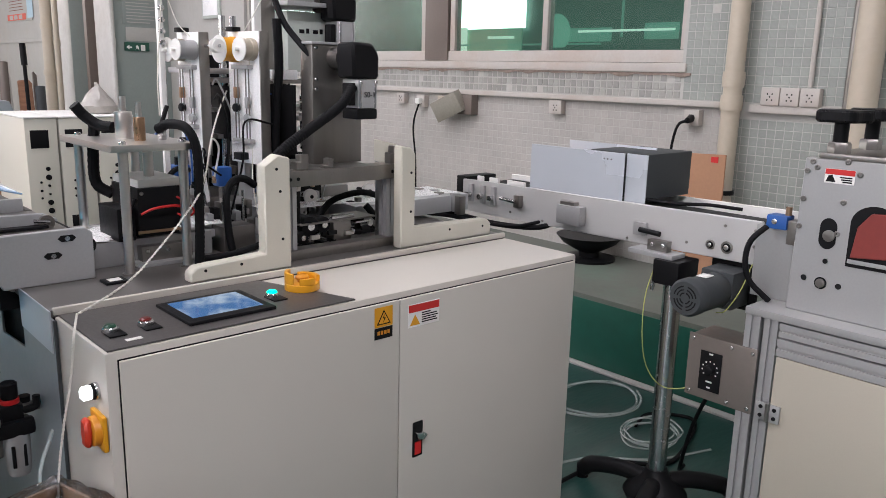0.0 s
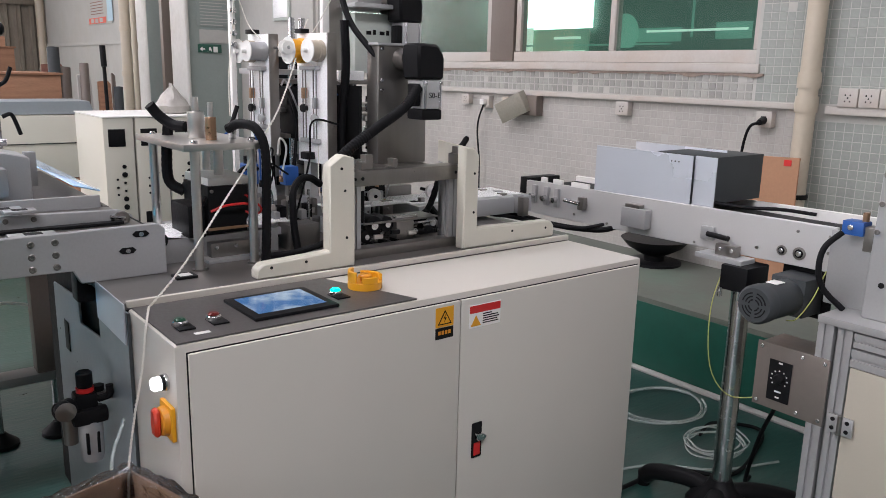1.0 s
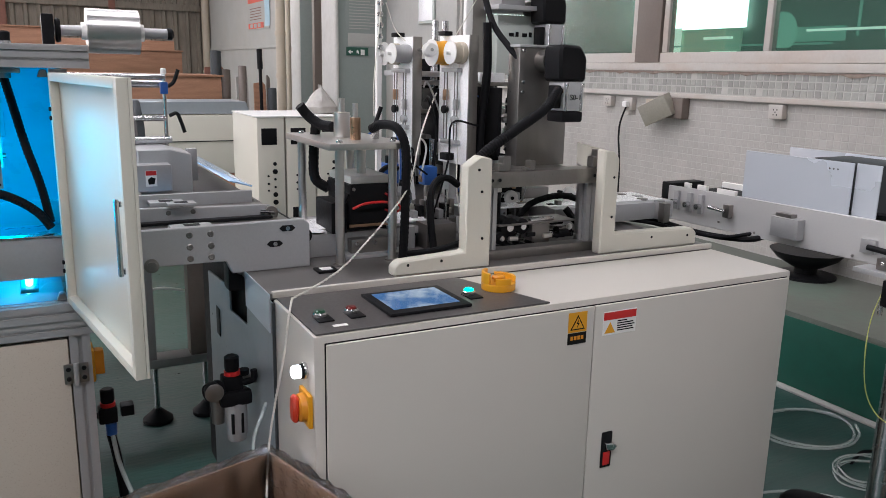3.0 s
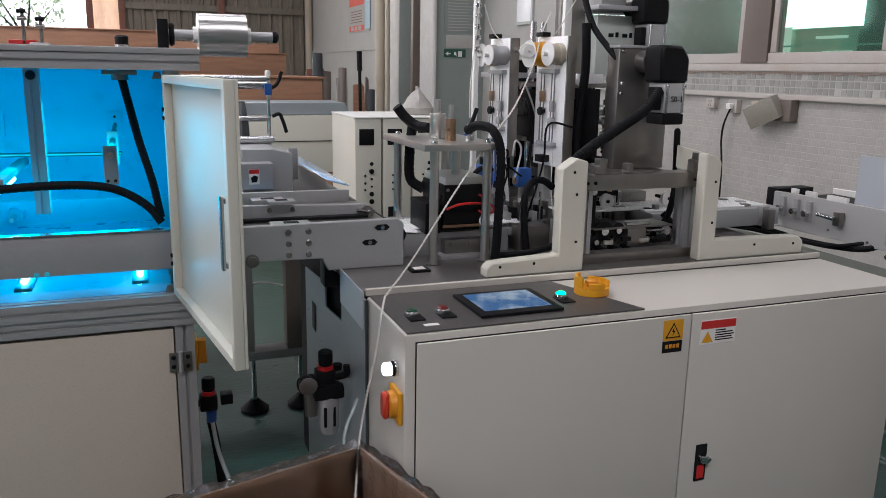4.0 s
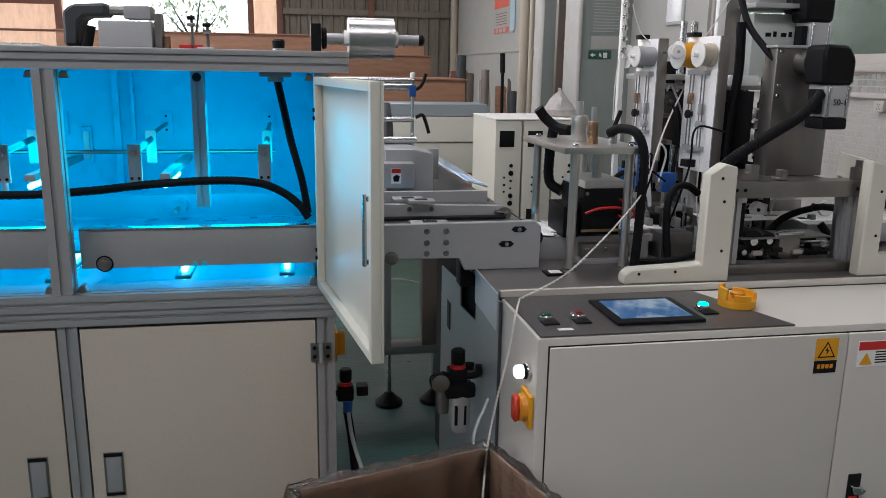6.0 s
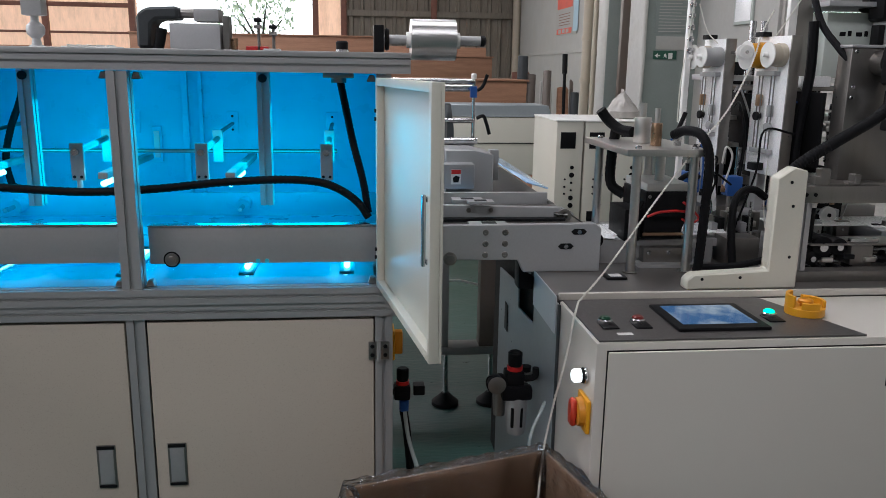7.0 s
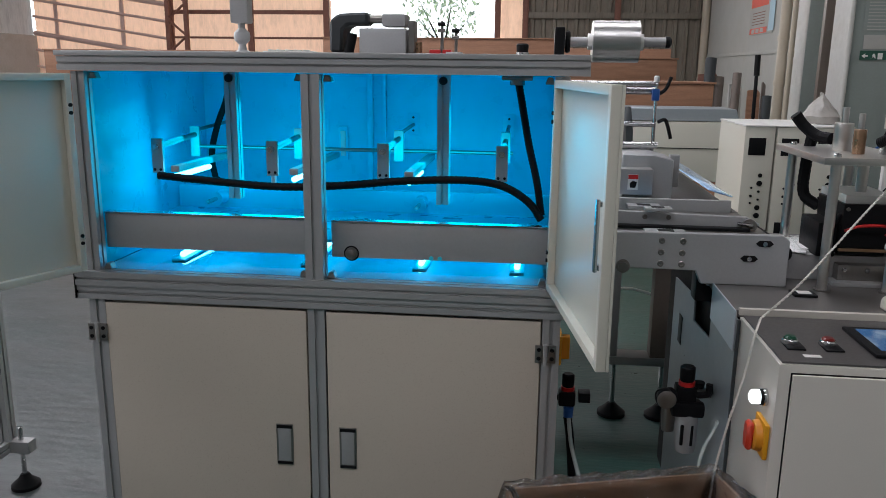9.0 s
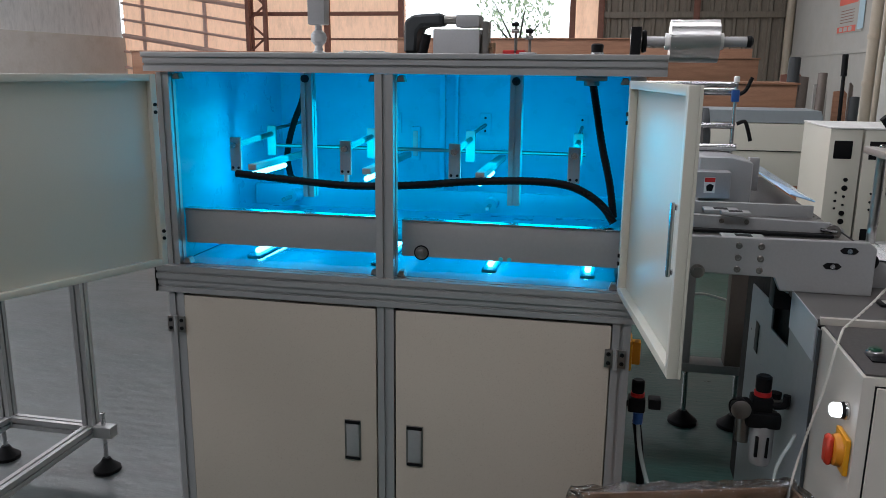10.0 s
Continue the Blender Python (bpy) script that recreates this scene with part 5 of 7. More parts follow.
# ---- air units ----
def air_unit(base, scale, label, two):
    x, y, z = base
    u = thing("air_regulator", base, label, "air regulator", group="air regulators")
    s = scale
    part("body", box(x - 0.035 * s, x + 0.03 * s, y - 0.03 * s, y + 0.03 * s, z - 0.03 * s, z + 0.03 * s, 0.008), BLACK, u)
    part("knob", turned([(0.022 * s, 0), (0.024 * s, 0.01 * s), (0.024 * s, 0.045 * s), (0.018 * s, 0.05 * s)], (x, y, z + 0.045 * s), "z", 20), BLACK, u)
    part("red_ring", turned([(0.026 * s, 0), (0.026 * s, 0.014 * s)], (x, y, z + 0.03 * s), "z", 20), RED, u)
    g = part("gauge", rod((x - 0.07 * s, y - 0.02 * s, z), (x - 0.07 * s, y - 0.055 * s, z), 0.026 * s, seg=24, bevel=0.002), BLACK, u)
    part("gauge_neck", rod((x - 0.07 * s, y - 0.02 * s, z), (x - 0.02 * s, y, z), 0.012 * s), BLACK, u)
    if two:
        part("bowl", turned([(0.03 * s, 0), (0.034 * s, 0.02 * s), (0.036 * s, 0.13 * s), (0.03 * s, 0.15 * s)], (x + 0.005, y - 0.01, z - 0.19 * s), "z", 24), ANOD, u, "metal filter bowl with slots")
        for dx in (-0.018, 0.012):
            part("bowl_slot", box(x + 0.005 + dx * s - 0.004, x + 0.005 + dx * s + 0.004, y - 0.047 * s, y - 0.036 * s, z - 0.16 * s, z - 0.09 * s, 0.002), BLACK, u)
        part("filter_head", box(x - 0.05 * s, x + 0.055 * s, y - 0.05 * s, y - 0.005, z - 0.065 * s, z - 0.015 * s, 0.012), BLACK, u)
        lg = part("left_gauge", rod((x - 0.045 * s, y - 0.01, z - 0.005), (x - 0.085 * s, y - 0.03, z - 0.005), 0.03 * s, seg=24, bevel=0.003), BLACK, u, "round black pressure gauge")
        part("gauge_rim", turned([(0.028 * s, 0), (0.030 * s, 0.004), (0.026 * s, 0.006)], (x - 0.07 * s, y - 0.057 * s, z), "-y", 24), STEEL, lg)
        part("elbow_fitting", hose([(x + 0.03 * s, y - 0.02, z + 0.005), (x + 0.06 * s, y - 0.03, z + 0.015), (x + 0.062 * s, y - 0.03, z + 0.05 * s)], 0.009, 10, 6), BLACK, u)
        part("second_bowl", turned([(0.02 * s, 0), (0.024 * s, 0.1 * s)], (x - 0.045 * s, y + 0.02, z - 0.14 * s), "z", 20), STEEL, u)
        part("second_body", box(x + 0.0, x + 0.05 * s, y - 0.045 * s, y + 0.02 * s, z - 0.06 * s, z - 0.02 * s, 0.01), BLACK, u)
        part("outlet_knob", turned([(0.016 * s, 0), (0.018 * s, 0.03 * s)], (x + 0.045 * s, y + 0.03 * s, z), "z", 16), BLACK, u)
    else:
        part("blue_neck", turned([(0.018 * s, 0), (0.02 * s, 0.045 * s)], (x + 0.004, y - 0.01, z - 0.075 * s), "z", 20), BLUE, u)
        part("valve_box", box(x + 0.04 * s, x + 0.085 * s, y - 0.03 * s, y + 0.02 * s, z - 0.01 * s, z + 0.03 * s, 0.004), BLACK, u)
    part("mount", box(x - 0.02 * s, x + 0.08 * s if two else x, y + 0.0, y + 0.03 * s, z - 0.012 * s, z + 0.012 * s, 0.002), STEEL, u)
    return u


air_unit((0.4155, 1.95, 0.645), 0.80, "black air regulator with metal bowl beside the blue-grey panel", True)
air_unit((0.125, 2.12, 0.545), 0.74, "black air regulator with blue fitting on the cabinet side", False)
MILKY = material("clear_tube", (0.66, 0.72, 0.70), 0.1, vary=0.06)
MILKY.node_tree.nodes["Principled BSDF"].inputs["Alpha"].default_value = 0.4
loose_hose("air_hose", [(0.13, 2.10, 0.49), (0.14, 2.07, 0.42), (0.165, 2.0, 0.35), (0.2, 1.93, 0.28), (0.23, 1.9, 0.15), (0.24, 1.9, 0.02)], 0.006, "clear plastic air hose hanging to the floor", MILKY)
loose_hose("air_hose", [(0.127, 2.13, 0.49), (0.14, 2.12, 0.4), (0.15, 2.1, 0.25), (0.15, 2.08, 0.02)], 0.012, "black air hose hanging to the floor")
loose_hose("air_hose", [(0.478, 1.86, 0.612), (0.457, 1.82, 0.60), (0.434, 1.79, 0.577), (0.42, 1.77, 0.534), (0.415, 1.75, 0.40), (0.42, 1.72, 0.02)], 0.0042, "clear plastic air hose hanging beside the cabinet", MILKY)


# ---- outfeed conveyor beside the window wall ----
WIREYELLOW = material("yellow_green_wire", (0.42, 0.44, 0.12), 0.5)


def outfeed_conveyor():
    c = thing("outfeed_conveyor", (2.4, 1.75, 0), "white aluminium outfeed conveyor on a steel pole", "conveyor")
    part("side_plate", slab([(1.082, 0.893), (2.40, 0.878), (2.40, 1.012), (2.28, 1.016), (1.082, 1.03)], "x", 2.30, 2.315, 0.002), CONVWHITE, c, "white conveyor side plate")
    part("far_plate", slab([(1.082, 0.893), (2.40, 0.878), (2.40, 1.012), (1.082, 1.028)], "x", 2.60, 2.615, 0.002), WHITE, c)
    part("belt", box(2.316, 2.599, 1.1, 2.39, 0.98, 0.99, 0.002), SLOT, c)
    part("end_block", box(2.32, 2.5, 2.40, 2.46, 0.95, 1.02, 0.004), BLACK, c)
    # hood sheets
    h = part("hood_sheet", slab([(1.60, 1.02), (2.03, 1.02), (2.03, 1.19), (1.60, 1.19)], "x", 2.306, 2.311, 0.001), GALV, c, "bright sheet-metal hood")
    part("hood_side", slab([(1.515, 1.022), (1.60, 1.022), (1.60, 1.19), (1.515, 1.19)], "x", 2.32, 2.325, 0.001), GALV, h)
    # Shade on the end turned from the light is put into dark grey.
    part("hood_box", box(2.326, 2.60, 1.515, 1.76, 1.035, 1.192, 0.002), GREY, h, "hood end with its shade in the dark grey colour")
    part("hood_back", box(2.5, 2.506, 1.6, 2.0, 1.02, 1.2, 0.001), GALV, h)
    for y in (1.655, 1.67, 1.685):
        part("hood_rivet", turned([(0.003, 0), (0.003, 0.001)], (2.306, y, 1.165), "-x", 8), SLOT, h)
    for y, w in ((2.30, 0.03), (2.22, 0.05), (2.10, 0.09)):
        part("top_lip", box(2.30, 2.312, y - w / 2, y + w / 2, 1.016, 1.035, 0.001), WHITE, c)
    # fittings on the side
    for y, z in ((1.80, 0.948),):
        b = part("sensor_bracket", box(2.262, 2.299, y - 0.055, y + 0.055, z - 0.035, z + 0.035, 0.003), ANOD, c)
        part("bracket_cap", box(2.27, 2.299, y - 0.02, y + 0.045, z + 0.035, z + 0.048, 0.002), STEEL, b)
    b = part("clamp", box(2.275, 2.299, 2.055, 2.085, 0.935, 0.985, 0.003), STEEL, c)
    part("clamp_rod", rod((2.27, 2.07, 0.96), (2.27, 2.15, 0.965), 0.008), CHROME, b)
    for y in (2.2, 2.26, 2.33):
        part("guide_plate", box(2.285, 2.299, y, y + 0.022, 0.925, 1.0, 0.002), ANOD, c)
        part("guide_screw", rod((2.265, y + 0.01, 0.955), (2.285, y + 0.01, 0.955), 0.011), CHROME, c)
    b = part("latch_plate", box(2.285, 2.299, 1.48, 1.53, 0.92, 0.965, 0.002), ANOD, c)
    part("latch_rod", rod((2.28, 1.50, 0.942), (2.28, 1.42, 0.938), 0.009), BLACK, b)
    t = part("sensor_shelf", box(2.22, 2.30, 1.33, 1.50, 0.872, 0.888, 0.002), PLATE, c)
    part("sensor", box(2.24, 2.27, 1.365, 1.44, 0.889, 0.925, 0.003), STEEL, t)
    for y in (1.38, 1.42):
        bolt(t, (2.24, y, 0.91), "-x", 0.007, 0.004)
    for y, r in ((1.245, 0.016), (1.188, 0.020)):
        w = part("bearing", turned([(r, 0), (r, 0.003), (r * 0.7, 0.004), (r * 0.65, 0.0015)], (2.30, y, 0.932), "-x", 24), STEEL, c)
        part("bearing_groove", turned([(r * 0.72, 0), (r * 0.72, 0.0008), (r * 0.5, 0.001)], (2.2975, y, 0.932), "-x", 24), SLOT, w)
        part("bearing_bolt", turned([(r * 0.45, 0), (r * 0.45, 0.006), (r * 0.3, 0.007)], (2.298, y, 0.932), "-x", 12), CHROME, w)
    for y, z in ((1.33, 0.925), (1.20, 1.0), (1.10, 1.0), (1.12, 0.9), (1.56, 0.90), (1.10, 0.95), (1.95, 0.9), (2.12, 0.91)):
        bolt(c, (2.30, y, z), "-x", 0.005, 0.004, STEEL)
    part("top_cable", hose([(2.33, 1.52, 1.04), (2.36, 1.42, 1.035), (2.40, 1.32, 1.04), (2.44, 1.22, 1.035)], 0.006, 8), RUBBER, c)
    # pole and base
    p = part("pole", rod((2.25, 1.335, 0.06), (2.25, 1.335, 0.79), 0.031, seg=32), CHROME, c, "bright round steel pole")
    part("pole_clamp", box(2.205, 2.33, 1.295, 1.39, 0.79, 0.872, 0.006), BLACK, c)
    for y in (1.31, 1.375):
        part("clamp_bolt", rod((2.19, y, 0.77), (2.19, y, 0.80), 0.007), CHROME, c)
    part("base_hub", turned([(0.10, 0.02), (0.11, 0.04), (0.09, 0.07), (0.05, 0.1), (0.036, 0.13)], (2.25, 1.335, 0.0), "z", 28), BLACK, c)
    for a in (100, 200, 320):
        dx, dy = math.cos(radians(a)), math.sin(radians(a))
        arm = part("base_arm", hose([(2.25, 1.335, 0.075), (2.25 + dx * 0.12, 1.335 + dy * 0.12, 0.085), (2.25 + dx * 0.24, 1.335 + dy * 0.24, 0.062), (2.25 + dx * 0.28, 1.335 + dy * 0.28, 0.03)], 0.03, 12, 6), BLACK, c)
        part("castor", rod((2.25 + dx * 0.28, 1.335 + dy * 0.28, 0.0), (2.25 + dx * 0.28, 1.335 + dy * 0.28, 0.03), 0.022), RUBBER, arm)
    # drive motor
    m = part("drive_motor", rod((2.075, 1.17, 0.815), (2.22, 1.17, 0.812), 0.055, seg=36, bevel=0.006), GREY, c, "grey gear motor with fan grille")
    cap = part("fan_cap", turned([(0.058, 0), (0.058, 0.03), (0.05, 0.042)], (2.085, 1.17, 0.815), "-x", 36), GREY, m)
    for k, r in enumerate((0.014, 0.024, 0.034)):
        for q in range(4):
            arc = [math.tau * q / 4 + 0.18 + 1.2 * j / 6 for j in range(7)]
            outline = [(1.17 + (r + 0.004) * math.cos(a), 0.815 + (r + 0.004) * math.sin(a)) for a in arc] + [(1.17 + r * math.cos(a), 0.815 + r * math.sin(a)) for a in reversed(arc)]
            part("grille_slot", slab(outline, "x", 2.0418, 2.0428, 0), BLACK, cap)
    part("gearbox", box(2.22, 2.33, 1.115, 1.225, 0.755, 0.872, 0.006), GREY, m)
    part("gearbox_plate", box(2.33, 2.34, 1.09, 1.25, 0.735, 0.89, 0.002), BLACK, m)
    part("name_plate", box(2.12, 2.165, 1.15, 1.185, 0.868, 0.8705, 0.0005), WHITE, m)
    # wires
    part("thin_wire", hose([(2.25, 1.40, 0.87), (2.16, 1.38, 0.75), (2.15, 1.37, 0.6), (2.17, 1.35, 0.5), (2.2, 1.3, 0.45), (2.24, 1.22, 0.47), (2.26, 1.18, 0.50)], 0.0018, 6), WIREYELLOW, c, "thin yellow-green wire")
    part("thin_wire", hose([(2.28, 1.09, 0.90), (2.24, 1.1, 0.82), (2.2, 1.12, 0.76), (2.22, 1.16, 0.74)], 0.0018, 6), WIREYELLOW, c)


outfeed_conveyor()


# Copies of the door paint and plate, coloured dimmer against strong side light.
DIMMED_DOORPAINT = material("dimmed_door_paint", (0.40, 0.37, 0.305), 0.35, vary=0.03, grain=300, bump=0.03)
DIMMED_PLATE = material("dimmed_milled_plate", (0.37, 0.372, 0.368), 0.42, 0.4, vary=0.05, grain=160, bump=0.03)


def roller_machine():
    r = thing("roller_machine", (2.5, 0.6, 0), "white roller press on an aluminium-framed cabinet", "roller machine")
    # table
    part("table_top", box(2.125, 2.85, -0.3, 1.022, 0.79, 0.812, 0.002), DIMMED_PLATE, r)
    for y in (0.998,):
        for x in (2.152, 2.80):
            part("leg", profile_bar((x, y, 0.03), (x, y, 0.79), 0.044), ANOD, r)
    part("front_post", profile_bar((2.152, 0.945, 0.03), (2.152, 0.945, 0.79), 0.04), ANOD, r)
    part("beam", profile_bar((2.150, -0.3, 0.765), (2.150, 0.92, 0.765), 0.04), ANOD, r)
    part("beam", profile_bar((2.150, -0.3, 0.715), (2.150, 0.92, 0.715), 0.05), ANOD, r)
    part("side_panel", box(2.17, 2.79, 1.0, 1.01, 0.06, 0.78, 0.002), IVORY, r)
    part("door", box(2.126, 2.14, -0.3, 0.918, 0.07, 0.688, 0.003), DIMMED_DOORPAINT, r, "ivory cabinet door")
    h = part("hinge", box(2.116, 2.124, 0.885, 0.955, 0.492, 0.545, 0.002), ANOD, r)
    part("hinge_pin", rod((2.117, 0.92, 0.49), (2.117, 0.92, 0.547), 0.007), STEEL, h)
    for y in (0.9, 0.94):
        for z in (0.506, 0.532):
            bolt(h, (2.116, y, z), "-x", 0.006, 0.003, SLOT, "screw")
    # press plates with openings
    plate = slab([(0.942, 0.812), (0.935, 1.246), (0.10, 1.258), (0.10, 0.812)], "x", 2.2, 2.24, 0.003)
    p = part("press_plate", plate, DIMMED_PLATE, r, "thick milled side plate")
    part("far_plate", slab([(0.93, 0.812), (0.93, 1.23), (0.10, 1.24), (0.10, 0.812)], "x", 2.62, 2.66, 0.003), DIMMED_PLATE, r)
    obround = [(0.85 + 0.023 * math.cos(a), (1.062 if math.sin(a) > 0 else 1.028) + 0.026 * math.sin(a)) for a in [math.tau * k / 24 for k in range(24)]]
    s = part("bearing_slot", slab(obround, "x", 2.1985, 2.1998, 0), BLACK, p)
    part("slot_pin", turned([(0.016, 0), (0.016, 0.005), (0.008, 0.006)], (2.1985, 0.846, 1.04), "-x", 18), STEEL, s)
    win = [(0.795, 0.965), (0.795, 1.09)] + [(0.735 + 0.06 * math.cos(a), 1.085 + 0.05 * math.sin(a)) for a in [0.15 + 2.8 * k / 12 for k in range(13)]] + [(0.675, 1.085), (0.675, 0.965)]
    w = part("window", slab(win, "x", 2.1985, 2.1998, 0), BLACK, p)
    part("red_roller", slab([(0.785, 0.99), (0.775, 1.075), (0.745, 1.115), (0.69, 1.12), (0.69, 1.0)], "x", 2.194, 2.1982, 0.002), SHADED_RED, w, "red roller behind the window")
    part("roller_edge", box(2.194, 2.1982, 0.68, 0.79, 0.975, 0.986, 0.001), DIMMED_PLATE, w)
    for y, z, rr in ((0.848, 0.968, 0.007), (0.853, 0.905, 0.017), (0.90, 0.912, 0.008), (0.805, 0.905, 0.008)):
        hle = part("hole", turned([(rr, 0), (rr, 0.001)], (2.1998, y, z), "-x", 20), SLOT, p)
        if rr > 0.01:
            part("hole_screw", turned([(rr * 0.75, 0), (rr * 0.75, 0.004), (rr * 0.4, 0.005)], (2.1988, y, z), "-x", 16), STEEL, hle)
    for y, z in ((0.913, 1.236), (0.90, 1.222), (0.925, 1.21), (0.822, 1.243), (0.788, 1.212), (0.927, 1.132), (0.82, 1.135), (0.93, 1.055), (0.826, 1.048)):
        bolt(p, (2.2, y, z), "-x", 0.008, 0.004, STEEL)
    tag = part("caution_label", box(2.1988, 2.1998, 0.80, 0.878, 1.183, 1.222, 0), WHITE, p, "white caution label with red heading")
    part("heading", box(2.1981, 2.1987, 0.80, 0.877, 1.207, 1.2215, 0), RED, tag)
    part("pictogram", slab([(0.848, 1.187), (0.874, 1.187), (0.868, 1.203), (0.858, 1.206)], "x", 2.1981, 2.1987, 0), BLACK, tag)
    for k in range(3):
        part("writing_bar", box(2.1981, 2.1987, 0.806, 0.838 - 0.004 * k, 1.199 - 0.006 * k, 1.2025 - 0.006 * k, 0), SLOT, tag)
    # hand wheels on top
    part("top_bar", box(2.2, 2.66, 0.55, 0.90, 1.247, 1.262, 0.003), STEEL, r)
    for x, y in ((2.23, 0.862), (2.45, 0.862)):
        k = part("knob_nut", turned([(0.03, 0), (0.03, 0.025), (0.026, 0.03)], (x, y, 1.262), "z", 6), STEEL, r)
        part("knob_stem", rod((x, y, 1.29), (x, y, 1.345), 0.019), BLACK, k)
        star = [(x + (0.068 + 0.007 * math.cos(5 * a)) * math.cos(a), y + (0.068 + 0.007 * math.cos(5 * a)) * math.sin(a)) for a in [math.tau * j / 50 for j in range(50)]]
        part("hand_wheel", slab(star, "z", 1.345, 1.378, 0.006), BLACK, k, "black star-shaped hand wheel")
    # low side plate and sensor
    part("low_plate", box(2.26, 2.28, 0.945, 1.08, 0.812, 1.03, 0.003), DIMMED_PLATE, r)
    b = part("blue_sensor", box(2.22, 2.27, 0.975, 1.035, 1.03, 1.07, 0.004), BLUE, r, "blue optical sensor")
    part("sensor_eye", turned([(0.008, 0), (0.008, 0.003), (0.004, 0.004)], (2.22, 1.01, 1.052), "-x", 16), CHROME, b)
    part("sensor_post", rod((2.25, 0.985, 1.07), (2.25, 0.985, 1.095), 0.009), COPPER, b)
    part("sensor_holder", box(2.225, 2.27, 0.94, 0.974, 0.99, 1.06, 0.003), STEEL, b)
    part("sensor_cable", hose([(2.22, 1.03, 1.035), (2.19, 1.06, 0.99), (2.18, 1.065, 0.93), (2.19, 1.05, 0.87), (2.22, 1.0, 0.815)], 0.0085, 10), RUBBER, r, "black bent cable")


roller_machine()


def control_box():
    c = thing("speed_controller", (2.2, 1.1, 0.59), "brown steel speed control box with black dial plate", "control box")
    part("face_plate", box(2.126, 2.132, 0.972, 1.19, 0.49, 0.69, 0.003), BROWNSTEEL, c)
    part("housing", box(2.133, 2.26, 1.02, 1.185, 0.495, 0.686, 0.003), BROWNSTEEL, c)
    d = part("dial_plate", box(2.122, 2.1258, 1.075, 1.145, 0.52, 0.645, 0.002), BLACK, c, "black dial plate with white scale")
    part("dial_knob", turned([(0.016, 0), (0.014, 0.012), (0.01, 0.014)], (2.122, 1.11, 0.59), "-x", 20), BLACK, d)
    for k in range(9):
        a = radians(-40 + 32 * k)
        part("scale_mark", box(2.1212, 2.1219, 1.108 + 0.025 * math.cos(a), 1.112 + 0.025 * math.cos(a), 0.588 + 0.025 * math.sin(a), 0.592 + 0.025 * math.sin(a), 0), WHITE, d)
    for z, w in ((0.636, 0.006), (0.548, 0.01), (0.53, 0.006)):
        part("writing_bar", box(2.1212, 2.1219, 1.11 - w, 1.11 + w, z, z + 0.005, 0), WHITE, d)
    for y in (0.985, 1.05, 1.175):
        for z in (0.505, 0.675):
            bolt(c, (2.126, y, z), "-x", 0.006, 0.003)


BROWNSTEEL = material("brown_steel_plate", (0.20, 0.175, 0.155), 0.4, 0.4, vary=0.06)
control_box()

loose_hose("air_hose", [(1.93, 2.26, 0.93), (2.0, 2.24, 0.925), (2.10, 2.20, 0.905), (2.2, 2.14, 0.875), (2.27, 2.05, 0.865), (2.30, 1.94, 0.88), (2.36, 1.88, 0.93)], 0.011, "black air hose sagging below the conveyor", category="hose")
loose_hose("air_hose", [(1.93, 2.20, 0.93), (2.02, 2.17, 0.915), (2.14, 2.13, 0.885), (2.24, 2.04, 0.872), (2.31, 1.96, 0.895)], 0.007, "thin black air hose sagging below the conveyor", category="hose")
# floor clutter by the ledge
rnd = random.Random(7)


def coil(cx, cy, r, turns, label, mat, thick=0.006):
    pts = []
    for k in range(turns * 14):
        a = math.tau * k / 14
        rr = r * (1 + 0.1 * math.sin(a * 0.37 + cx) + 0.05 * rnd.random())
        pts.append((cx + rr * math.cos(a) + 0.02 * math.sin(k * 0.2), cy + rr * 0.8 * math.sin(a), 0.008 + 0.011 * (k // 14) + 0.006 * rnd.random()))
    return single("air_hose", hose(pts, thick, 8, 3), mat, label, "hose", base=pts[0])


coil(2.80, 2.0, 0.22, 2, "loose ring of clear plastic hose on the floor", MILKY, 0.006)
coil(2.66, 1.62, 0.13, 4, "coil of clear plastic hose on the floor", MILKY, 0.004)
loose_hose("air_hose", [(2.0, 1.75, 0.008), (2.3, 1.68, 0.01), (2.5, 1.5, 0.01), (2.75, 1.4, 0.01)], 0.005, "clear plastic hose lying on the floor", MILKY)
loose_hose("power_cable", [(1.95, 1.6, 0.01), (2.1, 1.62, 0.012), (2.35, 1.6, 0.01), (2.5, 1.45, 0.01), (2.75, 1.5, 0.01), (2.95, 1.6, 0.01), (2.85, 1.75, 0.01), (2.7, 1.72, 0.01)], 0.008, "black power cable lying on the floor")
loose_hose("power_cable", [(2.28, 1.16, 0.52), (2.32, 1.2, 0.45), (2.4, 1.3, 0.25), (2.45, 1.36, 0.05), (2.55, 1.4, 0.01)], 0.007, "black power cable from the control box")
ped = thing("pedestal_fan_base", (3.78, 2.83, 0.37), "black round pedestal with flared neck on the ledge", "pedestal")
part("disc", turned([(0.16, 0), (0.16, 0.012), (0.14, 0.02)], (3.78, 2.83, 0.37), "z", 32), BLACK, ped)
part("neck", turned([(0.06, 0.02), (0.06, 0.05), (0.10, 0.07), (0.16, 0.105), (0.20, 0.15)], (3.78, 2.83, 0.37), "z", 32), BLACK, ped)


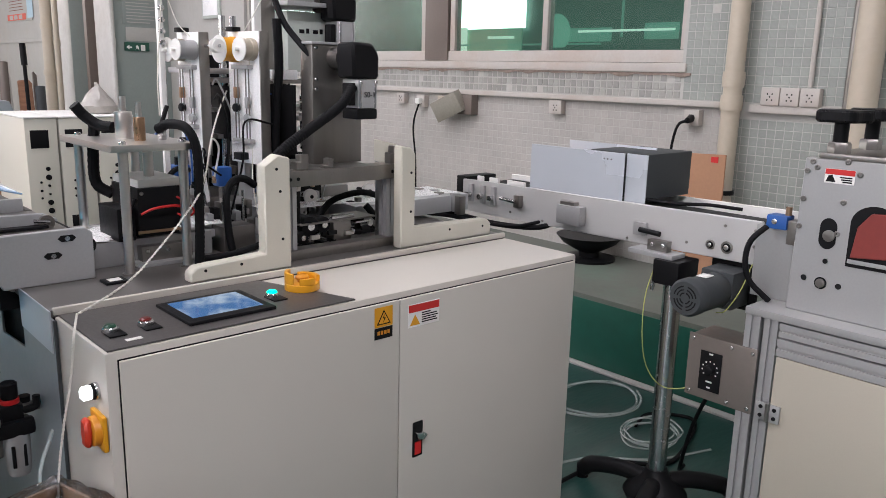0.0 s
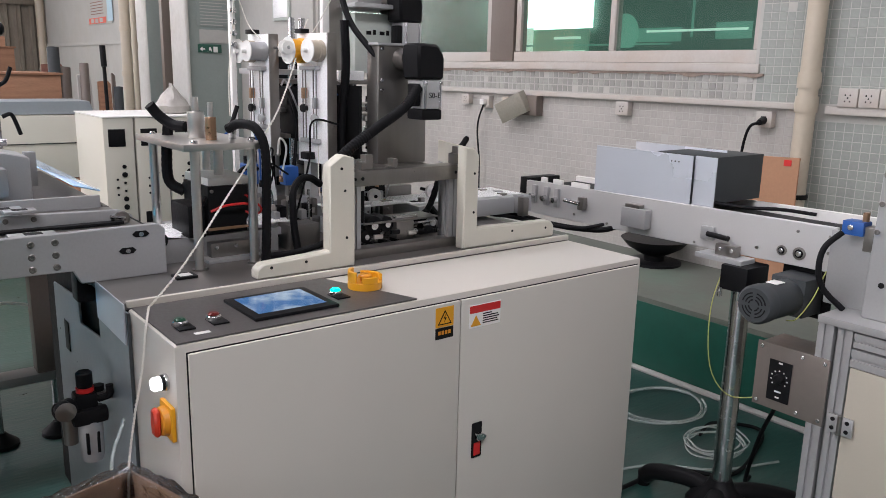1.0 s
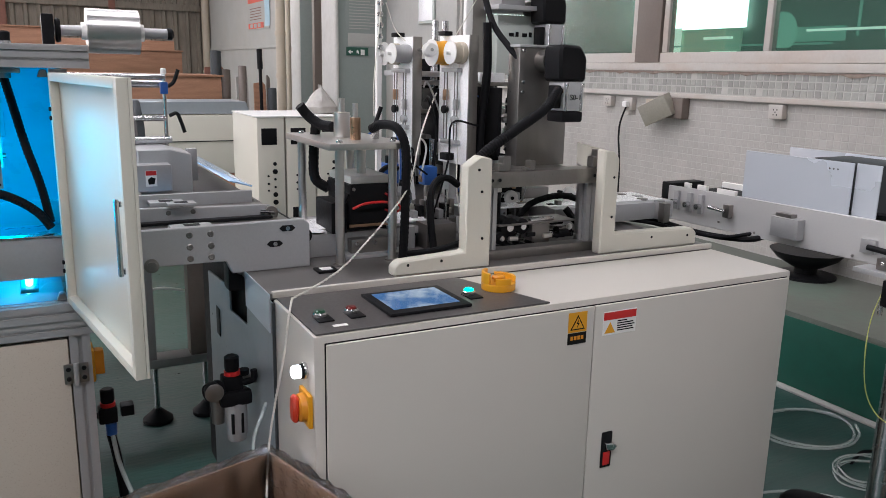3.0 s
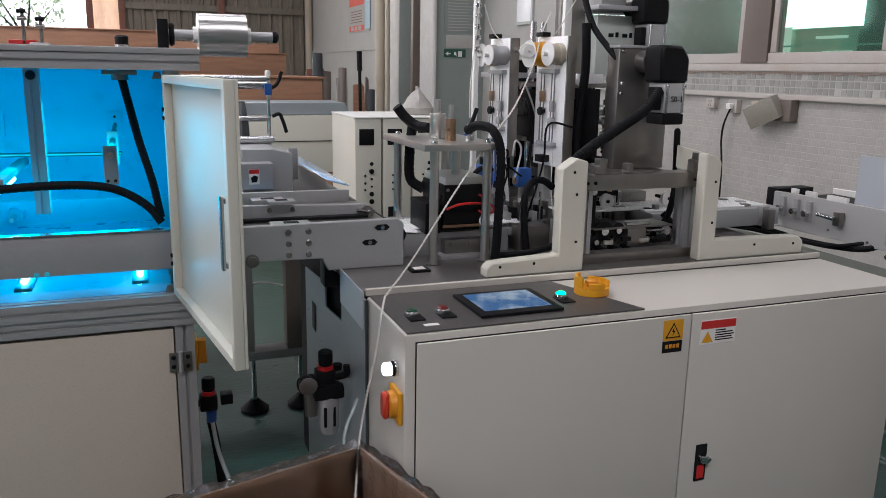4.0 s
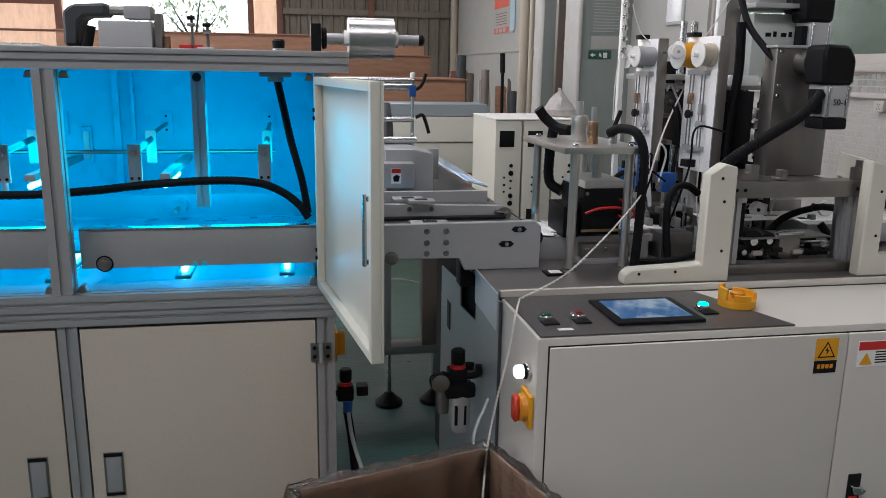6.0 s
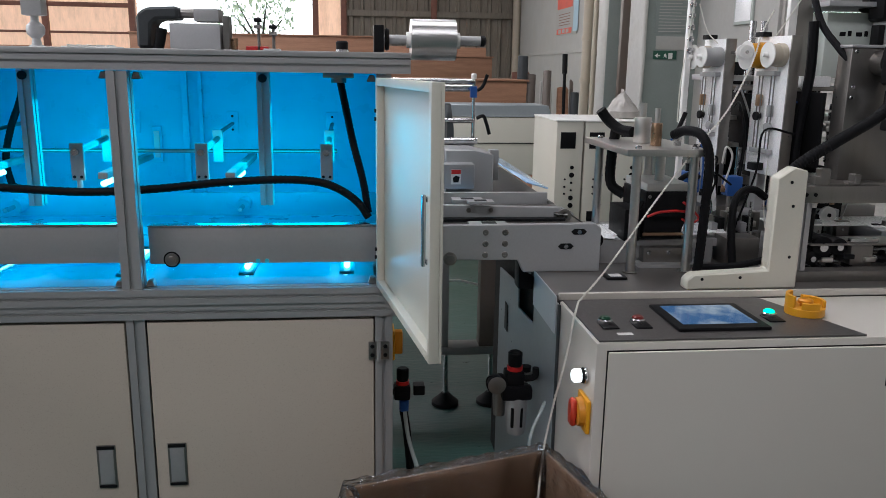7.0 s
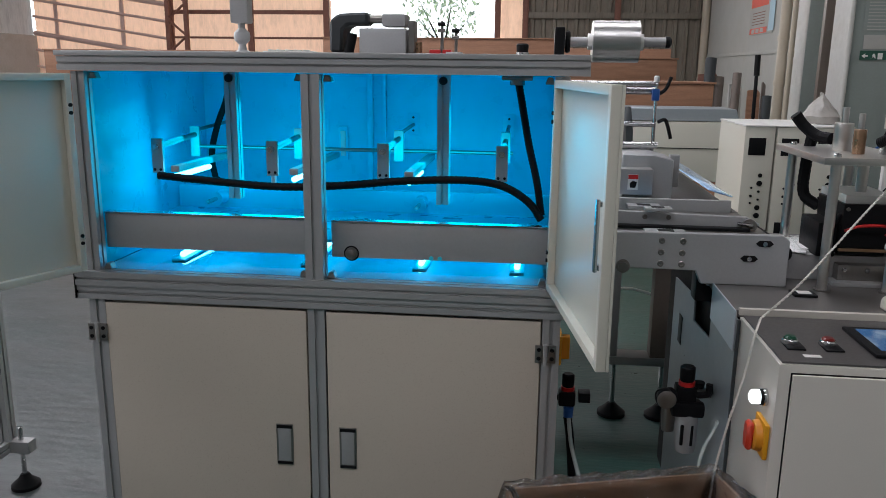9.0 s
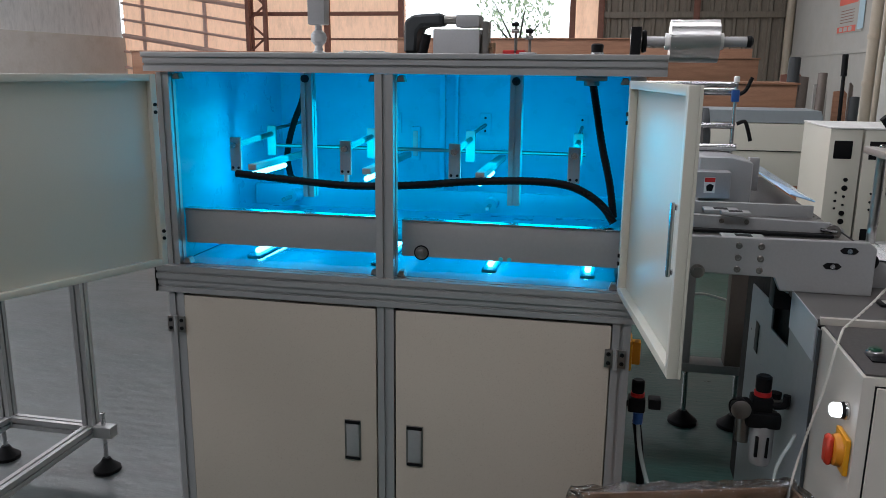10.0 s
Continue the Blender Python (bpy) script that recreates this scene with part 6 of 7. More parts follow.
# ---- on top of the UV cabinet ----
def foil_roll():
    f = thing("foil_roll", (0.24, 2.5, 1.488), "silver foil roll on a steel shaft with black bracket", "foil roll")
    z = 1.537
    part("bracket", box(0.055, 0.085, 2.46, 2.54, 1.488, 1.578, 0.003), BLACK, f)
    part("hand_wheel", turned([(0.03, 0), (0.034, 0.006), (0.03, 0.014)], (0.088, 2.5, z), "x", 24), BLACK, f)
    part("shaft", rod((0.085, 2.5, z), (0.385, 2.5, z), 0.0145, seg=24), ANOD, f)
    part("shaft_end", turned([(0.017, 0), (0.017, 0.012), (0.01, 0.018)], (0.385, 2.5, z), "x", 16), BLACK, f)
    rnd = random.Random(8)
    outline = []
    for k in range(22):
        rr = 0.0605 + 0.0022 * rnd.random()
        outline.append((2.5 + rr * math.cos(math.tau * k / 22), z + rr * math.sin(math.tau * k / 22)))
    part("roll", slab(outline, "x", 0.168, 0.306, 0.0), FOIL, f, "crinkled silver foil roll")
    part("core", rod((0.155, 2.5, z), (0.32, 2.5, z), 0.024), WHITE, f)
    part("stand", box(0.058, 0.13, 2.47, 2.53, 1.474, 1.489, 0.002), ANOD, f)


FOIL = material("crinkled_foil", (0.62, 0.61, 0.595), 0.31, 1.0, vary=0.08, grain=60, bump=0.12, stretch=(0.2, 6, 6))
foil_roll()


def drive_unit():
    d = thing("feed_drive", (-0.47, 2.62, 1.488), "dark gear motor with grey gear block", "motor unit")
    elbow = slab([(-0.66, 1.50), (-0.62, 1.50), (-0.615, 1.57), (-0.60, 1.585), (-0.535, 1.588), (-0.535, 1.625), (-0.63, 1.62), (-0.658, 1.60)], "y", 2.55, 2.66, 0.008)
    part("gear_motor", elbow, GREY, d)
    part("coupling", rod((-0.535, 2.6, 1.606), (-0.49, 2.6, 1.606), 0.014), STEEL, d)
    part("gear_block", box(-0.49, -0.415, 2.56, 2.65, 1.582, 1.62, 0.004), ANOD, d)
    part("housing", box(-0.56, -0.41, 2.54, 2.66, 1.492, 1.575, 0.004), PLATE, d)
    part("base", box(-0.66, -0.36, 2.52, 2.68, 1.488, 1.494, 0.002), SLOT, d)
    part("spring", rod((-0.60, 2.56, 1.495), (-0.585, 2.56, 1.56), 0.016), BLACK, d)
    part("shaft_plate", box(-0.405, -0.385, 2.56, 2.62, 1.494, 1.60, 0.003), STEEL, d)
    part("red_cover", box(-0.34, -0.27, 2.58, 2.62, 1.492, 1.512, 0.003), RED, d)
    part("brown_roll", rod((-0.38, 2.6, 1.494), (-0.38, 2.6, 1.535), 0.014), COPPER, d)
    for x, z in ((-0.30, 1.60), (-0.255, 1.58)):
        p = part("guide_post", box(x - 0.004, x + 0.004, 2.58, 2.6, 1.488, z, 0.001), STEEL, d)
        part("guide_pin", rod((x - 0.012, 2.57, z - 0.01), (x + 0.012, 2.57, z - 0.01), 0.006), SLOT, p)
        part("guide_pin", rod((x - 0.012, 2.57, z - 0.03), (x + 0.012, 2.57, z - 0.03), 0.006), STEEL, p)
    part("foot_block", box(-0.285, -0.235, 2.56, 2.62, 1.488, 1.505, 0.003), PLATE, d)


drive_unit()
sp = thing("signal_stand", (-0.93, 2.5, 1.488), "grey sensor head on a ball joint stand", "sensor stand")
part("foot", turned([(0.036, 0), (0.03, 0.006), (0.014, 0.016), (0.011, 0.035)], (-0.93, 2.5, 1.488), "z", 24), PLATE, sp)
part("ball", turned([(0.012, -0.024), (0.024, -0.012), (0.026, 0), (0.024, 0.012), (0.012, 0.024)], (-0.93, 2.5, 1.545), "z", 24), PLATE, sp)
part("neck", rod((-0.93, 2.5, 1.565), (-0.93, 2.5, 1.585), 0.011), PLATE, sp)
part("head", box(-0.958, -0.90, 2.475, 2.525, 1.585, 1.70, 0.006), ANOD, sp)
kn = thing("selector_knob", (0.0, 2.1, 1.488), "small black selector knob on the cabinet roof", "knob")
part("stem", turned([(0.017, 0), (0.017, 0.008)], (-0.035, 2.12, 1.488), "z", 20), CHROME, kn)
part("cap", turned([(0.015, 0), (0.016, 0.018), (0.012, 0.022)], (-0.035, 2.12, 1.496), "z", 20), BLACK, kn)
bx = thing("parts_tray", (-0.88, 2.68, 1.488), "low white divided parts tray", "tray")
part("tray", box(-0.92, -0.75, 2.66, 2.74, 1.488, 1.505, 0.002), WHITE, bx)
for k in range(5):
    part("divider", box(-0.90 + 0.03 * k, -0.896 + 0.03 * k, 2.655, 2.74, 1.489, 1.51, 0.001), WHITE, bx)


# ---- carton with plastic liner ----
def carton():
    a, u, v = Vector((-0.03, 1.505, 0)), Vector((0.961, 0.277, 0)), Vector((0.277, -0.961, 0))
    m = Matrix(((u.x, v.x, 0, a.x), (u.y, v.y, 0, a.y), (0, 0, 1, 0), (0, 0, 0, 1)))
    c = thing("carton", (0.25, 1.3, 0), "open brown cardboard box lined with clear plastic", "cardboard box")
    L, W, H, t = 0.475, 0.36, 0.595, 0.007

    def put(bm):
        bm.transform(m)
        bmesh.ops.recalc_face_normals(bm, faces=bm.faces[:])
        return bm

    part("bottom", put(box(0, L, 0, W, 0.0, t, 0.001)), CARD, c)
    for x0, x1, y0, y1 in ((0, L, 0, t), (0, L, W - t, W), (0, t, t, W - t), (L - t, L, t, W - t)):
        part("side", put(box(x0, x1, y0, y1, t, H, 0.0015)), CARD, c)
    # wrinkled liner folded over the rim
    rnd = random.Random(3)
    bm = bmesh.new()
    per = []
    for k in range(60):
        per.append((L * k / 60, 0, 0, -1))
    for k in range(40):
        per.append((L, W * k / 40, 1, 0))
    for k in range(60):
        per.append((L - L * k / 60, W, 0, 1))
    for k in range(40):
        per.append((0, W - W * k / 40, -1, 0))
    levels = ((0.012, -0.22), (-0.010, -0.12), (-0.012, -0.05), (-0.008, 0.004), (0.006, 0.012), (0.012, -0.01), (0.018, -0.05), (0.022, -0.085))
    rings = []
    for off, dz in levels:
        ring = []
        for j, (x, y, nx, ny) in enumerate(per):
            w = noise.noise((j * 0.35, dz * 30, 1.0)) * 0.014 + noise.noise((j * 0.09, dz * 8, 4.0)) * 0.012
            o = off + (w if abs(dz) > 0.02 else 0.3 * w) + (0.004 if off > 0 else -0.009)
            ring.append(bm.verts.new((x + nx * o, y + ny * o, H + dz + 0.008 * noise.noise((j * 0.3, 2.0, off * 40)) + (0.03 * noise.noise((j * 0.15, 9.0, 0)) if dz < -0.07 and off > 0.02 else 0))))
        rings.append(ring)
    n = len(per)
    for p, q in zip(rings, rings[1:]):
        for k in range(n):
            bm.faces.new((p[k], p[(k + 1) % n], q[(k + 1) % n], q[k]))
    part("plastic_liner", put(bm), FILM, c, "clear crinkled plastic liner folded over the rim")


FILM = bpy.data.materials.new("clear_film")
FILM.use_nodes = True
_n, _l = FILM.node_tree.nodes, FILM.node_tree.links.new
_clear, _gloss, _mix, _fresnel = (_n.new("ShaderNodeBsdf" + k) if k in ("Transparent", "Glossy") else _n.new("ShaderNode" + k) for k in ("Transparent", "Glossy", "MixShader", "Fresnel"))
_clear.inputs[0].default_value = (0.95, 0.95, 0.95, 1)
_gloss.inputs["Roughness"].default_value = 0.16
_fresnel.inputs[0].default_value = 1.75
_noise, _bump = _n.new("ShaderNodeTexNoise"), _n.new("ShaderNodeBump")
_noise.inputs["Scale"].default_value, _noise.inputs["Detail"].default_value = 34, 3
_bump.inputs["Strength"].default_value, _bump.inputs["Distance"].default_value = 0.6, 0.02
_l(_noise.outputs[0], _bump.inputs["Height"])
_l(_bump.outputs[0], _gloss.inputs["Normal"])
_l(_bump.outputs[0], _fresnel.inputs["Normal"])
_part = _n.new("ShaderNodeMath")
_part.operation, _part.inputs[1].default_value = "MULTIPLY", 1.0
_l(_fresnel.outputs[0], _part.inputs[0])
_l(_part.outputs[0], _mix.inputs[0])
_l(_clear.outputs[0], _mix.inputs[1])
_l(_gloss.outputs[0], _mix.inputs[2])
_l(_mix.outputs[0], _n["Material Output"].inputs["Surface"])
carton()

# ---- thread from the carton to the machine ----
ROPE = material("white_yarn", (0.68, 0.66, 0.60), 0.9, vary=0.12, grain=400, bump=0.3)


def yarn(pts, r):
    line = smooth_line(pts, 40)
    bm = bmesh.new()
    for s in (0, math.pi):
        strand = []
        for i, p in enumerate(line):
            a = i * 0.9 + s
            strand.append(p + Vector((math.cos(a), math.sin(a), 0)) * r * 0.6)
        hose(strand, r * 0.7, 5, 1, 0, bm)
    return single("yarn", bm, ROPE, "twisted white yarn rising from the open carton", "yarn", base=pts[0])


yarn([(0.36, 1.50, 0.25), (0.395, 1.57, 0.45), (0.42, 1.625, 0.597), (0.44, 1.634, 0.705), (0.462, 1.628, 0.82), (0.474, 1.63, 0.90), (0.505, 1.70, 0.93)], 0.0024)
loose_hose("yarn", [(1.0, 2.4, 1.30), (1.005, 2.41, 1.42), (1.03, 2.43, 1.58), (1.045, 2.44, 1.72)], 0.002, "white yarn hanging from the mast", ROPE, category="yarn")
loose_hose("yarn", [(1.058, 2.44, 1.66), (1.085, 2.43, 1.58), (1.11, 2.40, 1.54)], 0.0018, "white yarn running to the wheel", ROPE, category="yarn")
loose_hose("yarn", [(1.30, 2.2, 1.74), (1.24, 2.22, 1.62), (1.21, 2.24, 1.56)], 0.0018, "white yarn running to the spool", ROPE, category="yarn")
loose_hose("yarn", [(1.24, 2.27, 1.51), (1.245, 2.27, 1.3), (1.235, 2.26, 1.1), (1.215, 2.2, 1.0)], 0.0018, "white yarn running down from the spool", ROPE, category="yarn")


# ---- aluminium frame table beyond the UV cabinet ----
def frame_table():
    f = thing("frame_table", (-1.945, 1.9, 0), "bare aluminium profile frame on levelling feet", "frame table")
    for x in (-1.78, -2.125):
        for y in (2.34, 1.45):
            part("leg", profile_bar((x, y, 0.15), (x, y, 0.86), 0.042), ANOD, f)
            ft = part("foot_bracket", box(x - 0.025, x + 0.09 if x > -2 else x + 0.025, y - 0.022, y + 0.022, 0.135, 0.178, 0.003), ANOD, f)
            fx = x + 0.05 if x > -2 else x - 0.03
            part("foot_rod", rod((fx, y, 0.03), (fx, y, 0.225), 0.008), CHROME, ft)
            part("foot_pad", turned([(0.048, 0), (0.048, 0.012), (0.022, 0.035), (0.014, 0.05)], (fx, y, 0), "z", 24), RUBBER, ft)
    for z in (0.157, 0.86):
        for y in (2.34, 1.45):
            part("rail", profile_bar((-2.105, y, z), (-1.802, y, z), 0.04), ANOD, f)
        for x in (-1.78, -2.125):
            part("rail", profile_bar((x, 1.472, z), (x, 2.318, z), 0.04), ANOD, f)
    part("top_sheet", box(-2.155, -1.755, 1.42, 2.37, 0.882, 0.892, 0.002), PLATE, f)


frame_table()


# ---- rear feeding line ----
def rear_line():
    r = thing("rear_feed_line", (0.2, 3.4, 0), "rear feed table with rollers and guide plates", "feed machine")
    part("table", box(-0.9, 0.76, 2.95, 4.1, 0.93, 0.95, 0.003), DECK, r)
    for x in (0.38, 0.58):
        part("foot_rod", rod((x, 3.24, 0.03), (x, 3.24, 0.26), 0.011), CHROME, r)
        part("foot_pad", turned([(0.06, 0), (0.06, 0.014), (0.03, 0.04), (0.016, 0.055)], (x, 3.24, 0), "z", 24), RUBBER, r)
    part("leg", box(0.335, 0.385, 3.2, 3.28, 0.26, 0.93, 0.003), ANOD, r)
    part("leg", box(0.52, 0.605, 3.2, 3.28, 0.26, 0.93, 0.003), WOODY, r, "brown painted leg")
    part("leg", box(-0.8, -0.74, 3.2, 3.28, 0.0, 0.93, 0.003), ANOD, r)
    part("rail", box(0.335, 0.66, 3.19, 3.29, 0.245, 0.28, 0.003), ANOD, r)
    part("guide_block", slab([(0.36, 0.95), (0.56, 0.95), (0.56, 1.11), (0.48, 1.13), (0.36, 1.13)], "y", 3.2, 3.42, 0.004), PLATE, r)
    part("guide_front", box(0.30, 0.47, 3.12, 3.2, 0.98, 1.08, 0.003), ANOD, r)
    tag = part("caution_label", box(0.375, 0.415, 3.117, 3.1195, 1.0, 1.06, 0), WHITE, r, "white caution label with red heading")
    part("heading", box(0.376, 0.414, 3.1155, 3.1168, 1.042, 1.059, 0), RED, tag)
    part("pictogram", slab([(0.385, 1.008), (0.405, 1.008), (0.41, 1.03), (0.395, 1.036), (0.382, 1.026)], "y", 3.1155, 3.1168, 0), BLACK, tag)
    part("hook_rail", box(0.56, 0.60, 3.3, 3.34, 0.99, 1.12, 0.003), ANOD, r)
    part("clear_blade", slab([(0.66, 1.02), (0.665, 1.024), (0.752, 1.0), (0.748, 0.995)], "y", 3.02, 4.2, 0.001), BLADE, r, "clear acrylic guide blade with blue reflections in its colour")
    part("mirror_plate", slab([(0.28, 0.952), (0.48, 0.952), (0.50, 0.958), (0.30, 0.958)], "y", 2.98, 3.1, 0.001), GALV, r)
    part("bright_guide", box(0.385, 0.49, 3.02, 3.1, 0.958, 0.972, 0.002), BLUELIT_FILM, r, "crinkled film with blue reflections in its colour")
    part("low_sheet", box(0.10, 0.74, 2.96, 3.2, 0.951, 0.956, 0.001), STEEL, r)
    part("grey_cheek", slab([(3.45, 0.95), (3.85, 0.95), (3.85, 1.25), (3.62, 1.30), (3.5, 1.2)], "x", 0.40, 0.43, 0.004), GREY, r)
    part("grey_cheek", slab([(3.45, 0.95), (3.85, 0.95), (3.85, 1.25), (3.62, 1.30), (3.5, 1.2)], "x", -0.3, -0.27, 0.004), GREY, r)
    for y, z, rr in ((3.5, 1.23, 0.012), (3.55, 1.37, 0.016), (3.5, 1.40, 0.012), (3.6, 1.12, 0.02), (3.45, 1.08, 0.02), (3.4, 1.15, 0.014)):
        part("roller", rod((-0.3, y, z), (0.52, y, z), rr, seg=20), CHROME, r)
    part("upright", rod((0.515, 3.5, 1.05), (0.515, 3.5, 1.42), 0.008), CHROME, r)
    part("blue_clamp", box(0.50, 0.53, 3.49, 3.52, 1.33, 1.38, 0.004), BLUE, r)
    part("white_cap", turned([(0.012, 0), (0.012, 0.02), (0.008, 0.025)], (0.515, 3.5, 1.41), "z", 16), WHITE, r)
    for z in (1.36, 1.24):
        part("clamp_lever", hose([(0.53, 3.5, z), (0.56, 3.5, z + 0.01), (0.575, 3.5, z - 0.02), (0.59, 3.5, z - 0.07)] if z < 1.3 else [(0.53, 3.5, z), (0.555, 3.5, z + 0.02), (0.575, 3.5, z + 0.07)], 0.008, 8), BLACK, r)
    for k in range(6):
        part("clamp_block", box(0.24 + 0.03 * (k % 3), 0.27 + 0.03 * (k % 3), 3.2 + 0.06 * k, 3.24 + 0.06 * k, 1.08 + 0.02 * (k % 2), 1.13 + 0.03 * (k % 3), 0.003), (SLOT, STEEL, BLACK)[k % 3], r)


WOODY = material("brown_painted_steel", (0.16, 0.13, 0.11), 0.5, vary=0.1)
# Blue reflections of the UV light are put into both base colours.
BLADE = material("blue_lit_acrylic", (0.46, 0.68, 0.95), 0.12, vary=0.25, grain=30, bump=0.1, stretch=(8, 1, 1), coat=0.5)
BLUELIT_FILM = material("blue_lit_film", (0.38, 0.62, 0.95), 0.1, 0.5, vary=0.3, grain=30, bump=0.8)
rear_line()
loose_hose("power_cable", [(0.30, 3.9, 0.3), (0.42, 4.0, 0.34), (0.52, 4.0, 0.36), (0.66, 4.0, 0.33)], 0.007, "white cable behind the table legs", WHITE)
loose_hose("power_cable", [(0.28, 3.9, 0.52), (0.4, 3.95, 0.5), (0.66, 4.0, 0.49)], 0.01, "black cable behind the table legs")
loose_hose("power_cable", [(0.26, 3.6, 0.78), (0.36, 3.62, 0.80), (0.43, 3.65, 0.77), (0.36, 3.66, 0.73), (0.26, 3.66, 0.74)], 0.009, "black cable loop under the table")


# ---- control cabinets and stores at the back of the hall ----
def generator(x0, x1, y0, first, label):
    g = thing("control_cabinet", ((x0 + x1) / 2, y0 + 0.3, 0), label, "control cabinet", group="control cabinets")
    part("body", box(x0, x1, y0, y0 + 0.6, 0.0, 1.165, 0.006), IVORY, g)
    xw = x0 + (x1 - x0) * 0.15
    part("window", box(xw, xw + 0.09, y0 - 0.004, y0 - 0.0005, 1.01, 1.105, 0.002), BLACK, g)
    for dx, z, r in ((0.075, 0.90, 0.011), (0.075, 0.855, 0.015), (0.035, 0.83, 0.006), (0.075, 0.81, 0.007), (0.035, 0.785, 0.007), (0.075, 0.765, 0.006), (0.035, 0.745, 0.006), (0.075, 0.72, 0.014), (0.075, 0.675, 0.015)):
        part("socket", turned([(r, 0), (r, 0.006), (r * 0.6, 0.007)], (xw + dx, y0, z), "-y", 14), BLACK, g)
    part("vent", box(xw + 0.005, xw + 0.085, y0 - 0.004, y0 - 0.0005, 0.56, 0.64, 0.002), BLACK, g)
    part("lid_edge", box(x0 - 0.003, x1 + 0.003, y0 - 0.004, y0 + 0.604, 1.166, 1.174, 0.002), WHITE, g)
    return g


generator(1.155, 1.315, 4.5, True, "ivory control cabinet with black window and sockets")
generator(1.325, 1.50, 4.5, False, "ivory control cabinet with black window and sockets")
bag = bmesh.new()
bmesh.ops.create_icosphere(bag, subdivisions=3, radius=1)
for v in bag.verts:
    q = v.co.copy()
    v.co = Vector((q.x * 0.11 * (1 - 0.85 * max(q.z, 0)), q.y * 0.1 * (1 - 0.8 * max(q.z, 0)), max(q.z, -0.3) * 0.13)) + 0.018 * noise.noise_vector(q * 2.6)
    v.co += Vector((1.62, 4.75, 1.215))
single("plastic_bag", bag, material("crumpled_bag", (0.36, 0.34, 0.31), 0.35, vary=0.2, grain=30, bump=0.4), "crumpled pale plastic bag on the cabinet", "bag", base=(1.62, 4.75, 1.17))
g3 = generator(1.51, 1.72, 4.5, False, "ivory control cabinet with black window and sockets")

st = thing("sheet_stack", (1.2, 6.2, 0), "long ivory crate with a blue-grey metal lid", "crate")
part("crate", box(0.70, 1.50, 6.0, 6.5, 0.66, 1.095, 0.006), IVORY, st)
part("crate_joint", box(0.70, 1.50, 5.994, 5.999, 0.90, 0.906, 0.001), SLOT, st)
part("lid", slab([(0.62, 1.10), (1.50, 1.10), (1.47, 1.19), (0.66, 1.19)], "y", 6.02, 6.48, 0.004), BLUEGREY, st)
part("pallet", box(0.68, 1.52, 6.0, 6.52, 0.0, 0.655, 0.006), WOOD, st)


def crate(x0, x1, y0, y1, z1, label):
    c = thing("wooden_crate", ((x0 + x1) / 2, (y0 + y1) / 2, 0), label, "crate", group="wooden crates")
    h = z1 / 4
    for k in range(4):
        part("plank", box(x0, x1, y0, y1, k * h + 0.004, (k + 1) * h - 0.002, 0.004), WOOD, c)
    part("lid", box(x0 - 0.02, x1 + 0.02, y0 - 0.02, y1 + 0.02, z1, z1 + 0.02, 0.003), WOOD, c)


crate(0.35, 1.72, 8.0, 9.0, 1.34, "long reddish plywood crate with lid")
crate(-0.9, 1.95, 11.5, 12.3, 1.62, "tall reddish plywood crate")
crate(-3.6, 0.4, 13.5, 14.3, 1.95, "wide pale plywood crate")
crate(-9.0, -5.2, 14.0, 15.0, 1.72, "low brown plywood crate")
bd = thing("plywood_board", (1.3, 13.0, 0), "leaning reddish plywood board", "board")
part("board", box(0.3, 2.1, 13.0, 13.06, 0.0, 1.80, 0.004), WOOD, bd)
# things leaning by the poster wall
for x, y, w, h, mat, lab in ((2.55, 9.2, 0.10, 1.2, GREY, "dark rolled sheet leaning in the corner"), (2.30, 9.6, 0.10, 1.45, WOODY, "dull brown pole leaning in the corner"), (2.12, 9.8, 0.16, 1.4, WOODY, "dark brown board leaning in the corner"), (2.02, 9.75, 0.13, 1.62, GREY, "grimy grey roll leaning in the corner")):
    b = thing("leaning_roll", (x, y, 0), lab, "stored material", group="stored rolls")
    part("roll", rod((x, y, 0.0), (x + 0.06, y + 0.2, h), w / 2, seg=20, bevel=0.004), mat, b)
for x0, x1, h, y, mat, lab in ((2.46, 2.62, 1.27, 9.62, WOOD, "red-brown plywood board leaning on the wall"), (2.64, 2.70, 1.36, 9.70, WOODY, "dark narrow board leaning on the wall"), (2.32, 2.49, 1.34, 9.95, BRIGHT_PLASTER, "pale board leaning on the wall"), (2.0, 2.26, 1.45, 10.2, RUST, "rusty brown sheet leaning on the wall")):
    b = thing("leaning_board", ((x0 + x1) / 2, y, 0), lab, "board", group="stored boards")
    bm = slab([(x0, 0), (x1, 0), (x1, h * 0.97), (x1 - 0.03, h), (x0 + 0.02, h * 0.99)], "y", -0.02, 0.02, 0.004)
    bm.transform(Matrix.Translation((0, y, 0)) @ pose(0, 0, 0, -6, 0, 0))
    part("board", bm, mat, b)
bt = thing("black_bottle_handle", (2.62, 9.3, 0), "black long-handled tool in the corner", "tool")
part("grip", rod((2.50, 9.5, 1.42), (2.50, 9.52, 1.65), 0.032), BLACK, bt)
part("shaft", rod((2.48, 9.35, 0.0), (2.50, 9.5, 1.42), 0.02), BLACK, bt)

